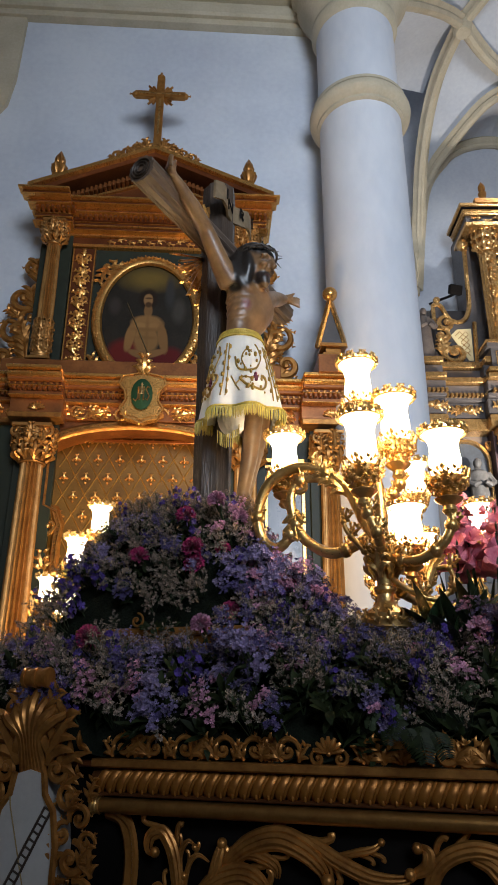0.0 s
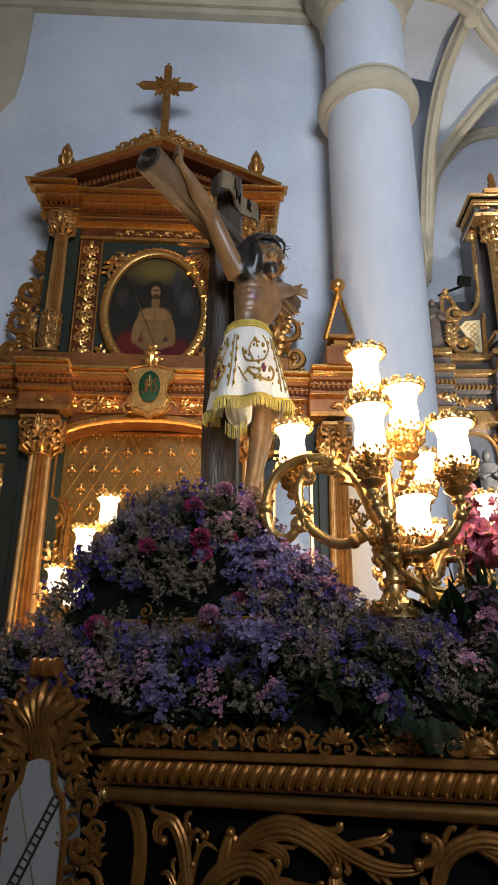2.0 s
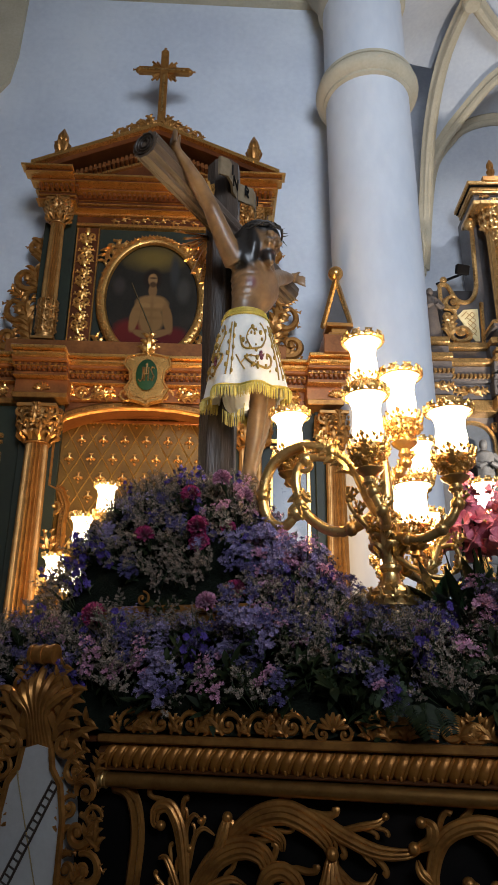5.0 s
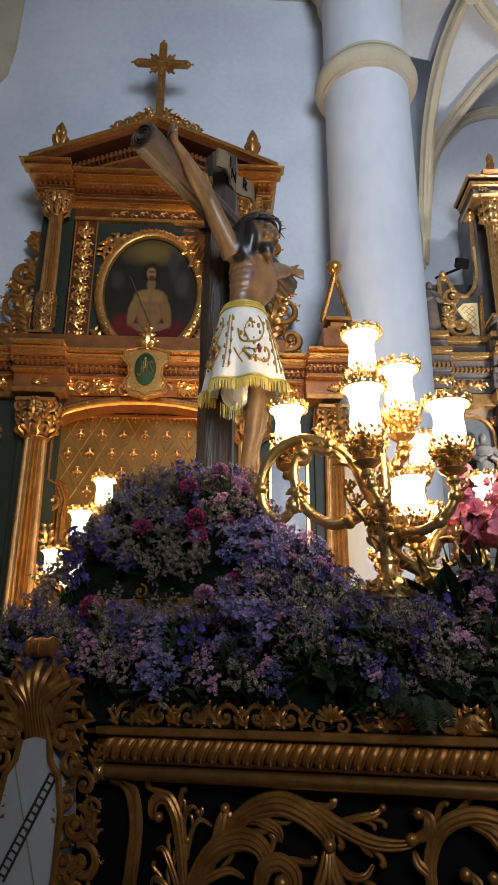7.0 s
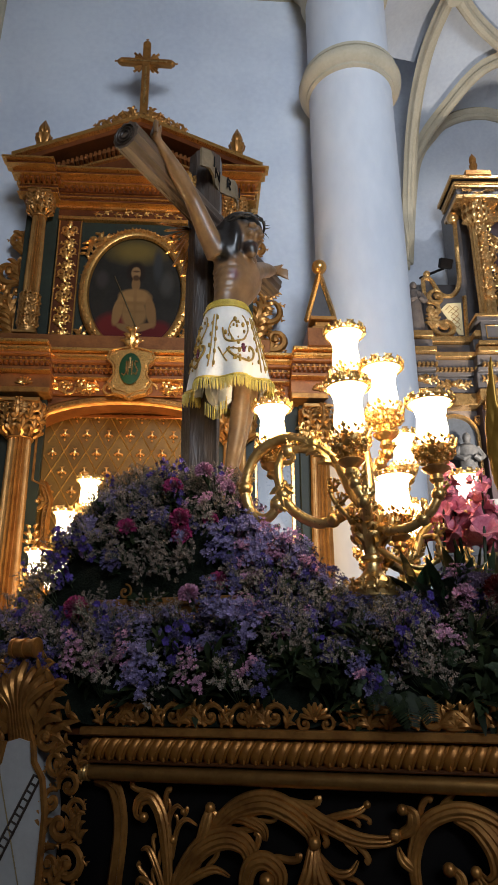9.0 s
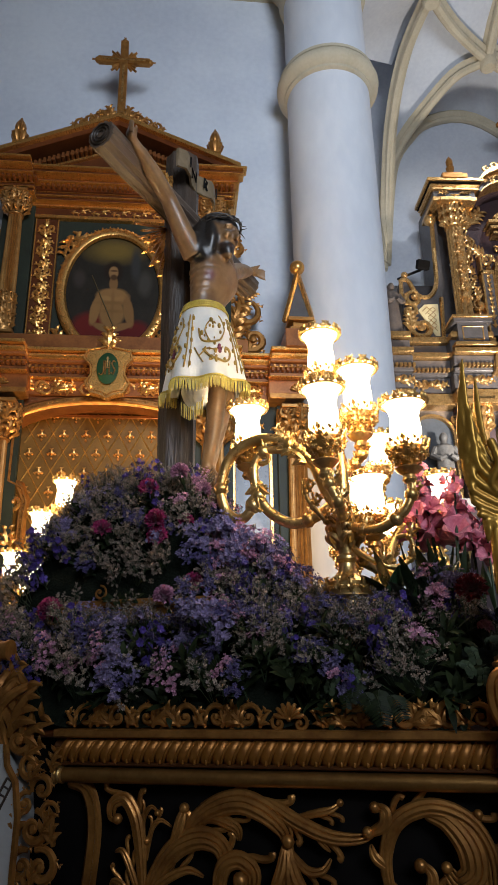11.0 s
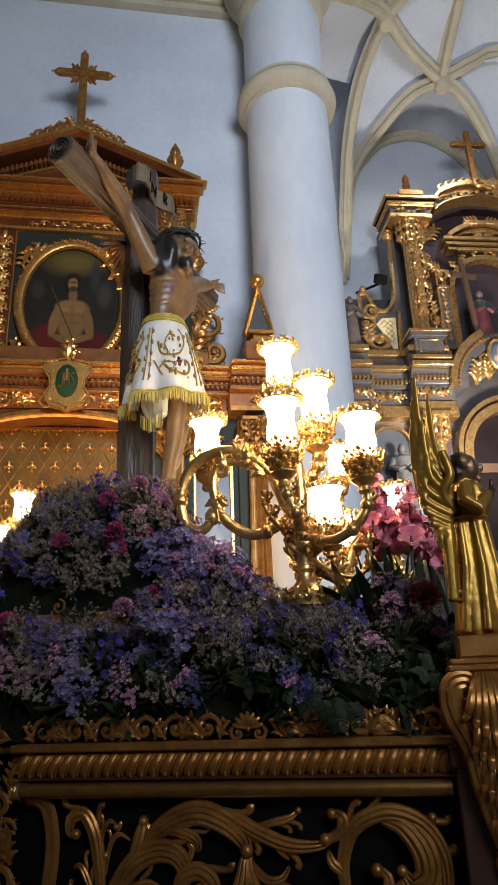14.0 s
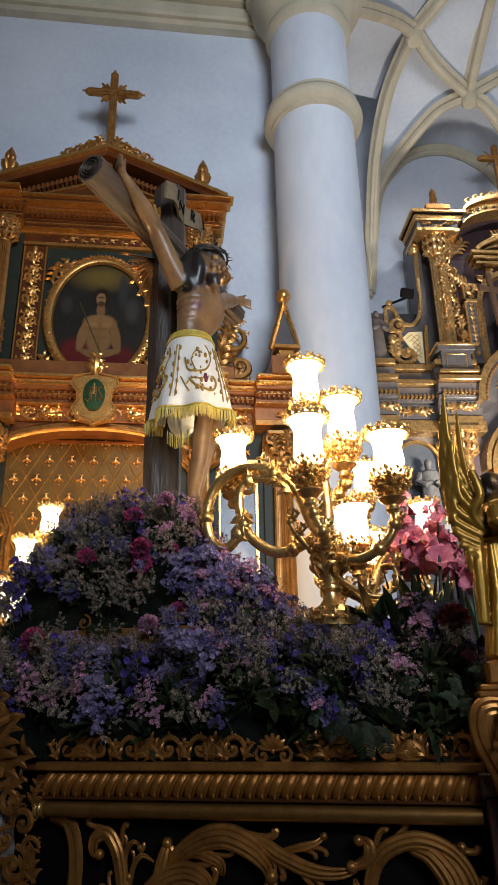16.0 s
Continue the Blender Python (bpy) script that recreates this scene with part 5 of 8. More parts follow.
k = 0
for x, s in ((0.27, 1), (0.37, -1), (0.46, 1), (0.57, -1), (0.66, 1), (0.75, -1), (0.98, 1), (1.02, -1), (1.15, 1), (1.27, -1), (1.34, 1), (-0.28, -1), (-0.4, 1), (-0.52, -1), (-0.65, 1)):
    part("crest_scroll", crest(x, s, 1.25 if 1.1 < x < 1.3 else 1.0), GOLD_OLD, flt)
    k += 1
part("crest_rosette", Geo().shell(0.86, 1.495, 0.042, 0.02, 7).scroll(0.83, 1.485, 0.02, 90, 1.2, 1, 0.02, 0.25, 1).scroll(0.89, 1.485, 0.02, 90, 1.2, -1, 0.02, 0.25, 1), GOLD_OLD, flt)
# carved panel below


def strands(g, pts, r, n=3, spread=1.5, y=0.04, tip=0.35, bulge=0.5):
    """A ribbed acanthus band: strands side by side that part from one stem and meet at the tip, where they curl into a ball."""
    c = bez([(x, y, z) for x, z in pts], 8)
    m = len(c)
    for k in range(n):
        off = (k - (n - 1) / 2) * r * spread
        line, rad = [], []
        for i, p in enumerate(c):
            f = i / (m - 1)
            t = (c[min(i + 1, m - 1)] - c[max(i - 1, 0)]).normalized()
            w = 0.35 + bulge * math.sin(math.pi * f) ** 0.8
            line.append(p + Vector((-t.z, 0, t.x)) * off * w + Vector((0, -r * 2.2 * math.sin(math.pi * f) * (1 - abs(off) / (r * spread * n)), 0)))
            rad.append(r * (0.55 + 0.55 * math.sin(math.pi * min(1, f * 0.9 + 0.1))) * (1 - (1 - tip) * f ** 2))
        g.sweep(line, rad, 7, 0.9)
    return g


part("panel_frame", Geo().sweep(bez([(0.22, 0.05, 1.335), (0.275, 0.05, 1.31), (0.30, 0.05, 1.22), (0.29, 0.05, 1.08), (0.27, 0.05, 0.9), (0.27, 0.05, 0.6)], 6), 0.022, 6, 0.7).sweep(bez([(0.255, 0.035, 1.335), (0.30, 0.035, 1.30), (0.318, 0.035, 1.22), (0.31, 0.035, 1.08)], 6), 0.008, 6), GOLD_OLD, flt)
def scroll_part(pts, r, n=3, spread=1.5, y=0.04, tip=0.35):
    """One carved acanthus scroll of the panel, with small lobes curling off its outer edge."""
    r *= 0.78
    sc = part("panel_scroll", strands(Geo(), pts, r, n, spread, y, tip), GOLD_OLD, flt)
    c = bez([(x, y, z) for x, z in pts], 8)
    m = len(c)
    if m > 24:
        for f in (0.38, 0.6):
            i = int(f * (m - 1))
            t = (c[i + 1] - c[i - 1]).normalized()
            turn = (c[min(i + 6, m - 1)] - c[i]).normalized().cross(t).y
            nrm = Vector((-t.z, 0, t.x)) * (1 if turn < 0 else -1)
            p = c[i] + nrm * r * (0.2 + n * 0.35)
            part("lobe", Geo().sweep(bez([p - t * r * 2 - nrm * r, p + nrm * r * 0.5, p + t * r * 2.4 + nrm * r * 1.6, p + t * r * 4.0 + nrm * r * 3.2, p + t * r * 3.4 + nrm * r * 4.4], 3),
                                     [r * q for q in (0.5, 0.6, 0.7, 0.8, 0.85, 0.9, 0.9, 0.9, 0.9, 0.95, 1.0, 1.05, 0.8)], 7, 0.8), GOLD_OLD, sc)


BEADS = []
scroll_part([(0.455, 1.06), (0.445, 1.17), (0.43, 1.25), (0.40, 1.293), (0.365, 1.283), (0.358, 1.25), (0.378, 1.24)], 0.011)
scroll_part([(0.455, 1.06), (0.455, 1.17), (0.45, 1.24), (0.47, 1.275), (0.49, 1.265)], 0.007, 2)
scroll_part([(0.46, 1.15), (0.475, 1.22), (0.50, 1.245), (0.53, 1.23)], 0.006, 2)
scroll_part([(0.45, 1.05), (0.42, 1.13), (0.395, 1.17), (0.37, 1.165)], 0.008, 2)
scroll_part([(0.45, 1.0), (0.41, 1.08), (0.375, 1.10), (0.36, 1.08)], 0.008, 2)
BEADS += [(0.378, 0.03, 1.245, 0.016), (0.49, 0.035, 1.262, 0.010), (0.462, 0.035, 1.195, 0.012)]
scroll_part([(0.46, 1.06), (0.50, 1.13), (0.55, 1.185), (0.615, 1.21), (0.665, 1.195), (0.68, 1.155), (0.665, 1.13)], 0.013, 4)
scroll_part([(0.47, 1.07), (0.52, 1.11), (0.58, 1.135), (0.62, 1.12)], 0.010, 2)
scroll_part([(0.51, 1.14), (0.545, 1.20), (0.56, 1.25), (0.565, 1.275)], 0.012, 2, tip=0.9)
BEADS += [(0.566, 0.035, 1.275, 0.017), (0.665, 0.03, 1.135, 0.014)]
scroll_part([(0.575, 1.225), (0.64, 1.275), (0.72, 1.297), (0.79, 1.275), (0.835, 1.235), (0.84, 1.20)], 0.014, 4)
scroll_part([(0.60, 1.25), (0.66, 1.255), (0.71, 1.235), (0.715, 1.205)], 0.009, 3)
scroll_part([(0.72, 1.297), (0.80, 1.29), (0.87, 1.255), (0.95, 1.225), (1.02, 1.222), (1.06, 1.235)], 0.011, 3)
scroll_part([(0.86, 1.26), (0.92, 1.275), (0.96, 1.285), (0.98, 1.30)], 0.008, 2)
scroll_part([(1.05, 1.235), (1.085, 1.255), (1.09, 1.285), (1.065, 1.295)], 0.012, 2, tip=0.9)
scroll_part([(0.90, 1.245), (0.93, 1.21), (0.95, 1.19)], 0.006, 2)
BEADS += [(1.045, 0.03, 1.237, 0.017), (1.065, 0.03, 1.293, 0.016), (0.98, 0.035, 1.30, 0.011), (0.845, 0.03, 1.21, 0.02)]
scroll_part([(0.84, 1.20), (0.83, 1.14), (0.80, 1.08), (0.74, 1.04)], 0.012, 3)
scroll_part([(0.84, 1.20), (0.86, 1.13), (0.90, 1.08), (0.97, 1.05)], 0.012, 3)
scroll_part([(0.845, 1.20), (0.845, 1.12), (0.85, 1.03)], 0.011, 3)
scroll_part([(0.845, 1.19), (0.89, 1.15), (0.93, 1.15), (0.95, 1.175)], 0.009, 2)
scroll_part([(0.69, 1.06), (0.665, 1.10), (0.68, 1.15), (0.72, 1.165), (0.755, 1.14), (0.75, 1.10), (0.72, 1.10)], 0.013, 3)
BEADS += [(0.722, 0.025, 1.12, 0.024)]
scroll_part([(1.09, 1.11), (1.085, 1.19), (1.12, 1.265), (1.20, 1.298), (1.28, 1.275), (1.325, 1.21), (1.325, 1.12), (1.28, 1.05)], 0.012, 3)
scroll_part([(1.19, 1.285), (1.24, 1.27), (1.28, 1.22), (1.285, 1.165), (1.25, 1.14), (1.225, 1.165)], 0.015, 4)
scroll_part([(1.09, 1.13), (1.13, 1.10), (1.18, 1.115), (1.19, 1.155), (1.165, 1.175)], 0.012, 2, tip=0.9)
scroll_part([(1.09, 1.16), (1.06, 1.185), (1.05, 1.21)], 0.010, 2)
BEADS += [(1.165, 0.03, 1.172, 0.019), (1.225, 0.025, 1.172, 0.016), (1.308, 0.03, 1.285, 0.014)]
for x, y, z, r in BEADS:
    part("panel_bead", Geo().ball(x, y, z, r * 0.85, 10), GOLD_OLD, flt)
for x in (0.40, 0.62, 0.98, 1.18):
    scroll_part([(x, 0.75), (x - 0.06, 0.85), (x - 0.05, 0.96), (x + 0.02, 1.0), (x + 0.08, 0.96), (x + 0.06, 0.91)], 0.013, 3)
part("lower_rail", Geo().box(-1.38, 1.44, 0.0, 0.08, 0.55, 0.62).box(-1.40, 1.46, -0.02, 0.08, 0.62, 0.66), GOLD_OLD, flt)
# cartouche in the middle of the side
ct = part("cartouche", Geo().prism([(-0.095, 1.10), (-0.10, 1.25), (-0.085, 1.33), (-0.055, 1.37), (-0.045, 1.425), (0.0, 1.437), (0.045, 1.425), (0.055, 1.37), (0.085, 1.33), (0.10, 1.25), (0.095, 1.10), (0.06, 1.0), (0, 0.95), (-0.06, 1.0)][::-1], -0.02, 0.075), mat("cartouche_white", (0.50, 0.49, 0.47), (0.42, 0.40, 0.38), 0.5, scale=6, fine=50), flt, "white shield with painted ladder and lance")
part("painted_ladder", Geo().sweep([(-0.08, -0.022, 1.08), (0.062, -0.022, 1.345)], 0.004, 4).sweep([(-0.055, -0.022, 1.07), (0.082, -0.022, 1.335)], 0.004, 4), mat("ladder_brown", (0.05, 0.03, 0.02), None, 0.6), ct)
g = Geo()
for i in range(14):
    f = i / 13
    x, z = -0.075 + 0.137 * f, 1.092 + 0.252 * f
    g.sweep([(x, -0.0225, z), (x + 0.021, -0.0225, z - 0.010)], 0.0028, 4)
part("rungs", g, mat("ladder_brown", (0.05, 0.03, 0.02)), ct)
part("painted_lance", Geo().sweep([(0.05, -0.022, 1.05), (-0.05, -0.022, 1.34), (-0.058, -0.022, 1.375)], [0.0022, 0.0022, 0.004], 4), mat("lance_gold", (0.3, 0.2, 0.06), None, 0.5), ct)
g = Geo()
for i in range(7):
    a = -60 + i * 20
    g.sweep(bez([(0.0 + 0.012 * (i - 3), 0.0, 1.43), (0.010 * (i - 3), -0.035, 1.52), (0.024 * (i - 3), -0.045, 1.60 - 0.012 * abs(i - 3)), (0.036 * (i - 3), -0.015, 1.655 - 0.022 * abs(i - 3))], 5), [0.012, 0.012, 0.012, 0.013, 0.013, 0.013, 0.013, 0.014, 0.014, 0.015, 0.015, 0.014, 0.013, 0.012, 0.010, 0.006], 7)
g.sweep([(-0.035, -0.03, 1.685), (0.035, -0.03, 1.685)], 0.026, 14)
for x in (-0.036, 0.0, 0.036):
    g.sweep([(x - 0.005, -0.03, 1.685), (x + 0.005, -0.03, 1.685)], 0.030, 14)
for s in (-1, 1):
    g.leaf(s * 0.05, 1.45, 90 - 20 * s, 0.18, -0.01, 4, 0.16, -0.6 * s).leaf(s * 0.075, 1.43, 90 - 45 * s, 0.13, 0.0, 3, 0.18, -0.8 * s).leaf(s * 0.03, 1.58, 90 - 30 * s, 0.1, -0.02, 3, 0.18, -0.8 * s)
    g.scroll(s * 0.085, 1.44, 0.04, 90, 1.3, -s, -0.01, 0.25, 2)
part("plume", g, GOLD_OLD, ct, "carved gilded plume with a scrolled top")
g = Geo()
for s in (-1, 1):
    for x, z, r, a0, sg in ((0.125, 1.37, 0.036, 90, 1), (0.165, 1.32, 0.034, 200, -1), (0.115, 1.28, 0.030, 60, 1), (0.15, 1.22, 0.044, 90, -1), (0.12, 1.13, 0.040, 70, 1), (0.18, 1.13, 0.045, 120, -1), (0.11, 1.03, 0.045, 70, 1), (0.19, 1.26, 0.028, 0, 1)):
        g.scroll(s * x, z, r, a0 if s > 0 else 180 - a0, 1.3, sg * s, -0.005, 0.25, 3, lobe=0.7)
    for x, z, a, q in ((0.10, 1.39, 40, 0.08), (0.13, 1.33, 70, 0.07), (0.19, 1.36, 80, 0.07), (0.17, 1.2, 60, 0.08), (0.1, 1.2, 95, 0.09), (0.14, 1.06, 70, 0.09), (0.21, 1.18, 100, 0.08)):
        g.leaf(s * x, z, a if s > 0 else 180 - a, q, -0.005, 3, 0.2, -0.5 * s)
    g.sweep([(s * x, -0.02, z) for x, z in ((0.10, 1.0), (0.104, 1.25), (0.088, 1.335), (0.058, 1.375), (0.048, 1.43))], 0.010, 6)
part("cartouche_scroll", g, GOLD_OLD, ct)
# corner posts with leafy consoles
for cx in (1.47, -1.42):
    s = 1 if cx > 0 else -1
    ps = part("corner_post", Geo().box(cx - 0.095, cx + 0.095, -0.03, 0.16, 0.3, 1.40).box(cx - 0.105, cx + 0.105, -0.04, 0.17, 1.40, 1.45), mat("dark_red_wood", (0.075, 0.024, 0.010), (0.045, 0.014, 0.007), 0.45, scale=5, fine=45, bump=0.1, stretch=(1, 1, 0.2)), flt)
    g = Geo().box(cx - 0.06, cx + 0.085, -0.05, 0.14, 1.45, 1.615)
    # a volute at each side, tapering into a long leaf that hugs the post
    for e in (-1, 1):
        strands(g, [(cx + e * 0.012, 1.24), (cx + e * 0.035, 1.34), (cx + e * 0.05, 1.44), (cx + e * 0.085, 1.53), (cx + e * 0.08, 1.585), (cx + e * 0.045, 1.595), (cx + e * 0.032, 1.565), (cx + e * 0.055, 1.55)], 0.013, 3, 1.5, -0.055)
    con = part("console", g, GOLD_OLD, ps)
    # overlapping acanthus tongues at the front
    for n, (z0, ln, y) in enumerate(((1.60, 0.15, -0.10), (1.53, 0.15, -0.085), (1.45, 0.15, -0.072), (1.37, 0.14, -0.06))):
        w = 0.045 - 0.008 * n
        for k in range(-3, 4):
            f = k / 3
            part("leaf_tongue", Geo().sweep(bez([(cx + f * w * 0.5, y + 0.03, z0 + 0.01), (cx + f * w, y - 0.012, z0 - ln * 0.35), (cx + f * w * 1.25, y - 0.004, z0 - ln * (0.8 - 0.25 * abs(f))), (cx + f * w * 1.5, y - 0.03, z0 - ln * (1 - 0.4 * abs(f)))], 4), [0.007, 0.009, 0.010, 0.011, 0.011, 0.011, 0.011, 0.010, 0.010, 0.009, 0.008, 0.006, 0.004], 7), GOLD_OLD, con)
    g = Geo().scroll(cx, 1.20, 0.03, 90, 1.2, s, -0.045, 0.25, 2)
    part("console_scroll", g, GOLD_OLD, con)
    part("plinth", Geo().box(cx - 0.085, cx + 0.12, -0.08, 0.18, 1.615, 1.63).box(cx - 0.078, cx + 0.112, -0.073, 0.17, 1.63, 1.645, 0.006).box(cx - 0.055, cx + 0.09, -0.052, 0.15, 1.645, 1.70, 0.006), GOLD_OLD, ps)
# small gilded box half hidden in the flowers, under the cross
bx = part("cross_pedestal", Geo().box(-0.10, 0.50, 0.37, 1.35, 1.46, 1.835).box(-0.12, 0.52, 0.345, 1.37, 1.835, 1.862).box(-0.02, 0.34, 0.77, 1.13, 1.862, 2.3), GOLD_OLD, flt)
part("pedestal_scroll", Geo().scroll(0.13, 1.885, 0.026, 90, 1.3, -1, 0.335, 0.16, 0), GOLD_OLD, bx)

# ---------------- angel on the corner ----------------
ANGEL = blob_mat("angel_gilding", (0.47, 0.26, 0.04), [((0.03, 0, 0.462), (0.028, 0.05, 0.05), 0, (0.20, 0.105, 0.06), 0.15), ((-0.030, 0, 0.468), (0.046, 0.07, 0.060), 0, (0.035, 0.022, 0.014), 0.12), ((0.075, 0, 0.40), (0.030, 0.03, 0.04), 0, (0.05, 0.03, 0.02), 0.2)], 0.36, (0.28, 0.14, 0.02), 0.15, 0.65, 0.0)
g = Geo()
g.lathe([(0.072, 0), (0.078, 0.015), (0.07, 0.08), (0.056, 0.2), (0.043, 0.30), (0.041, 0.315), (0.050, 0.34), (0.054, 0.38), (0.047, 0.405), (0.022, 0.425), (0.018, 0.44)], 0, 0, 40, 10, 0.13, 1.0, 0.85)
for k in range(6):
    a = radians(-120 + k * 45)
    g.sweep([(0.046 * math.cos(a), 0.04 * math.sin(a), 0.30), (0.056 * math.cos(a + 0.1), 0.05 * math.sin(a + 0.1), 0.18), (0.076 * math.cos(a - 0.1), 0.065 * math.sin(a - 0.1), 0.01)], [0.006, 0.010, 0.013], 7)
g.ball(0.012, 0, 0.458, 0.034, 14, 1, 0.88, 1.25).ball(-0.004, 0, 0.472, 0.037, 14, 1, 1.08, 1.0).ball(-0.014, 0, 0.446, 0.033, 12, 0.9, 1.15, 1.2).ball(0.050, 0, 0.456, 0.008, 6, 1.1, 0.8, 1.6).ball(0.046, 0, 0.438, 0.006, 6, 1, 1.5, 0.7).ball(0.040, 0, 0.424, 0.010, 8)
for s in (-1, 1):
    g.sweep([(0.0, s * 0.05, 0.395), (0.0, s * 0.07, 0.35), (0.03, s * 0.065, 0.325), (0.052, s * 0.03, 0.36), (0.068, s * 0.008, 0.388)], [0.020, 0.024, 0.021, 0.015, 0.010], 9)
    g.sweep([(0.070, s * 0.007, 0.385), (0.072, s * 0.006, 0.418)], [0.010, 0.005], 6)
g.sweep([(0.046 * math.cos(a * 0.4), 0.040 * math.sin(a * 0.4), 0.315) for a in range(16)], 0.006, 6)
g.sweep([(-0.05, -0.03, 0.40), (-0.06, -0.045, 0.25), (-0.065, -0.05, 0.09)], [0.014, 0.02, 0.016], 7)


def wing(g, s, lean):
    """Layers of long feathers that rise from the shoulder, the outer ones shorter."""
    for row, (n, top, r) in enumerate(((8, 1.0, 0.0095), (7, 0.62, 0.0095), (6, 0.36, 0.009))):
        for i in range(n):
            f = i / (n - 1)
            b = Vector((-0.030 - 0.022 * f, s * (0.040 + 0.006 * row), 0.375 - 0.10 * f - 0.008 * row))
            rise = (0.345 * (1 - f) ** 1.1 + 0.035) * top
            out = (0.024 + 0.046 * math.sin(math.pi * min(1, 0.25 + f * 0.75))) * (0.75 + 0.25 * top) * (1 - 0.6 * lean)
            drop = 0.05 * f ** 3
            e = b + Vector((-out * 0.85 - 0.012, s * (0.02 + 0.09 * lean), rise - drop))
            m = b + Vector((-out * 1.05, s * (0.022 + 0.04 * lean), rise * 0.45))
            q = b + Vector((-out * 1.12 - 0.004, s * (0.022 + 0.07 * lean), rise * 0.78 - drop * 0.5))
            g.sweep(bez([b, m, q, e], 3), [r * 0.8, r, r * 1.15, r * 1.2, r * 1.25, r * 1.25, r * 1.2, r * 1.0, r * 0.75, r * 0.3], 7, 0.45, (0.15, 1, 0))


wing(g, -1, 0.0)
wing(g, 1, 0.55)
g.sweep(bez([(-0.03, -0.04, 0.33), (-0.055, -0.06, 0.38), (-0.03, -0.065, 0.43), (-0.045, -0.06, 0.50)], 5), [0.013] * 16, 8)
an = part("angel_statue", g, ANGEL)
an.matrix_world = FLO @ pose(1.497, 0.055, 1.70, 0, 0, -8)
rm = an.modifiers.new("melt", "REMESH")
rm.mode, rm.voxel_size, rm.use_smooth_shade = "VOXEL", 0.0036, True
sm = an.modifiers.new("smooth", "SMOOTH")
sm.iterations, sm.factor = 2, 0.4
tagged(an, "small gilded winged praying statue with dark hair", "statue")
an2 = copy_thing(an, FLO @ pose(-1.40, 0.055, 1.70, 0, 0, 188))

# ---------------- the cross and the figure on it ----------------
CRO = FLO @ pose(0.157, 0.95, 0, 0, 0, -11.4)   # x: where the figure faces, y: along the beam
crs = thing("large_cross", CRO, "tall dark log-shaped wooden cross with gilded rays, standing on the float", "cross")


def log(g, a, b, r, n=20, k=14, ref=(0, 1, 0.3)):
    """A rough log with bark ridges."""
    a, b = Vector(a), Vector(b)
    t = (b - a).normalized()
    s = t.cross(Vector(ref)).normalized()
    w = s.cross(t)
    vs, fs = [], []
    for j in range(k + 1):
        p = a.lerp(b, j / k)
        for i in range(n):
            q = 2 * math.pi * i / n
            e = r * (1 + 0.07 * noise.noise(Vector((3 * math.cos(q), 3 * math.sin(q), j * 0.35))) + (0.06 if i % 3 == 0 else -0.05 if i % 3 == 1 else 0.0))
            vs.append(p + s * e * math.cos(q) + w * e * math.sin(q))
    for j in range(k):
        fs += [(j * n + i, j * n + (i + 1) % n, (j + 1) * n + (i + 1) % n, (j + 1) * n + i) for i in range(n)]
    fs += [tuple(range(n))[::-1], tuple(range(k * n, (k + 1) * n))]
    return g.add(vs, fs)


part("upright", log(Geo(), (0, 0, 2.25), (0, 0, 4.24), 0.084, 24, 18), DARKLOG, crs)
part("crossbeam", log(Geo(), (0.035, -0.70, 3.83), (0.035, 0.70, 3.83), 0.066, 36, 16, (0.3, 0, 1)), BEAMLOG, crs)
g = Geo()
for s in (-1, 1):
    for r in (0.02, 0.035, 0.05):
        g.sweep([(0.035 + r * math.cos(a * 0.3927), s * 0.705, 3.83 + r * math.sin(a * 0.3927)) for a in range(16)], 0.0035, 5, closed=True)
part("end_grain", g, mat("end_grain_wood", (0.035, 0.022, 0.014), None, 0.5), crs)
for s, base in ((-1, 3.76), (1, 3.76)):
    for i in range(9):
        a = radians(206 + i * 7) if s < 0 else radians(-26 - i * 7)
        ln = 0.30 if i % 2 == 0 else 0.23
        part("ray", Geo().sweep([(-0.05, s * 0.04, 3.80), (-0.07, s * 0.04 + math.cos(a) * ln, 3.80 + math.sin(a) * ln)], [0.008, 0.018], 4, 0.4), GOLD, crs)
        a2 = radians(165 - i * 8) if s < 0 else radians(15 + i * 8)
        part("ray", Geo().sweep([(0.0, s * 0.06, 3.9), (-0.01, s * 0.06 + math.cos(a2) * ln * 0.6, 3.9 + math.sin(a2) * ln * 0.6)], [0.007, 0.012], 4, 0.4), GOLD, crs)
tb = part("title_board", Geo().add(*(lambda pts: ([(0.105 + 0.02 * math.sin(i * 1.3), -0.20 + 0.4 * i / 8, 4.02 + k * 0.11 + 0.012 * math.sin(i * 1.1)) for k in (0, 1) for i in range(9)] + [(0.092 + 0.02 * math.sin(i * 1.3), -0.20 + 0.4 * i / 8, 4.02 + k * 0.11 + 0.012 * math.sin(i * 1.1)) for k in (0, 1) for i in range(9)], [(i, i + 1, i + 10, i + 9) for i in range(8)] + [(i + 18, i + 27, i + 28, i + 19) for i in range(8)] + [(i, i + 18, i + 19, i + 1) for i in range(8)] + [(i + 9, i + 10, i + 28, i + 27) for i in range(8)] + [(0, 9, 27, 18), (8, 26, 35, 17)]))(0)), mat("aged_parchment", (0.20, 0.145, 0.085), (0.12, 0.085, 0.045), 0.6, scale=12), crs, "aged scroll board with letters I N R I")
g = Geo()
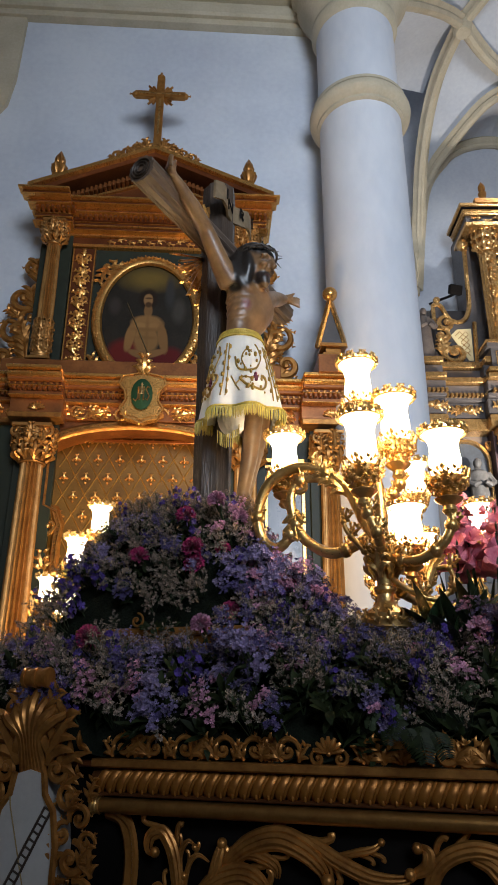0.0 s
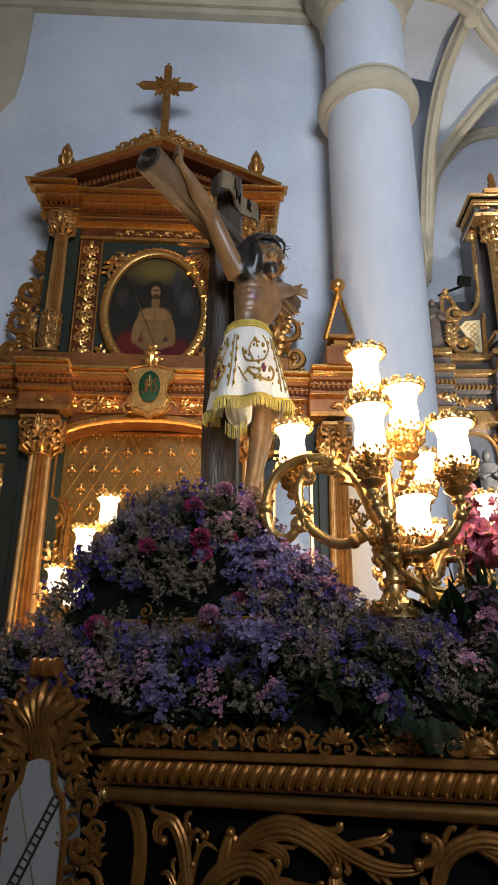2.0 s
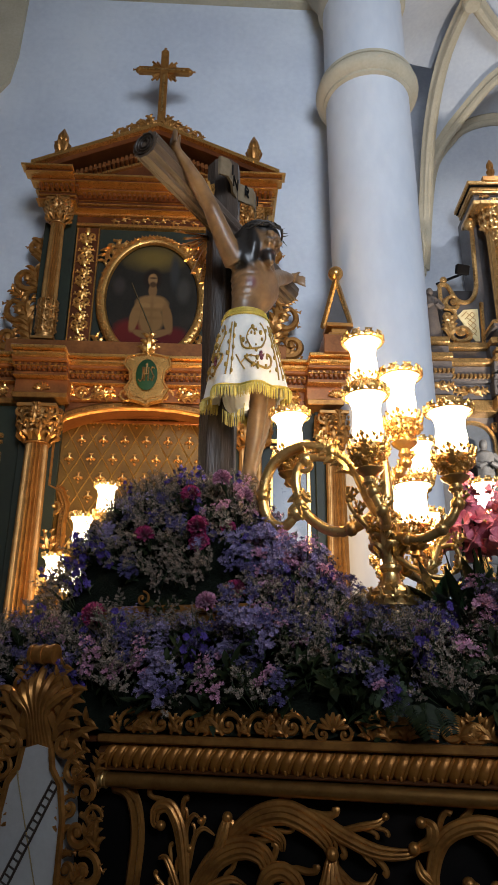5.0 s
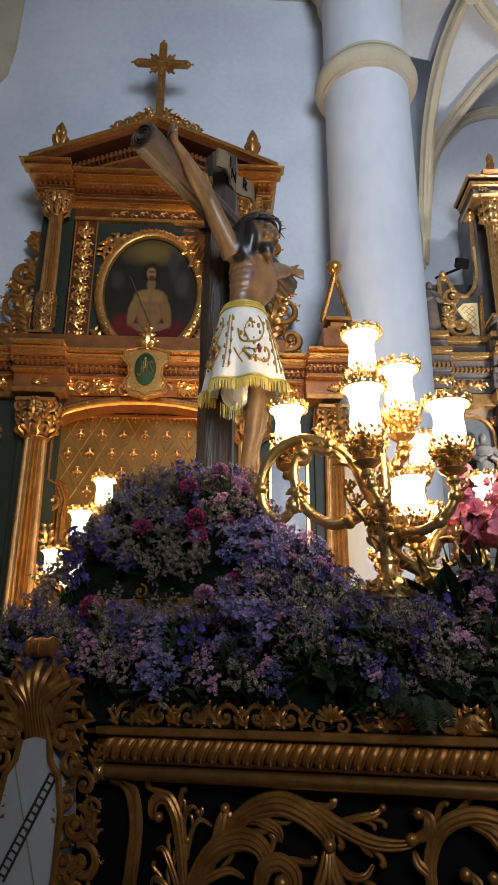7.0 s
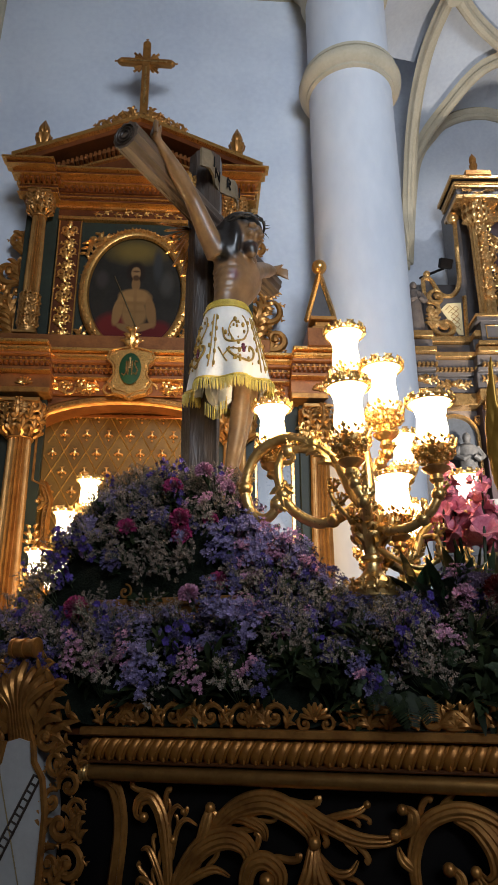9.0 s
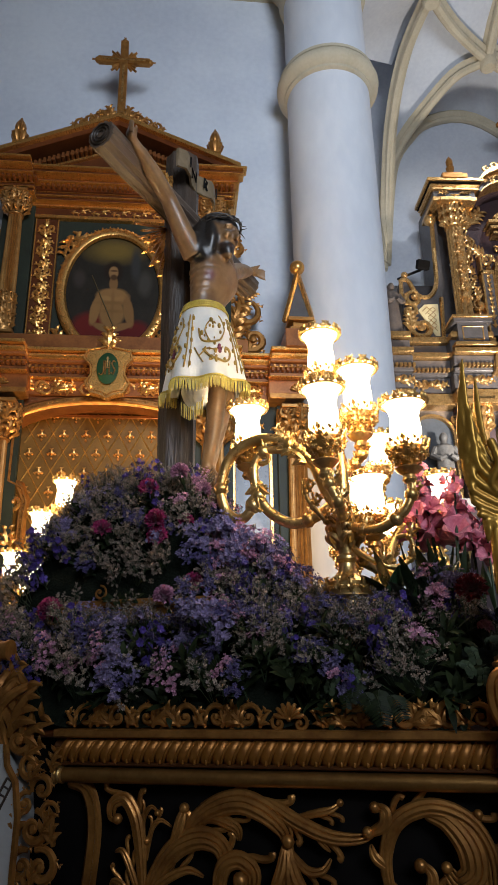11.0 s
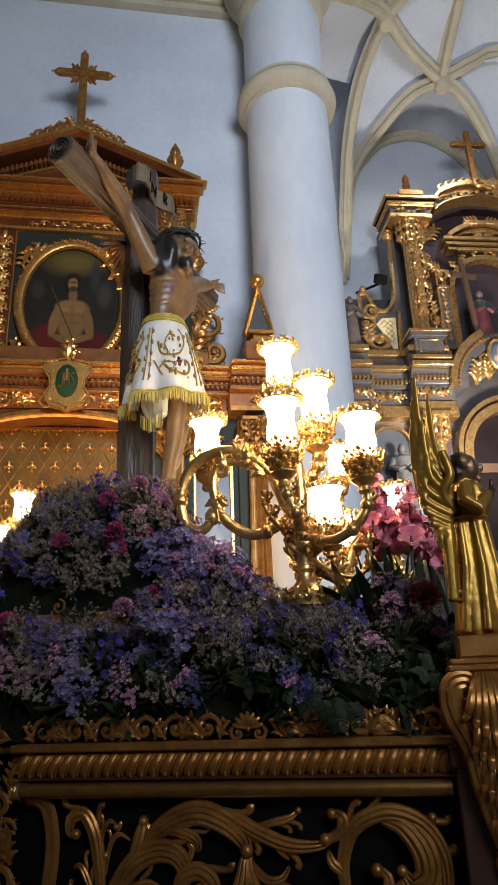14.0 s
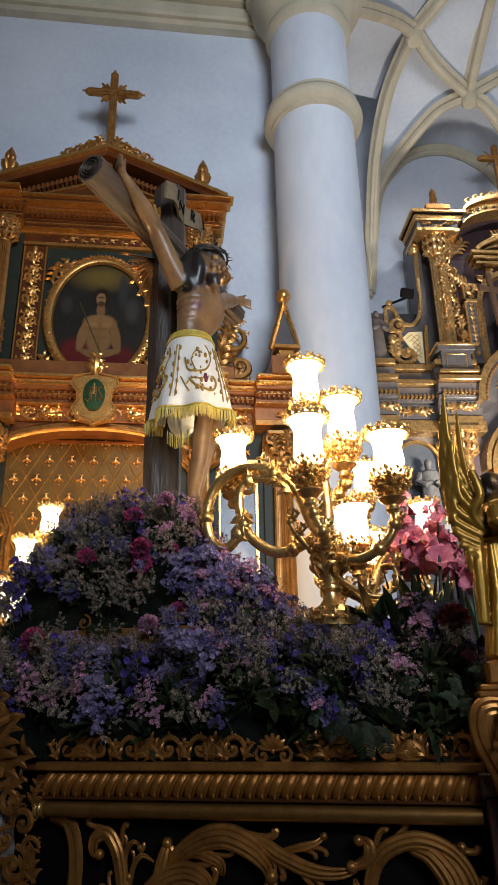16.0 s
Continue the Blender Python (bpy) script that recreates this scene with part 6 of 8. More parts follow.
for i, pts in enumerate(([(0, 0), (0, 1)], [(-.4, 0), (-.4, 1), (.4, 0), (.4, 1)], [(-.3, 0), (-.3, 1), (.25, .85), (.2, .55), (-.3, .5), (.3, 0)], [(0, 0), (0, 1)])):
    y0 = -0.135 + i * 0.09
    g.sweep([(0.118 + 0.02 * math.sin((y0 + 0.2) / 0.05 * 1.3), y0 + a * 0.05, 4.045 + b * 0.06) for a, b in pts], 0.005, 4)
part("letters", g, BLACKWOOD, tb)
# the carved figure: one plain mesh, limbs melted together
SKIN = blob_mat("varnished_carving", (0.23, 0.128, 0.056), [
    ((0.170, -0.03, 3.705), (0.195, 0.19, 0.118), 0, (0.012, 0.010, 0.009), 0.08), ((0.165, -0.03, 3.62), (0.10, 0.18, 0.17), 0, (0.014, 0.011, 0.009), 0.08), ((0.232, -0.158, 3.56), (0.080, 0.050, 0.13), 0, (0.014, 0.011, 0.009), 0.10),
    ((0.330, -0.092, 3.518), (0.068, 0.070, 0.034), 0, (0.020, 0.013, 0.010), 0.12), ((0.36, -0.125, 3.608), (0.03, 0.022, 0.010), 0, (0.05, 0.026, 0.014), 0.3), ((0.37, -0.06, 3.612), (0.03, 0.018, 0.010), 0, (0.05, 0.026, 0.014), 0.3), ((0.37, -0.095, 3.528), (0.03, 0.026, 0.008), 0, (0.07, 0.02, 0.015), 0.3),
    ((0.275, -0.165, 3.37), (0.03, 0.03, 0.035), 10, (0.09, 0.014, 0.010), 0.3)], 0.40, (0.13, 0.068, 0.030), 0.05, 0.0, 0.08, 9.0)
g = Geo()
g.sweep([(0.20, -0.09, 3.16), (0.20, -0.09, 3.26), (0.215, -0.06, 3.36), (0.21, -0.02, 3.45), (0.19, 0.02, 3.53)], [0.088, 0.088, 0.122, 0.150, 0.11], 18, 0.74, (1, 0, 0))
for k in range(5):
    z = 3.29 + k * 0.034
    r = 0.098 + 0.0118 * k
    g.sweep([(0.208 + (0.74 * r - 0.004) * math.cos(radians(a)), -0.08 + 0.012 * k + (r - 0.004) * math.sin(radians(a)), z + 0.02 * math.sin(radians(a + 90))) for a in range(-130, -20, 14)], 0.0085, 6)
for y0 in (-0.11, 0.045):
    g.ball(0.270, y0, 3.462, 0.050, 12, 0.5, 1.2, 0.8)
g.sweep([(0.17, -0.17, 3.53), (0.185, -0.06, 3.57), (0.185, 0.08, 3.585), (0.165, 0.21, 3.60)], [0.06, 0.075, 0.075, 0.055], 12)
g.sweep([(0.18, -0.15, 3.50), (0.16, -0.22, 3.58), (0.135, -0.32, 3.72), (0.125, -0.42, 3.785), (0.115, -0.52, 3.845), (0.105, -0.555, 3.865)], [0.062, 0.051, 0.040, 0.040, 0.027, 0.025], 12)
g.sweep([(0.16, 0.17, 3.58), (0.145, 0.28, 3.66), (0.13, 0.38, 3.735), (0.12, 0.47, 3.785), (0.11, 0.57, 3.845)], [0.060, 0.052, 0.046, 0.042, 0.026], 12)
for s, y0, z0 in ((-1, -0.555, 3.865), (1, 0.585, 3.855)):
    g.ball(0.11, y0 + s * 0.03, z0 + 0.015, 0.034, 10, 0.6, 1.1, 0.9)
    for i in range(4):
        g.sweep([(0.115, y0 + s * 0.05, z0 + 0.02 + 0.012 * (i - 1.5)), (0.145, y0 + s * 0.085, z0 + 0.015 + 0.018 * (i - 1.5)), (0.165, y0 + s * 0.085, z0 + 0.0 + 0.02 * (i - 1.5))], [0.011, 0.010, 0.007], 6)
    g.sweep([(0.12, y0 + s * 0.02, z0 + 0.03), (0.15, y0 + s * 0.045, z0 + 0.055)], [0.012, 0.008], 6)
g.sweep([(0.20, 0.0, 3.55), (0.245, -0.035, 3.61)], [0.055, 0.05], 10)
g.ball(0.292, -0.082, 3.585, 0.066, 16, 1.0, 0.92, 1.28).ball(0.235, -0.04, 3.675, 0.108, 16, 1.05, 1.0, 0.92).ball(0.18, -0.05, 3.60, 0.09, 12)
g.ball(0.325, -0.095, 3.515, 0.034, 10, 1, 1.0, 1.3).ball(0.335, -0.098, 3.488, 0.020, 8, 1, 1, 1.3)
g.sweep([(0.358, -0.092, 3.64), (0.372, -0.093, 3.60), (0.386, -0.096, 3.57), (0.365, -0.096, 3.558)], [0.011, 0.012, 0.017, 0.012], 8)
for e in (-1, 1):
    g.sweep([(0.352 - 0.02 * (e < 0), -0.093 + e * 0.045, 3.628), (0.368, -0.093 + e * 0.022, 3.634)], [0.012, 0.011], 7)
    g.ball(0.345, -0.093 + e * 0.038, 3.578, 0.020, 8)
g.sweep([(0.21, -0.11, 3.67), (0.205, -0.145, 3.58), (0.235, -0.165, 3.50), (0.25, -0.16, 3.45)], [0.05, 0.045, 0.03, 0.014], 9)
g.sweep([(0.265, -0.125, 3.66), (0.272, -0.150, 3.57), (0.262, -0.152, 3.48)], [0.034, 0.030, 0.016], 9)
g.sweep([(0.17, -0.10, 3.66), (0.15, -0.15, 3.56), (0.17, -0.18, 3.47)], [0.05, 0.04, 0.016], 9)
g.sweep([(0.23, 0.05, 3.65), (0.21, 0.07, 3.57), (0.22, 0.06, 3.5)], [0.045, 0.035, 0.018], 9)
g.sweep([(0.20, -0.14, 3.12), (0.26, -0.14, 2.93), (0.285, -0.12, 2.79), (0.245, -0.085, 2.63), (0.205, -0.075, 2.46)], [0.082, 0.058, 0.043, 0.038, 0.026], 14)
g.sweep([(0.20, -0.02, 3.12), (0.27, -0.02, 2.93), (0.29, -0.05, 2.80), (0.235, -0.035, 2.63), (0.20, -0.045, 2.46)], [0.082, 0.058, 0.043, 0.038, 0.026], 14)
g.sweep([(0.20, -0.07, 2.46), (0.235, -0.07, 2.41), (0.28, -0.07, 2.34)], [0.036, 0.034, 0.02], 10)
fig = part("crucified_figure", g, SKIN)
fig.matrix_world = CRO
tagged(fig, "dark varnished wooden crucified figure hanging on the large cross", "statue")
rm = fig.modifiers.new("melt", "REMESH")
rm.mode, rm.voxel_size, rm.use_smooth_shade = "VOXEL", 0.009, True
sm = fig.modifiers.new("smooth", "SMOOTH")
sm.iterations, sm.factor = 4, 0.5
# crown of thorns
g = Geo()
for k in range(3):
    g.sweep([(0.245 + 0.115 * math.cos(a * 0.3491 + k), -0.045 + 0.108 * math.sin(a * 0.3491 + k), 3.680 + 0.012 * math.sin(a * 1.7 + k * 2) + 0.02 * math.cos(a * 0.3491 + k)) for a in range(18)], 0.0055, 6, closed=True)
for k in range(22):
    a = k * 0.2856 + 0.1
    p = Vector((0.245 + 0.118 * math.cos(a), -0.045 + 0.11 * math.sin(a), 3.680))
    g.sweep([p, p + Vector((0.03 * math.cos(a + 0.6), 0.03 * math.sin(a + 0.6), 0.02 * math.sin(k * 2.1)))], [0.0035, 0.001], 5)
cw = part("crown_of_thorns", g, mat("thorn_wood", (0.04, 0.03, 0.022), None, 0.5))
cw.matrix_world = CRO
tagged(cw, "thin dark twisted crown of thorns on the figure's head", "crown")

# embroidered skirt
sk = thing("embroidered_skirt", CRO @ pose(0.205, -0.105, -0.035) @ Matrix.Diagonal((0.93, 0.93, 1, 1)), "white satin skirt embroidered in gold with a yellow fringe", "cloth")
SATIN = mat("white_satin", (0.72, 0.71, 0.68), (0.62, 0.61, 0.58), 0.38, scale=7, fine=60, bump=0.06, sheen=0.3)
FRINGE = mat("yellow_fringe", (0.55, 0.42, 0.07), (0.38, 0.27, 0.04), 0.5, 0.1, scale=30, fine=120, bump=0.2)
THREAD = mat("gold_thread", (0.42, 0.27, 0.06), (0.26, 0.15, 0.03), 0.4, 0.35, scale=40, fine=150, bump=0.3)


def skirt_r(a, z):
    """The skirt's radius round its axis at an angle and a height."""
    f = max(0.0, (3.245 - z) / 0.42)
    r = 0.098 + 0.088 * min(1.15, f) ** 0.62
    fold = 0.006 + 0.016 * f
    return r + fold * math.sin(a * 7 + 0.6) * f + 0.008 * f * math.sin(a * 3 + 1.2) + 0.02 * f * math.cos(a + 0.6)


def skirt_p(a, z, out=0.0):
    r = skirt_r(a, z) + out
    return Vector((r * math.cos(a), r * math.sin(a), z))


def hem(a):
    return 2.83 + 0.02 * math.sin(2 * a + 2.2) + 0.012 * math.sin(3 * a)


N = 96
vs, fs = [], []
for lay in (0.0, -0.006):
    for j in range(19):
        for i in range(N):
            a = 2 * math.pi * i / N
            z = 3.25 + (hem(a) - 3.25) * j / 18
            vs.append(skirt_p(a, z, lay))
for lay in (0, 1):
    o = lay * 19 * N
    for j in range(18):
        for i in range(N):
            q = (o + j * N + i, o + j * N + (i + 1) % N, o + (j + 1) * N + (i + 1) % N, o + (j + 1) * N + i)
            fs.append(q if lay else q[::-1])
fs += [(18 * N + i, 18 * N + (i + 1) % N, 37 * N + (i + 1) % N, 37 * N + i) for i in range(N)]
part("fabric", Geo().add(vs, fs), SATIN, sk)
g = Geo()
for i in range(300):
    a = 2 * math.pi * i / 300
    h = hem(a)
    p, q = skirt_p(a, h + 0.006, 0.004), skirt_p(a, h, 0.007 + 0.004 * math.sin(i * 2.3))
    g.sweep([p, q, q - Vector((0.002 * math.sin(i), 0.002 * math.cos(i * 1.7), 0.045 + 0.006 * math.sin(i * 1.9)))], [0.0026, 0.003, 0.0018], 4)
tagged(part("fringe", g, FRINGE, sk), "yellow thread fringe", "", "", "stuff")
g = Geo()
for z, r in ((3.252, 0.008), (3.238, 0.006), (3.222, 0.006)):
    g.sweep([skirt_p(2 * math.pi * i / 60, z, 0.004) for i in range(60)], r, 6, closed=True)
for i in range(70):
    a = 2 * math.pi * i / 70
    g.sweep([skirt_p(a, 3.252, 0.006), skirt_p(a, 3.215, 0.006)], 0.004, 4)
part("waistband", g, FRINGE, sk, "yellow corded waistband")
g = Geo()
g.sweep([skirt_p(2 * math.pi * i / 96, hem(2 * math.pi * i / 96) + 0.012, 0.004) for i in range(96)], 0.005, 5, closed=True)
part("hem_cord", g, FRINGE, sk)


def stitch(pts, r=0.0035, n=5):
    return [skirt_p(p.x, p.y, 0.0035) for p in bez([(a, z, 0) for a, z in pts], n)], r


for k, a0 in enumerate((-2.15, -0.75, 0.6, 2.2)):
    g = Geo()
    for pts, r in (
            ([(a0 - 0.30, 2.98), (a0 - 0.1, 2.935), (a0 + 0.2, 2.925), (a0 + 0.45, 2.95), (a0 + 0.5, 2.99), (a0 + 0.38, 3.005), (a0 + 0.35, 2.98)], 0.006),
            ([(a0 - 0.45, 3.09), (a0 - 0.35, 3.03), (a0 - 0.1, 3.015), (a0 + 0.15, 3.03), (a0 + 0.3, 3.06)], 0.005),
            ([(a0 - 0.1, 3.015), (a0 - 0.25, 3.08), (a0 - 0.1, 3.13), (a0 + 0.1, 3.12)], 0.0035),
            ([(a0 - 0.4, 2.95), (a0 - 0.2, 2.98), (a0 + 0.0, 2.975), (a0 + 0.25, 3.0)], 0.0035),
            ([(a0 + 0.3, 3.06), (a0 + 0.42, 3.1), (a0 + 0.36, 3.15), (a0 + 0.25, 3.17)], 0.0035),
            ([(a0 - 0.55, 2.99), (a0 - 0.42, 2.95), (a0 - 0.3, 2.915)], 0.0035), ([(a0 + 0.62, 3.17), (a0 + 0.66, 3.0), (a0 + 0.64, 2.89)], 0.004), ([(a0 + 0.72, 3.17), (a0 + 0.76, 3.0), (a0 + 0.74, 2.89)], 0.003)):
        ps, rr = stitch(pts, r)
        g.sweep(ps, rr, 5, 1, (0, 0, 1))
    for j in range(26):
        aa, zz = a0 + 0.45 * math.sin(j * 2.4) * (0.5 + 0.5 * math.cos(j)), 3.03 + 0.11 * math.sin(j * 1.7 + k)
        p = skirt_p(aa, zz, 0.004)
        g.ball(p.x, p.y, p.z, 0.0065 + 0.003 * math.sin(j * 3), 6, 1, 1, 1.4)
    for j in range(9):
        aa, zz = a0 + 0.69 + 0.07 * (-1) ** j, 3.15 - j * 0.03
        p = skirt_p(aa, zz, 0.004)
        g.ball(p.x, p.y, p.z, 0.008, 6, 1, 1, 1.5)
    part("embroidery", g, THREAD, sk, "raised gold embroidery")
    g = Geo()
    for da, dz in ((0.1, 2.985), (0.16, 2.985), (0.13, 3.0), (0.13, 2.97)):
        p = skirt_p(a0 + da, dz, 0.005)
        g.ball(p.x, p.y, p.z, 0.009, 7)
    part("embroidered_flower", g, mat("wine_thread", (0.16, 0.03, 0.06), None, 0.5), sk)
g = Geo()
for k in range(3):
    g.sweep(bez([(0.04 - k * 0.04, -0.10 + k * 0.01, 2.86), (0.05 - k * 0.04, -0.11 + k * 0.02, 2.81), (0.04 - k * 0.02, -0.09 + k * 0.02, 2.77), (0.05 - k * 0.02, -0.08, 2.745)], 5), [0.03, 0.035, 0.038, 0.042, 0.042, 0.042, 0.042, 0.04, 0.04, 0.04, 0.036, 0.034, 0.032, 0.03, 0.028, 0.022], 12, 0.5)
part("loincloth_end", g, SATIN, sk, "white cloth end hanging below the hem")
g = Geo()
for i in range(24):
    p = Vector((-0.05 + 0.12 * i / 23, -0.115 + 0.01 * math.sin(i), 2.765 - 0.03 * math.sin(i * 0.14)))
    g.sweep([p, p - Vector((0, 0, 0.06))], [0.003, 0.002], 4)
tagged(part("loincloth_fringe", g, FRINGE, sk), "", "", "", "stuff")

# ---------------- candelabra with glass shades ----------------
GLOW = mat("lit_frosted_glass", (0.9, 0.85, 0.75), (0.85, 0.8, 0.7), 0.4, emit=17.0, ecol=(1.0, 0.78, 0.48), bump=0)
BASE_U, BASE_V, BASE_Z = 0.985, 0.40, 1.85
cnd = thing("candelabrum", FLO @ pose(BASE_U, BASE_V, BASE_Z), "ornate polished brass candelabrum with lit frosted tulip shades", "candelabrum", "candelabra on the float")
part("foot", Geo().lathe([(0.045, -0.30), (0.045, -0.01), (0.085, -0.008), (0.085, 0.0), (0.088, 0.012), (0.08, 0.02), (0.082, 0.035), (0.06, 0.05), (0.04, 0.062), (0.028, 0.08), (0.026, 0.1), (0.036, 0.112), (0.036, 0.122), (0.026, 0.13), (0.028, 0.16), (0.04, 0.2), (0.042, 0.23), (0.03, 0.27), (0.022, 0.32), (0.026, 0.36), (0.018, 0.42), (0.012, 0.5)], 0, 0, 28), BRASS, cnd)
g = Geo()
for i in range(14):
    a = 2 * math.pi * i / 14
    g.join(Geo().leaf(0, 0, 90, 0.05, 0, 2, 0.22, 0, 0.5), Matrix.Translation((0.084 * math.cos(a), 0.084 * math.sin(a), 0.0)) @ Matrix.Rotation(a + math.pi / 2, 4, "Z"))
    if i % 2 == 0:
        g.join(Geo().leaf(0, 0, 90, 0.11, 0, 3, 0.18, 0, 0.4), Matrix.Translation((0.037 * math.cos(a), 0.037 * math.sin(a), 0.15)) @ Matrix.Rotation(a + math.pi / 2, 4, "Z"))
        g.join(Geo().scroll(0.0, 0.0, 0.022, 90, 1.2, 1, 0, 0.25, 1), Matrix.Translation((0.045 * math.cos(a), 0.045 * math.sin(a), 0.24)) @ Matrix.Rotation(a, 4, "Z"))
part("stem_leaves", g, BRASS, cnd)

shade_g = Geo().lathe([(0.028, 0.0), (0.036, 0.006), (0.043, 0.03), (0.047, 0.055), (0.047, 0.08), (0.044, 0.105), (0.043, 0.12), (0.047, 0.142), (0.056, 0.163), (0.067, 0.178), (0.065, 0.179), (0.054, 0.163), (0.045, 0.142), (0.041, 0.12), (0.042, 0.105), (0.045, 0.08), (0.045, 0.055), (0.041, 0.03), (0.034, 0.008), (0.0, 0.006)], 0, 0, 32, 8, 0.05, cap=False)
shade_me = mesh_of("shade", shade_g, GLOW)
crown_g = Geo()
for i in range(20):
    a = 2 * math.pi * i / 20
    m = Matrix.Translation((0.063 * math.cos(a), 0.063 * math.sin(a), 0.168)) @ Matrix.Rotation(a + math.pi / 2, 4, "Z")
    crown_g.join(Geo().scroll(0, 0.012, 0.012, 90, 1.1, 1 if i % 2 else -1, 0, 0.3, 0, 5), m)
    crown_g.join(Geo().leaf(0, 0.0, 80 + 20 * (i % 2), 0.028, 0, 2, 0.25, 0.3), m)
crown_g.sweep([(0.061 * math.cos(a * 0.262), 0.061 * math.sin(a * 0.262), 0.168) for a in range(24)], 0.004, 5, closed=True)
crown_me = mesh_of("crown", crown_g, BRASS)
cup_g = Geo().lathe([(0.012, -0.10), (0.018, -0.09), (0.014, -0.075), (0.03, -0.062), (0.034, -0.055), (0.02, -0.047), (0.022, -0.04), (0.034, -0.03), (0.040, -0.012), (0.042, 0.006), (0.038, 0.012), (0.02, 0.0)], 0, 0, 22)
rng_cup = random.Random(12)
for row, (q, zz, n) in enumerate(((0.024, -0.044, 9), (0.031, -0.036, 12), (0.037, -0.026, 14), (0.041, -0.015, 15), (0.044, -0.003, 16), (0.045, 0.009, 16), (0.045, 0.020, 16))):
    for i in range(n):
        a = 2 * math.pi * (i + 0.5 * (row % 2) + rng_cup.uniform(-0.3, 0.3)) / n
        d = q + rng_cup.uniform(-0.003, 0.004)
        m = Matrix.Translation((d * math.cos(a), d * math.sin(a), zz + rng_cup.uniform(-0.004, 0.004))) @ Matrix.Rotation(a + math.pi / 2, 4, "Z")
        cup_g.join(Geo().leaf(0, 0, 90 + rng_cup.uniform(-40, 40), rng_cup.uniform(0.012, 0.02), 0, 1, 0.4, 0.4, 0.8, 4), m)
cup_me = mesh_of("cup", cup_g, BRASS)


def lamp(u, v, z0, h):
    """One light: cup, frosted shade and pierced crown, at float coordinates."""
    s = h / 0.19
    sh = new("shade", shade_me)
    sh.parent = cnd
    sh.matrix_basis = Matrix.Translation((u - BASE_U, v - BASE_V, z0 - BASE_Z)) @ Matrix.Diagonal((1.08, 1.08, s, 1))
    for nm, me in (("crown", crown_me), ("cup", cup_me)):
        ob = new(nm, me)
        ob.parent = sh
        ob.scale = (1.12, 1.12, 1.0) if nm == "crown" else (1.25, 1.25, 1.15)


def arm(pts, r=0.0165):
    pts = bez([(u - BASE_U, v - BASE_V, z - BASE_Z) for u, v, z in pts], 7)
    n = len(pts)
    a = part("arm", Geo().sweep(pts, [r * (1.15 - 0.35 * i / n) for i in range(n)], 10), BRASS, cnd)
    g = Geo()
    for f in (0.3, 0.55, 0.8):
        p = pts[int(f * (n - 1))]
        for k in range(3):
            g.join(Geo().leaf(0, 0, 60 + 40 * k, 0.05, 0, 2, 0.22, 0.5), Matrix.Translation(p) @ Matrix.Rotation(k * 1.3, 4, "Z"))
        g.ball(p.x, p.y, p.z, r * 1.45, 8)
    part("arm_leaves", g, BRASS, a)


lamp(0.918, 0.50, 2.665, 0.20)
lamp(0.952, 0.27, 2.335, 0.21)
lamp(1.052, 0.45, 2.475, 0.205)
lamp(0.620, 0.52, 2.415, 0.185)
lamp(1.214, 0.30, 2.285, 0.18)
lamp(1.050, 0.70, 2.155, 0.185)
V = 0.45
arm([(0.985, 0.42, 2.12), (0.93, V, 2.20), (0.905, V, 2.26), (0.868, V, 2.336), (0.778, V, 2.408), (0.672, V, 2.430), (0.574, V, 2.373), (0.535, V, 2.268), (0.552, V, 2.173), (0.605, V, 2.134), (0.647, V, 2.167), (0.663, V + 0.01, 2.227), (0.650, V + 0.03, 2.29), (0.625, 0.51, 2.315)], 0.0205)
arm([(0.985, 0.42, 2.20), (0.965, V, 2.195), (0.908, V, 2.14), (0.808, V, 2.106), (0.719, V, 2.152), (0.673, V, 2.227), (0.660, V, 2.322), (0.690, V, 2.375), (0.74, V, 2.385), (0.80, V, 2.37)], 0.019)
arm([(0.985, 0.40, 2.10), (1.02, 0.36, 2.06), (1.10, 0.32, 2.04), (1.18, 0.30, 2.08), (1.215, 0.30, 2.14), (1.214, 0.30, 2.19)])
arm([(0.985, 0.38, 2.12), (0.99, 0.31, 2.09), (0.99, 0.265, 2.12), (0.965, 0.262, 2.18), (0.952, 0.268, 2.24)])
arm([(0.985, 0.42, 2.2), (0.99, 0.45, 2.27), (1.02, 0.46, 2.30), (1.05, 0.455, 2.33), (1.052, 0.45, 2.38)])
arm([(0.985, 0.42, 2.25), (0.975, 0.45, 2.35), (0.93, 0.48, 2.44), (0.918, 0.50, 2.50), (0.918, 0.50, 2.57)])
arm([(0.985, 0.42, 2.05), (1.02, 0.50, 1.98), (1.06, 0.60, 1.96), (1.075, 0.68, 2.0), (1.05, 0.70, 2.06)])
arm([(0.985, 0.40, 2.02), (1.06, 0.38, 1.96), (1.14, 0.40, 1.93), (1.20, 0.42, 1.97), (1.19, 0.42, 2.03), (1.15, 0.42, 2.03)], 0.009)
arm([(0.985, 0.40, 2.02), (0.92, 0.36, 2.10), (0.87, 0.36, 2.17), (0.86, 0.36, 2.24)], 0.009)
g = Geo()
g.leaf(0.79 - BASE_U, 0.55, 120, 0.09, V - BASE_V, 3, 0.2, 0.4).leaf(0.83 - BASE_U, 0.51, 140, 0.12, V - BASE_V, 3, 0.2, 0.4).leaf(0.87 - BASE_U, 0.46, 130, 0.12, V - BASE_V, 3, 0.2, 0.4).scroll(0.70 - BASE_U, 0.51, 0.035, 90, 1.2, 1, V - BASE_V, 0.25, 3).leaf(0.68 - BASE_U, 0.42, 260, 0.12, V - BASE_V, 3, 0.22)
part("dragon_leaf", g, BRASS, cnd, "brass leaves on the ring arm")
copy_thing(cnd, FLO @ pose(-0.93, 1.72, 1.73, 0, 0, 205))
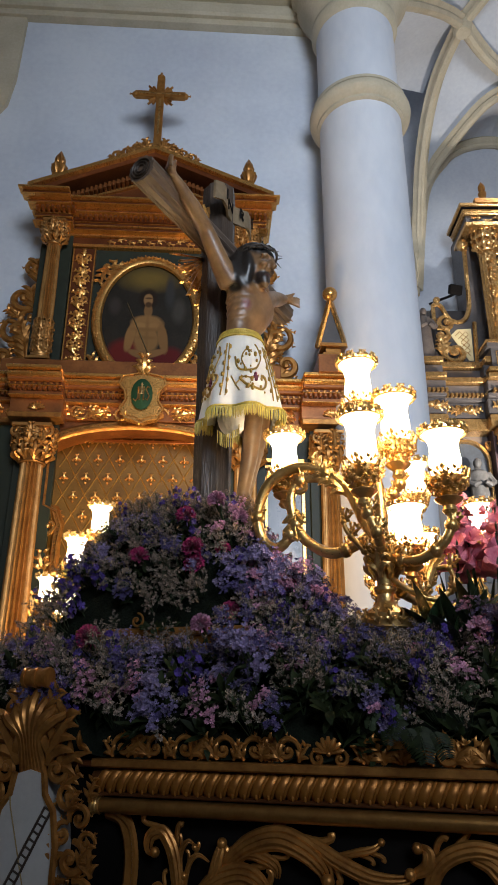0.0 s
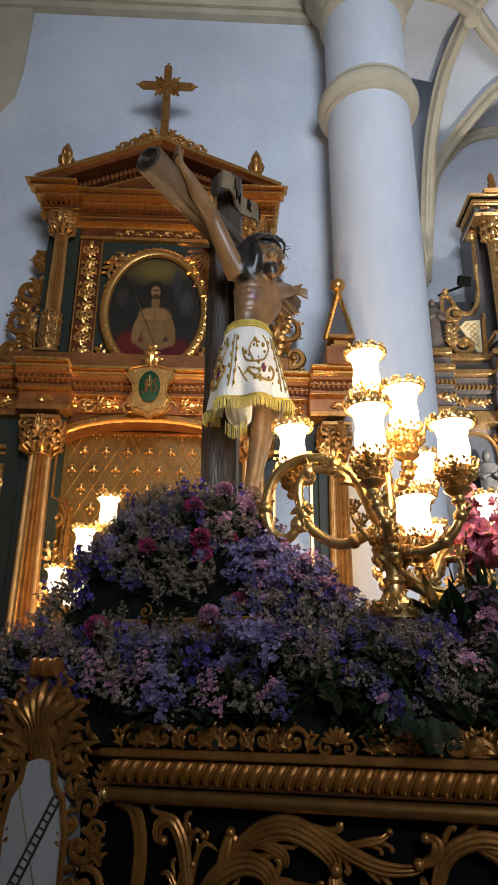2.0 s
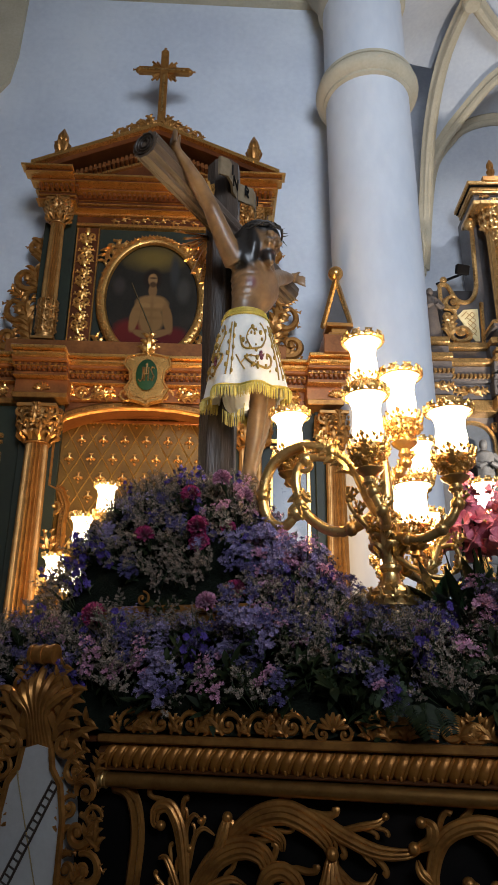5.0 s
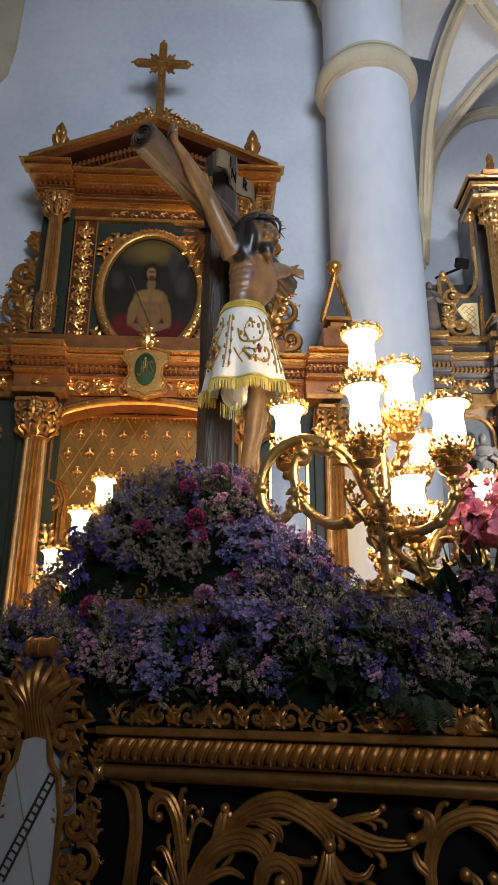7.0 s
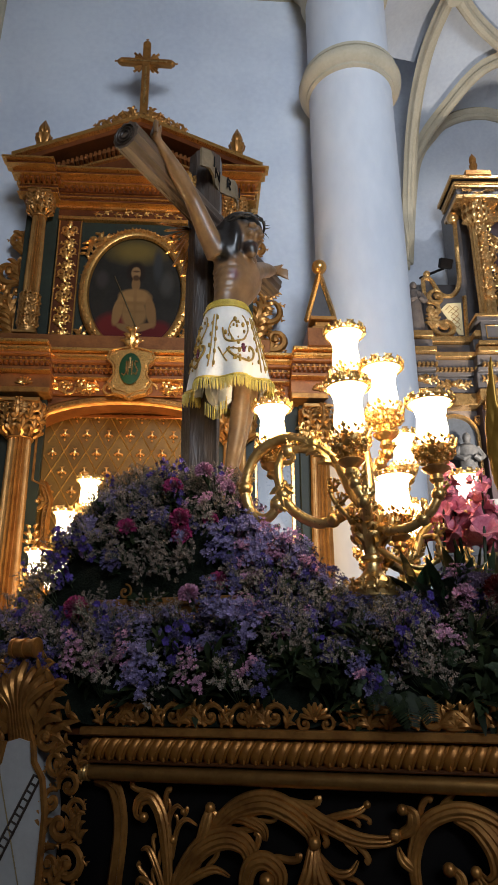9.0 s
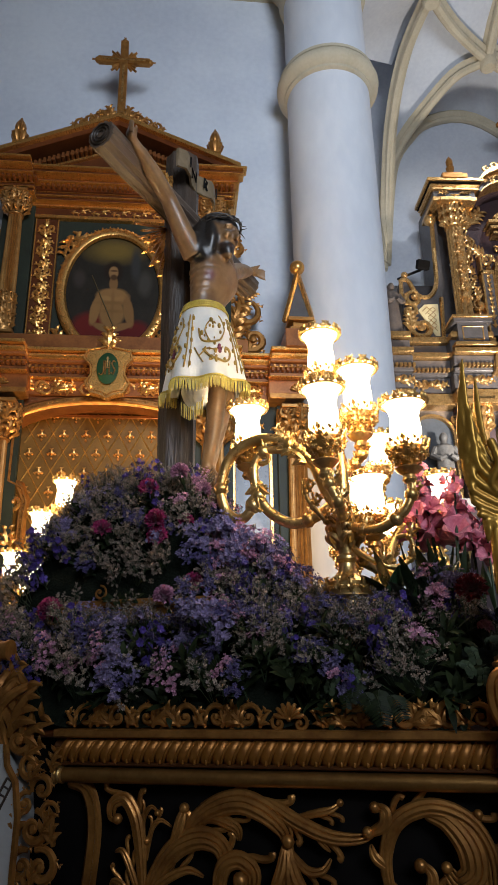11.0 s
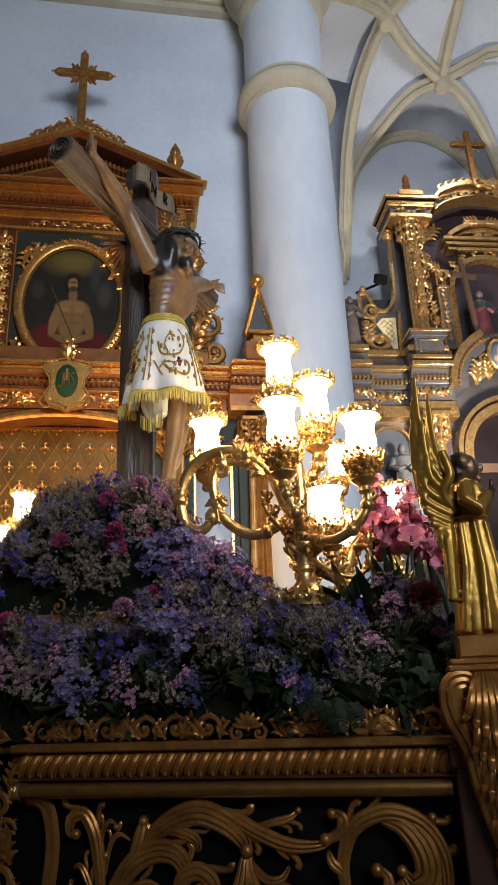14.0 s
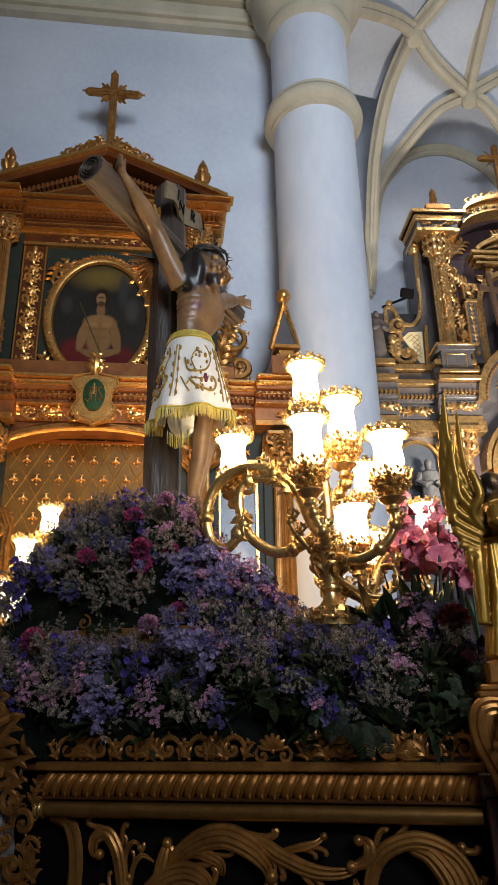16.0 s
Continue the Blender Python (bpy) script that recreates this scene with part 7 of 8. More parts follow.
copy_thing(cnd, FLO @ pose(0.98, 1.72, 1.80, 0, 0, 170))
copy_thing(cnd, FLO @ pose(-0.96, 0.42, 1.85, 0, 0, 20))

# ---------------- flowers ----------------
rng = random.Random(7)
STEM = mat("stem_green", (0.035, 0.055, 0.02), (0.02, 0.035, 0.012), 0.6, scale=20)
# Core colour of the bed: shade between the stems painted near black.
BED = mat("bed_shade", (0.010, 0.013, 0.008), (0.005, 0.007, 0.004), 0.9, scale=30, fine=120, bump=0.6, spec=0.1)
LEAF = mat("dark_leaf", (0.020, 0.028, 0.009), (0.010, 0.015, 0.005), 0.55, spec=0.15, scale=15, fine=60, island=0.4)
EUCA = mat("silver_leaf", (0.050, 0.070, 0.036), (0.030, 0.044, 0.022), 0.6, spec=0.15, scale=12, island=0.3)
BROAD = mat("broad_leaf", (0.035, 0.075, 0.032), (0.02, 0.045, 0.018), 0.3, scale=8, coat=0.1)


def petal_mat(name, c, c2):
    return mat(name, c, c2, 0.6, scale=30, fine=120, bump=0.1, island=0.35, sheen=0.2)


VIOLET = petal_mat("violet_petal", (0.085, 0.062, 0.20), (0.035, 0.024, 0.09))
LILAC = petal_mat("lilac_petal", (0.28, 0.22, 0.40), (0.13, 0.10, 0.22))
DEEP = petal_mat("deep_blue_petal", (0.075, 0.035, 0.28), (0.04, 0.016, 0.16))
PINK = petal_mat("pink_petal", (0.52, 0.25, 0.36), (0.36, 0.14, 0.24))
MAGENTA = petal_mat("magenta_petal", (0.42, 0.014, 0.13), (0.22, 0.007, 0.06))
MAUVE = petal_mat("mauve_petal", (0.34, 0.245, 0.185), (0.12, 0.082, 0.060))
PALE = petal_mat("pale_beige_petal", (0.42, 0.33, 0.26), (0.17, 0.125, 0.095))
HOTPINK = petal_mat("hot_pink_petal", (0.72, 0.24, 0.30), (0.52, 0.10, 0.17))
RED = petal_mat("red_petal", (0.25, 0.006, 0.02), (0.12, 0.003, 0.01))


def star(g, p, d, r, n=5, cup=1.0):
    """A small floret: petals round a centre, opening along d."""
    d = Vector(d).normalized()
    s = d.orthogonal().normalized()
    w = d.cross(s)
    p = Vector(p)
    t = rng.uniform(0, 6)
    vs, fs = [p], []
    for i in range(n):
        a = t + 2 * math.pi * i / n
        for k, (q, aa, up) in enumerate(((0.88, -0.46, cup * 0.6), (0.98, 0.0, cup * 0.85), (0.88, 0.46, cup * 0.6))):
            vs.append(p + (s * math.cos(a + aa) + w * math.sin(a + aa)) * r * q + d * r * up)
        b = 1 + i * 3
        fs += [(0, b, b + 1), (0, b + 1, b + 2)]
    g.add(vs, fs)


def rand_dir(up=0.6):
    v = Vector((rng.gauss(0, 1), rng.gauss(0, 1), abs(rng.gauss(0, 1)) + up))
    return v.normalized()


def blade(g, p, d, ln, w, droop=0.3, fold=0.2, k=4):
    """A pointed leaf with a folded midrib."""
    d = Vector(d).normalized()
    s = d.cross(Vector((0, 0, 1)))
    s = s.normalized() if s.length > 0.05 else Vector((1, 0, 0))
    u = s.cross(d)
    vs, fs = [], []
    for i in range(k + 1):
        f = i / k
        c = Vector(p) + d * ln * f - Vector((0, 0, droop * ln * f * f))
        h = w * math.sin(math.pi * (f * 0.88 + 0.1)) ** 0.9
        vs += [c - s * h + u * h * fold, c, c + s * h + u * h * fold]
    for i in range(k):
        a = i * 3
        fs += [(a, a + 1, a + 4, a + 3), (a + 1, a + 2, a + 5, a + 4)]
    g.add(vs, fs)


def flower(name, label, category="flower"):
    return thing(name, Matrix.Identity(4), label, category, name.replace("_", " ") + "s in the flower bed")


def statice(name, label, m, seed, heads=7, florets=19):
    rng.seed(seed)
    t = flower(name, label)
    st, fl = Geo(), Geo()
    for h in range(heads):
        d = rand_dir(1.2)
        ln = rng.uniform(0.07, 0.12)
        e = d * ln
        st.sweep([(0, 0, -0.05), e * 0.5 + Vector((0, 0, -0.01)), e], [0.0022, 0.0018, 0.0014], 4)
        for k in range(florets):
            o = Vector((rng.gauss(0, 0.0115), rng.gauss(0, 0.0115), rng.gauss(0, 0.009)))
            star(fl, e + o, d + o * 25 + Vector((0, 0, 0.3)), rng.uniform(0.0055, 0.0095))
    for k in range(4):
        blade(st, (0, 0, 0), rand_dir(0.4), 0.06, 0.008)
    tagged(part("stem", st, STEM, t), kind="stuff")
    tagged(part("petals", fl, m, t, smooth=False), kind="stuff")
    return t


def caspia(name, label, m, seed):
    rng.seed(seed)
    t = flower(name, label)
    st, fl = Geo(), Geo()
    for h in range(8):
        d = rand_dir(0.9)
        e = d * rng.uniform(0.09, 0.15)
        st.sweep([(0, 0, -0.04), e * 0.5, e], [0.0016, 0.0013, 0.0009], 4)
        for k in range(6):
            f = rng.uniform(0.45, 1)
            b = e * f
            d2 = (d + Vector((rng.gauss(0, 0.6), rng.gauss(0, 0.6), rng.gauss(0, 0.4)))).normalized()
            e2 = b + d2 * rng.uniform(0.015, 0.04)
            st.sweep([b, e2], [0.0011, 0.0007], 3)
            for q in range(3):
                star(fl, b.lerp(e2, 0.5 + q * 0.25), d2 + rand_dir(0) * 0.7, rng.uniform(0.0045, 0.008), 4)
    tagged(part("stem", st, STEM, t), kind="stuff")
    tagged(part("petals", fl, m, t, smooth=False), kind="stuff")
    return t


def larkspur(name, label, m, seed):
    rng.seed(seed)
    t = flower(name, label)
    st, fl = Geo(), Geo()
    st.sweep([(0, 0, -0.06), (0.004, 0, 0.06), (0, 0.005, 0.17)], [0.003, 0.0025, 0.001], 5)
    for k in range(11):
        a, z = k * 2.4, 0.02 + k * 0.013
        d = Vector((math.cos(a), math.sin(a), 0.35))
        star(fl, Vector((0, 0, z)) + d * 0.016, d, 0.021 - k * 0.0008, 5, 0.3)
        star(fl, Vector((0, 0, z)) + d * 0.018, d, 0.012, 5, 0.7)
    for k in range(4):
        blade(st, (0, 0, 0), rand_dir(0.3), 0.06, 0.006)
    tagged(part("stem", st, STEM, t), kind="stuff")
    tagged(part("petals", fl, m, t, smooth=False), kind="stuff")
    return t


def carnation(name, label, m, seed, r=0.034):
    rng.seed(seed)
    t = flower(name, label)
    fl, st = Geo(), Geo()
    st.sweep([(0, 0, -0.10), (0, 0, 0.03)], [0.003, 0.0035], 5)
    st.lathe([(0.006, 0.01), (0.009, 0.025), (0.011, 0.045)], 0, 0, 8)
    for k in range(46):
        d = rand_dir(0.25)
        s = d.orthogonal().normalized()
        w = d.cross(s)
        c = Vector((0, 0, 0.05))
        vs = [c + d * r * 0.2]
        n = 6
        ph = rng.uniform(0, 6)
        for i in range(n + 1):
            a = -0.7 + 1.4 * i / n
            q = (d * math.cos(a) + (s * math.cos(ph) + w * math.sin(ph)) * math.sin(a))
            vs.append(c + q * r * (0.95 + 0.12 * (-1) ** i) + (s * math.sin(ph) - w * math.cos(ph)) * r * 0.1 * math.sin(i * 2.2))
        fl.add(vs, [(0, i + 1, i + 2) for i in range(n)])
    tagged(part("stem", st, STEM, t), kind="stuff")
    tagged(part("petals", fl, m, t, smooth=False), kind="stuff")
    return t


def foliage(name, label, m, seed, n=14, ln=0.1, w=0.014):
    rng.seed(seed)
    t = flower(name, label, "leaves")
    g, st = Geo(), Geo()
    for k in range(n):
        d = rand_dir(0.5)
        b = Vector((0, 0, rng.uniform(-0.03, 0.04)))
        blade(g, b + d * 0.01, d, ln * rng.uniform(0.6, 1.2), w * rng.uniform(0.7, 1.2), rng.uniform(0.1, 0.6))
    st.sweep([(0, 0, -0.06), (0, 0, 0.05)], [0.003, 0.002], 5)
    tagged(part("stem", st, STEM, t), kind="stuff")
    tagged(part("leaves", g, m, t), kind="stuff")
    return t


def broad_leaves(seed):
    rng.seed(seed)
    t = flower("broad_leaf_plant", "broad dark green leaves in the flower bed", "leaves")
    st = Geo().sweep([(0, 0, -0.12), (0, 0, 0.02)], [0.006, 0.004], 6)
    tagged(part("stem", st, STEM, t), kind="stuff")
    for k in range(4):
        g = Geo()
        d = Vector((-0.75 + 0.5 * k + rng.uniform(-0.1, 0.1), -0.25 + 0.2 * (k % 2), 1.0))
        blade(g, (0, 0, -0.02), d, rng.uniform(0.15, 0.20), 0.045, rng.uniform(0.05, 0.2), 0.15, 8)
        part("leaf", g, BROAD, t)
    return t


def fern(seed):
    rng.seed(seed)
    t = flower("fern_frond", "dark green fern frond hanging over the rail", "leaves")
    st, g = Geo(), Geo()
    spine = bez([(0, 0, 0), (0.0, 0, 0.06), (0.03, 0, 0.12), (0.09, 0, 0.16), (0.15, 0, 0.15)], 5)
    st.sweep(spine, [0.0022] * 10 + [0.0014] * 11, 4)
    for i in range(2, len(spine)):
        ln = 0.06 * math.sin(math.pi * (0.12 + 0.85 * (1 - i / len(spine)) * 0.9)) + 0.008
        for s in (-1, 1):
            blade(g, spine[i], (0.35, s, 0.0), ln, 0.0055, 0.3, 0.15, 3)
    tagged(part("stem", st, STEM, t), kind="stuff")
    tagged(part("leaves", g, LEAF, t), kind="stuff")
    return t


def eucalyptus(seed):
    rng.seed(seed)
    t = flower("eucalyptus_sprig", "silvery green eucalyptus sprig with round leaves", "leaves")
    st, g = Geo(), Geo()
    spine = bez([(0, 0, 0), (0.02, 0, 0.05), (0.06, 0, 0.08), (0.10, 0, 0.08)], 4)
    st.sweep(spine, 0.0018, 4)
    for i in range(2, len(spine)):
        for s in (-1, 1):
            c = spine[i] + Vector((0.002, s * 0.016, rng.uniform(-0.004, 0.008)))
            nrm = Vector((rng.uniform(-0.5, 0.5), s * 0.3, 1)).normalized()
            a = nrm.orthogonal().normalized()
            b = nrm.cross(a)
            r = rng.uniform(0.012, 0.018)
            vs = [c + nrm * 0.003] + [c + (a * math.cos(k * 0.785) + b * math.sin(k * 0.785)) * r for k in range(8)]
            g.add(vs, [(0, 1 + k, 1 + (k + 1) % 8) for k in range(8)])
    tagged(part("stem", st, STEM, t), kind="stuff")
    tagged(part("leaves", g, EUCA, t), kind="stuff")
    return t


def gladiolus(seed, ln=0.4):
    rng.seed(seed)
    t = flower("gladiolus", "tall pink gladiolus spike standing in the flower bed")
    st, fl = Geo(), Geo()
    st.sweep([(0, 0, -0.1), (0.005, 0, ln * 0.5), (0.012, 0, ln)], [0.006, 0.005, 0.002], 6)
    for k in range(9):
        z = ln * (0.42 + 0.066 * k)
        a = k * 2.5 + rng.uniform(-0.4, 0.4)
        d = Vector((math.cos(a), math.sin(a), 0.7)).normalized()
        r = 0.046 - 0.0035 * k
        c = Vector((0.006, 0, z))
        for i in range(6):
            b = i * math.pi / 3 + rng.uniform(-0.2, 0.2)
            s = d.orthogonal().normalized()
            w = d.cross(s)
            o = (s * math.cos(b) + w * math.sin(b))
            q = (s * -math.sin(b) + w * math.cos(b))
            vs = []
            for f, hw, up in ((0.1, 0.12, 0.0), (0.5, 0.36, 0.55), (0.85, 0.42, 0.9), (1.12, 0.18, 0.85)):
                m0 = c + d * r * up + o * r * f
                vs += [m0 - q * r * hw + d * r * 0.08, m0, m0 + q * r * hw + d * r * 0.1]
            fs = []
            for j in range(3):
                e = j * 3
                fs += [(e, e + 1, e + 4, e + 3), (e + 1, e + 2, e + 5, e + 4)]
            fl.add(vs, fs)
    for s in (-1, 1):
        blade(st, (0, 0, -0.08), (s * 0.25, 0.1, 1), ln * 0.7, 0.012, 0.1)
    tagged(part("stem", st, STEM, t), kind="stuff")
    part("petals", fl, HOTPINK, t)
    return t


protos = {
    "violet": [statice("violet_statice", "spray of small papery violet statice flowers", VIOLET, s) for s in (1, 2, 3)],
    "lilac": [statice("lilac_statice", "spray of pale lilac statice flowers", LILAC, s) for s in (11, 12)],
    "pink": [statice("pink_statice", "spray of dusty pink statice flowers", PINK, s, 4, 15) for s in (21, 22)],
    "caspia": [caspia("sea_lavender", "wispy greyish mauve sea lavender spray", MAUVE, s) for s in (31, 32, 33)],
    "caspia_pale": [caspia("pale_sea_lavender", "wispy pale beige sea lavender spray", PALE, s) for s in (36, 37)],
    "caspia_blue": [caspia("blue_sea_lavender", "wispy violet sea lavender spray", VIOLET, s) for s in (34, 35)],
    "lark": [larkspur("larkspur", "deep blue violet larkspur flower spike", DEEP, s) for s in (41, 42)],
    "carn": [carnation("magenta_carnation", "ruffled magenta carnation in the flower bed", MAGENTA, s) for s in (51, 52)],
    "carnp": [carnation("pink_carnation", "ruffled pink carnation in the flower bed", PINK, 53, 0.03)],
    "rose": [carnation("red_rose", "dark red rose in the flower bed", RED, 54, 0.04)],
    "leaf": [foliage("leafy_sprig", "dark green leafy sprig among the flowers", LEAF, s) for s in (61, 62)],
    "fern": [fern(71), fern(72)],
    "euca": [eucalyptus(81), eucalyptus(82)],
    "glad": [gladiolus(91), gladiolus(92, 0.34)],
    "broad": [broad_leaves(95)],
}
used = set()
CREST_LINE = [(-1.4, 1.70), (-0.75, 1.76), (-0.40, 1.76), (-0.31, 1.88), (-0.27, 2.03), (-0.20, 2.14), (-0.10, 2.25), (-0.01, 2.31), (0.13, 2.335), (0.28, 2.335), (0.42, 2.29), (0.49, 2.15), (0.54, 2.05), (0.62, 1.99), (0.72, 1.94), (0.82, 1.87), (0.89, 1.82), (1.0, 1.79), (1.18, 1.81), (1.45, 1.78)]


def crest_z(u):
    for (a, za), (b, zb) in zip(CREST_LINE, CREST_LINE[1:]):
        if u <= b:
            return za + (zb - za) * (u - a) / (b - a)
    return CREST_LINE[-1][1]


def bed_z(u, v):
    """Height of the flower bed: a low bank behind the rail and a tall bouquet before the cross."""
    low = min(1.72, crest_z(u)) - 1.49
    f = min(1.0, max(0.0, (v - 0.0) / 0.22))
    z = 1.49 + low * math.sin(f * math.pi / 2) ** 0.9
    hi = crest_z(u) - min(1.72, crest_z(u))
    f2 = min(1.0, max(0.0, (v - 0.35) / 0.21))
    z += hi * math.sin(f2 * math.pi / 2) ** 0.8
    if v > 0.70:
        z -= (v - 0.70) * (0.9 if z > 1.8 else 0.25)
    return max(1.49, z)


def bed_normal(u, v):
    e = 0.03
    n = Vector((-(bed_z(u + e, v) - bed_z(u - e, v)) / (2 * e), -(bed_z(u, v + e) - bed_z(u, v - e)) / (2 * e), 1))
    return n.normalized()


# the foliage core, near black for the shade deep among the flowers
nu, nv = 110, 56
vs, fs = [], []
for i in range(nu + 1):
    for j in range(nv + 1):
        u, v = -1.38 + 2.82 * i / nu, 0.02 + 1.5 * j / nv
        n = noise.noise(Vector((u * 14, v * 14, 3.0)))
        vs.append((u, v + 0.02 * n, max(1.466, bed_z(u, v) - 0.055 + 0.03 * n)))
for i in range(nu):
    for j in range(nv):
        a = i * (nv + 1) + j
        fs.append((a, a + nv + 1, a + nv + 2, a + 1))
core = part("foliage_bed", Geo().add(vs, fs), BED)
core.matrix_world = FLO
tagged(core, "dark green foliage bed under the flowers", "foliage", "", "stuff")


def plant(kind, u, v, lift=0.0, scale=1.0, tilt=None, spin=None, which=None, hang=None):
    src = protos[kind][which if which is not None else rng.randrange(len(protos[kind]))]
    n = tilt if tilt is not None else (bed_normal(u, v) + Vector((rng.gauss(0, 0.3), rng.gauss(0, 0.3), 0.35))).normalized()
    rot = n.to_track_quat("Z", "Y").to_matrix().to_4x4() @ Matrix.Rotation(spin if spin is not None else rng.uniform(0, 6.28), 4, "Z")
    if hang is not None:
        x = Vector((hang, -0.35, -1)).normalized()
        z = (Vector((hang * 0.5, -1, 0.35)) - x * x.dot(Vector((hang * 0.5, -1, 0.35)))).normalized()
        y = z.cross(x)
        rot = Matrix(((x.x, y.x, z.x, 0), (x.y, y.y, z.y, 0), (x.z, y.z, z.z, 0), (0, 0, 0, 1)))
    m = FLO @ Matrix.Translation((u, v, bed_z(u, v) + lift)) @ rot
    if src.name in used:
        ob = copy_thing(src, m)
    else:
        used.add(src.name)
        ob = src
    ob.matrix_basis = m @ Matrix.Scale(scale, 4)
    return ob


rng.seed(5)
# Much of the bank is dark leaf, giving near-black gaps between flower clumps.
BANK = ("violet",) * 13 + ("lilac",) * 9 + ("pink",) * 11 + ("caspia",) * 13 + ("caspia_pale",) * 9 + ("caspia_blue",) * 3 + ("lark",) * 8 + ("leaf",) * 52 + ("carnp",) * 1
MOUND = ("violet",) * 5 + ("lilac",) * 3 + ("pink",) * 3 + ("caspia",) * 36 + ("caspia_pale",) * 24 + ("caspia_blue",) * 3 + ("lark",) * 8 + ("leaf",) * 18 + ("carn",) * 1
placed = 0
while placed < 760:
    u, v = rng.uniform(-0.8, 1.42), rng.random() ** 1.2 * 0.75 + 0.03
    if (u - 0.985) ** 2 + (v - 0.40) ** 2 < 0.008 or (0.98 < u < 1.44 and v > 0.5) or (u > 1.33 and v < 0.18):
        continue
    if 0.0 < u < 0.55 and 0.22 < v < 0.38 and bed_z(u, v) < 1.97 and rng.random() < 0.9:
        if rng.random() < 0.5:
            continue
        plant("leaf" if rng.random() < 0.4 else "caspia", u, v, -0.05, 0.65)
        placed += 1
        continue
    mix = BANK if v < 0.33 else MOUND
    kind = mix[rng.randrange(len(mix))]
    if u > 0.95 and kind in ("violet", "lilac", "pink") and rng.random() < 0.55:
        kind = "leaf" if rng.random() < 0.5 else "caspia"
    # Right end: dark leaves replace most sea lavender, standing in for weak light.
    if u > 0.9 and kind in ("caspia", "caspia_blue") and rng.random() < 0.6:
        kind = "leaf"
    plant(kind, u, v, rng.uniform(-0.035, 0.015) - (0.025 if u > 0.84 and v < 0.42 else 0.07 if v > 0.5 else 0.035 if v > 0.42 else 0), rng.uniform(0.6, 1.0))
    placed += 1
for k in range(110):
    u, v = rng.uniform(-0.25, 0.78), rng.uniform(0.36, 0.60)
    plant(("caspia", "leaf", "caspia", "lark", "lilac", "leaf", "caspia", "violet")[k % 8], u, v, rng.uniform(-0.06, -0.01), rng.uniform(0.5, 0.85))
for k in range(40):
    u = rng.uniform(-0.2, 0.7)
    plant("caspia", u, rng.uniform(0.54, 0.68), rng.uniform(-0.08, -0.03), rng.uniform(0.7, 1.0), Vector((rng.gauss(0, 0.2), rng.gauss(0, 0.2), 1)).normalized())
for k in range(46):
    plant(("pink", "lilac", "pink", "pink", "violet")[k % 5], rng.gauss(0.60, 0.09), rng.gauss(0.49, 0.04), rng.uniform(-0.01, 0.02), rng.uniform(0.6, 0.9))
OUT = Vector((0.0, -0.75, 0.65)).normalized()
for kind, u, v, dz in (("carn", 0.32, 0.41, 0.03), ("carn", 0.66, 0.52, 0.04), ("carnp", 0.40, 0.31, 0.06), ("carnp", 0.38, 0.48, 0.03), ("carnp", 0.45, 0.54, 0.05), ("carn", 0.05, 0.2, 0.02), ("carnp", 1.08, 0.26, -0.05), ("rose", 1.36, 0.28, 0.03), ("pink", 0.60, 0.50, 0.03), ("pink", 0.68, 0.48, 0.03), ("lilac", 0.64, 0.46, 0.03), ("lilac", 0.56, 0.48, 0.03), ("lilac", 0.52, 0.45, 0.03), ("lilac", 0.62, 0.14, 0.01), ("violet", 0.56, 0.16, 0.02), ("lilac", 1.30, 0.34, 0.03), ("pink", 1.26, 0.30, 0.02), ("lark", 0.24, 0.52, 0.04), ("lark", 0.42, 0.56, 0.05), ("lark", 0.18, 0.56, 0.05), ("lark", 0.30, 0.44, 0.03), ("lark", 0.26, 0.57, 0.05)):
    plant(kind, u, v, dz + (0.035 if kind in ("carn", "carnp", "rose") else 0.02) - (0.085 if v > 0.5 else 0), 1.25 if kind != "lark" else 0.8, OUT)
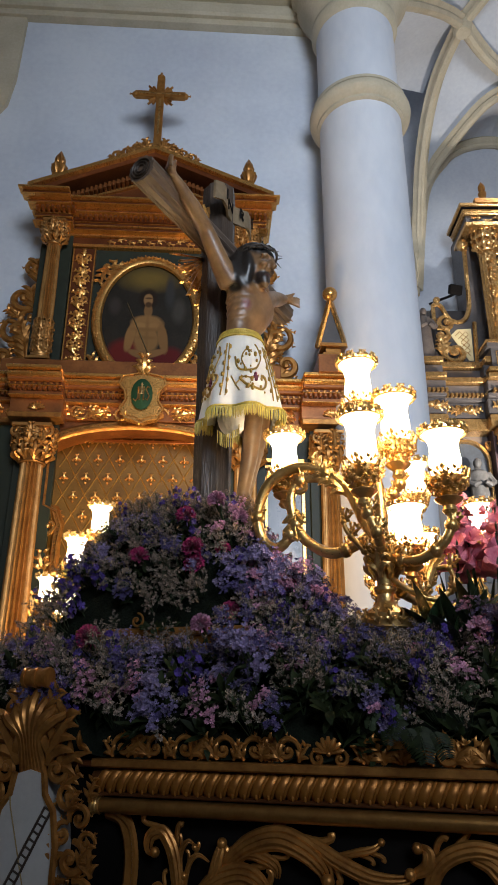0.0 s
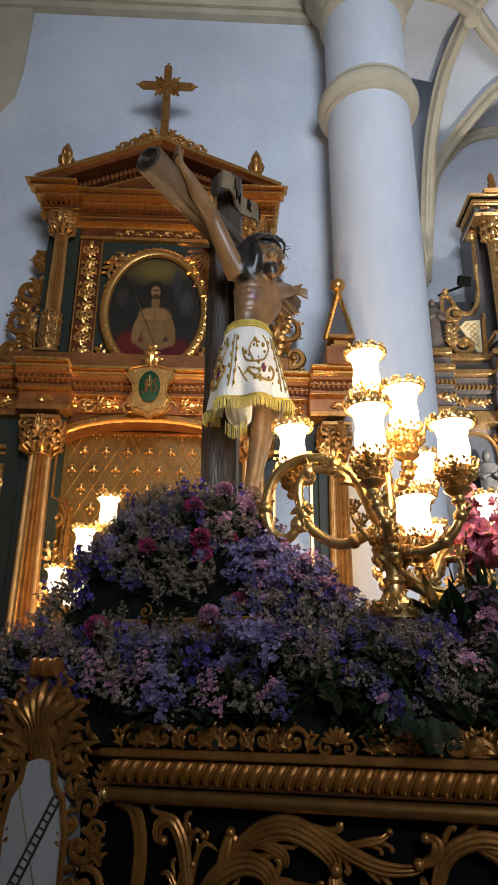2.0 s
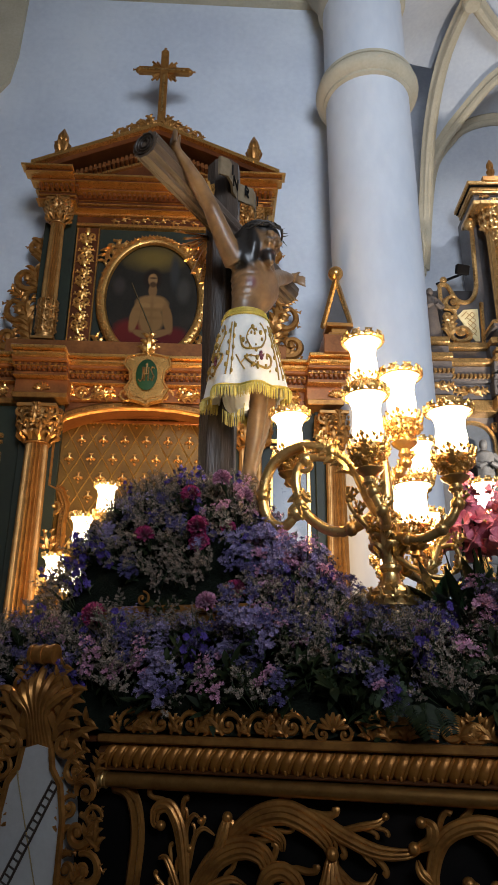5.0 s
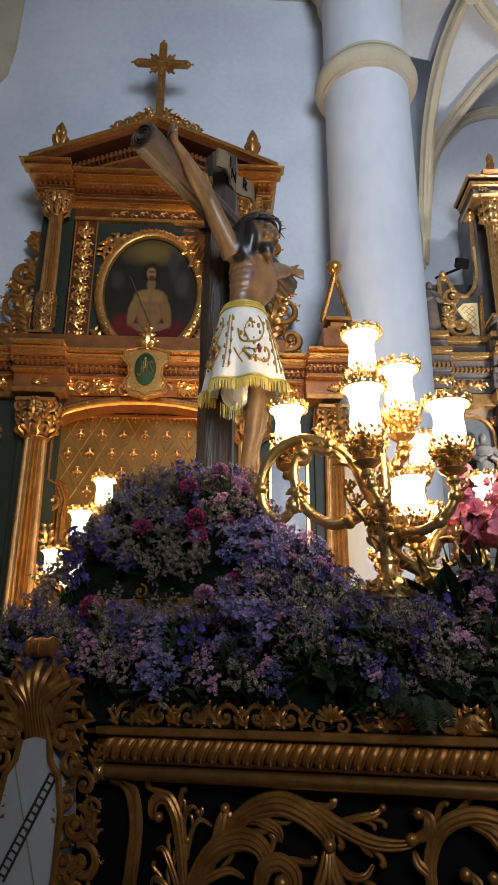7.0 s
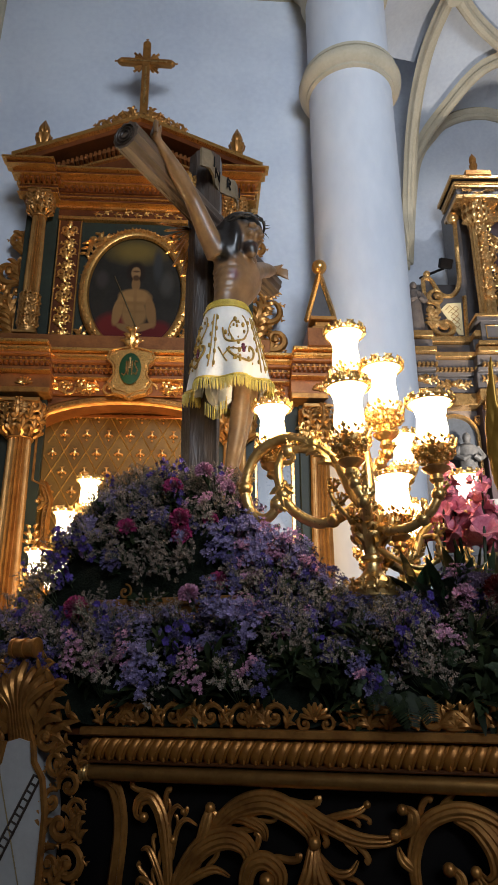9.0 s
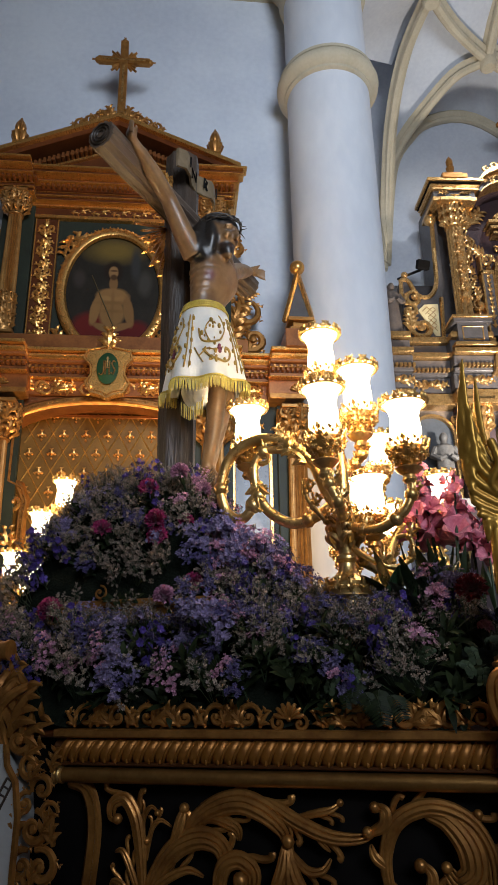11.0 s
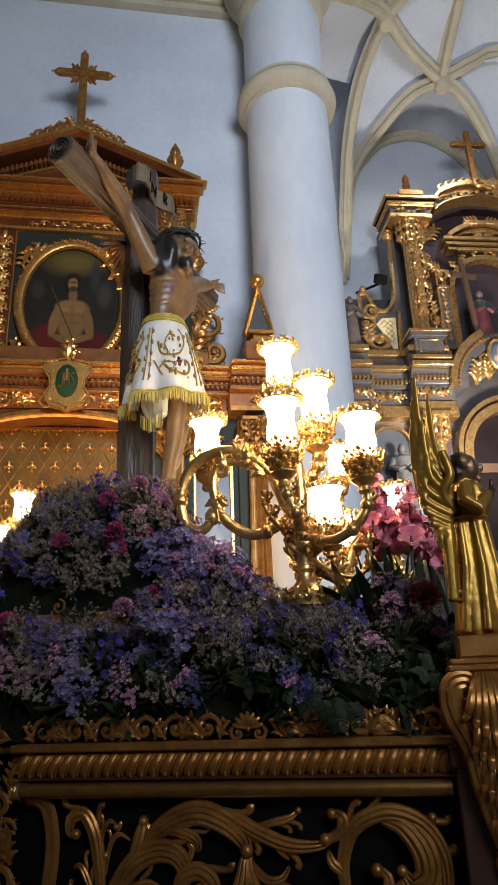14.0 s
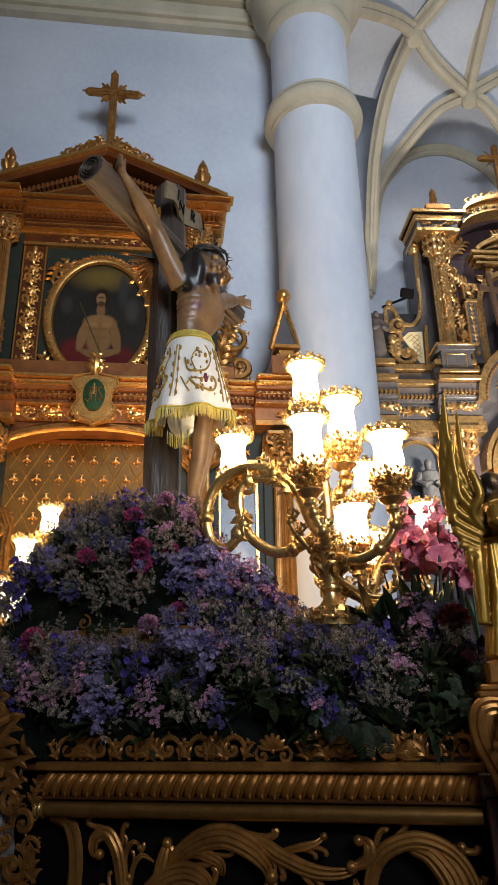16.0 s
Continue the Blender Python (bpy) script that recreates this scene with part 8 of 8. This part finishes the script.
for u, z in ((0.28, 2.22), (0.10, 2.08), (0.32, 2.04), (0.46, 1.87)):
    plant("carn", u, 0.42, z - bed_z(u, 0.42), 1.15, OUT)
for u, v, s in ((1.20, 0.52, 1.0), (1.28, 0.56, 1.1), (1.33, 0.5, 1.0), (1.40, 0.62, 0.95), (1.24, 0.62, 1.0), (1.44, 0.55, 0.75), (1.36, 0.64, 1.05)):
    plant("glad", u, v, 0.06, s * 1.02, (Vector((rng.uniform(-0.12, 0.12), -0.1, 1))).normalized())
for k in range(22):
    plant(("caspia", "leaf", "lilac")[k % 3], rng.uniform(0.02, 0.42), rng.uniform(0.20, 0.29), rng.uniform(-0.01, 0.02), rng.uniform(0.6, 0.8))
for k in range(26):
    a = rng.uniform(3.3, 6.1)
    plant(("caspia", "leaf", "caspia", "violet")[k % 4], 0.985 + 0.13 * math.cos(a), 0.40 + 0.11 * math.sin(a), rng.uniform(-0.01, 0.04), rng.uniform(0.6, 0.8), Vector((rng.gauss(0, 0.25), -0.2, 1)).normalized())
for u, v in ((1.12, 0.40), (1.20, 0.36), (1.25, 0.42)):
    plant("broad", u, v, 0.07, 1.0, Vector((0, -0.2, 1)).normalized(), 0.3)
for u, v, h, sc in ((1.02, 0.03, 0.0, 0.35), (1.06, 0.025, 0.3, 0.45), (1.09, 0.02, 0.2, 0.55), (1.05, 0.04, -0.2, 0.4), (1.12, 0.02, 0.4, 0.5), (1.10, 0.03, 0.0, 0.4)):
    plant("fern", u, v, 0.01, sc, None, None, None, h)
for u, v, h in ((0.99, 0.05, -0.3), (1.03, 0.06, 0.2), (1.30, 0.07, 0.6), (1.36, 0.06, -0.1), (1.40, 0.09, 0.3), (1.24, 0.10, -0.5), (1.33, 0.10, 0.2), (1.38, 0.12, 0.8)):
    plant("euca", u, v, 0.015, 0.5, None, None, None, h)
for kind in protos:
    for src in protos[kind]:
        if src.name not in used:
            plant(kind, rng.uniform(-0.6, -0.3), 0.4, 0, 1, None, None, protos[kind].index(src))
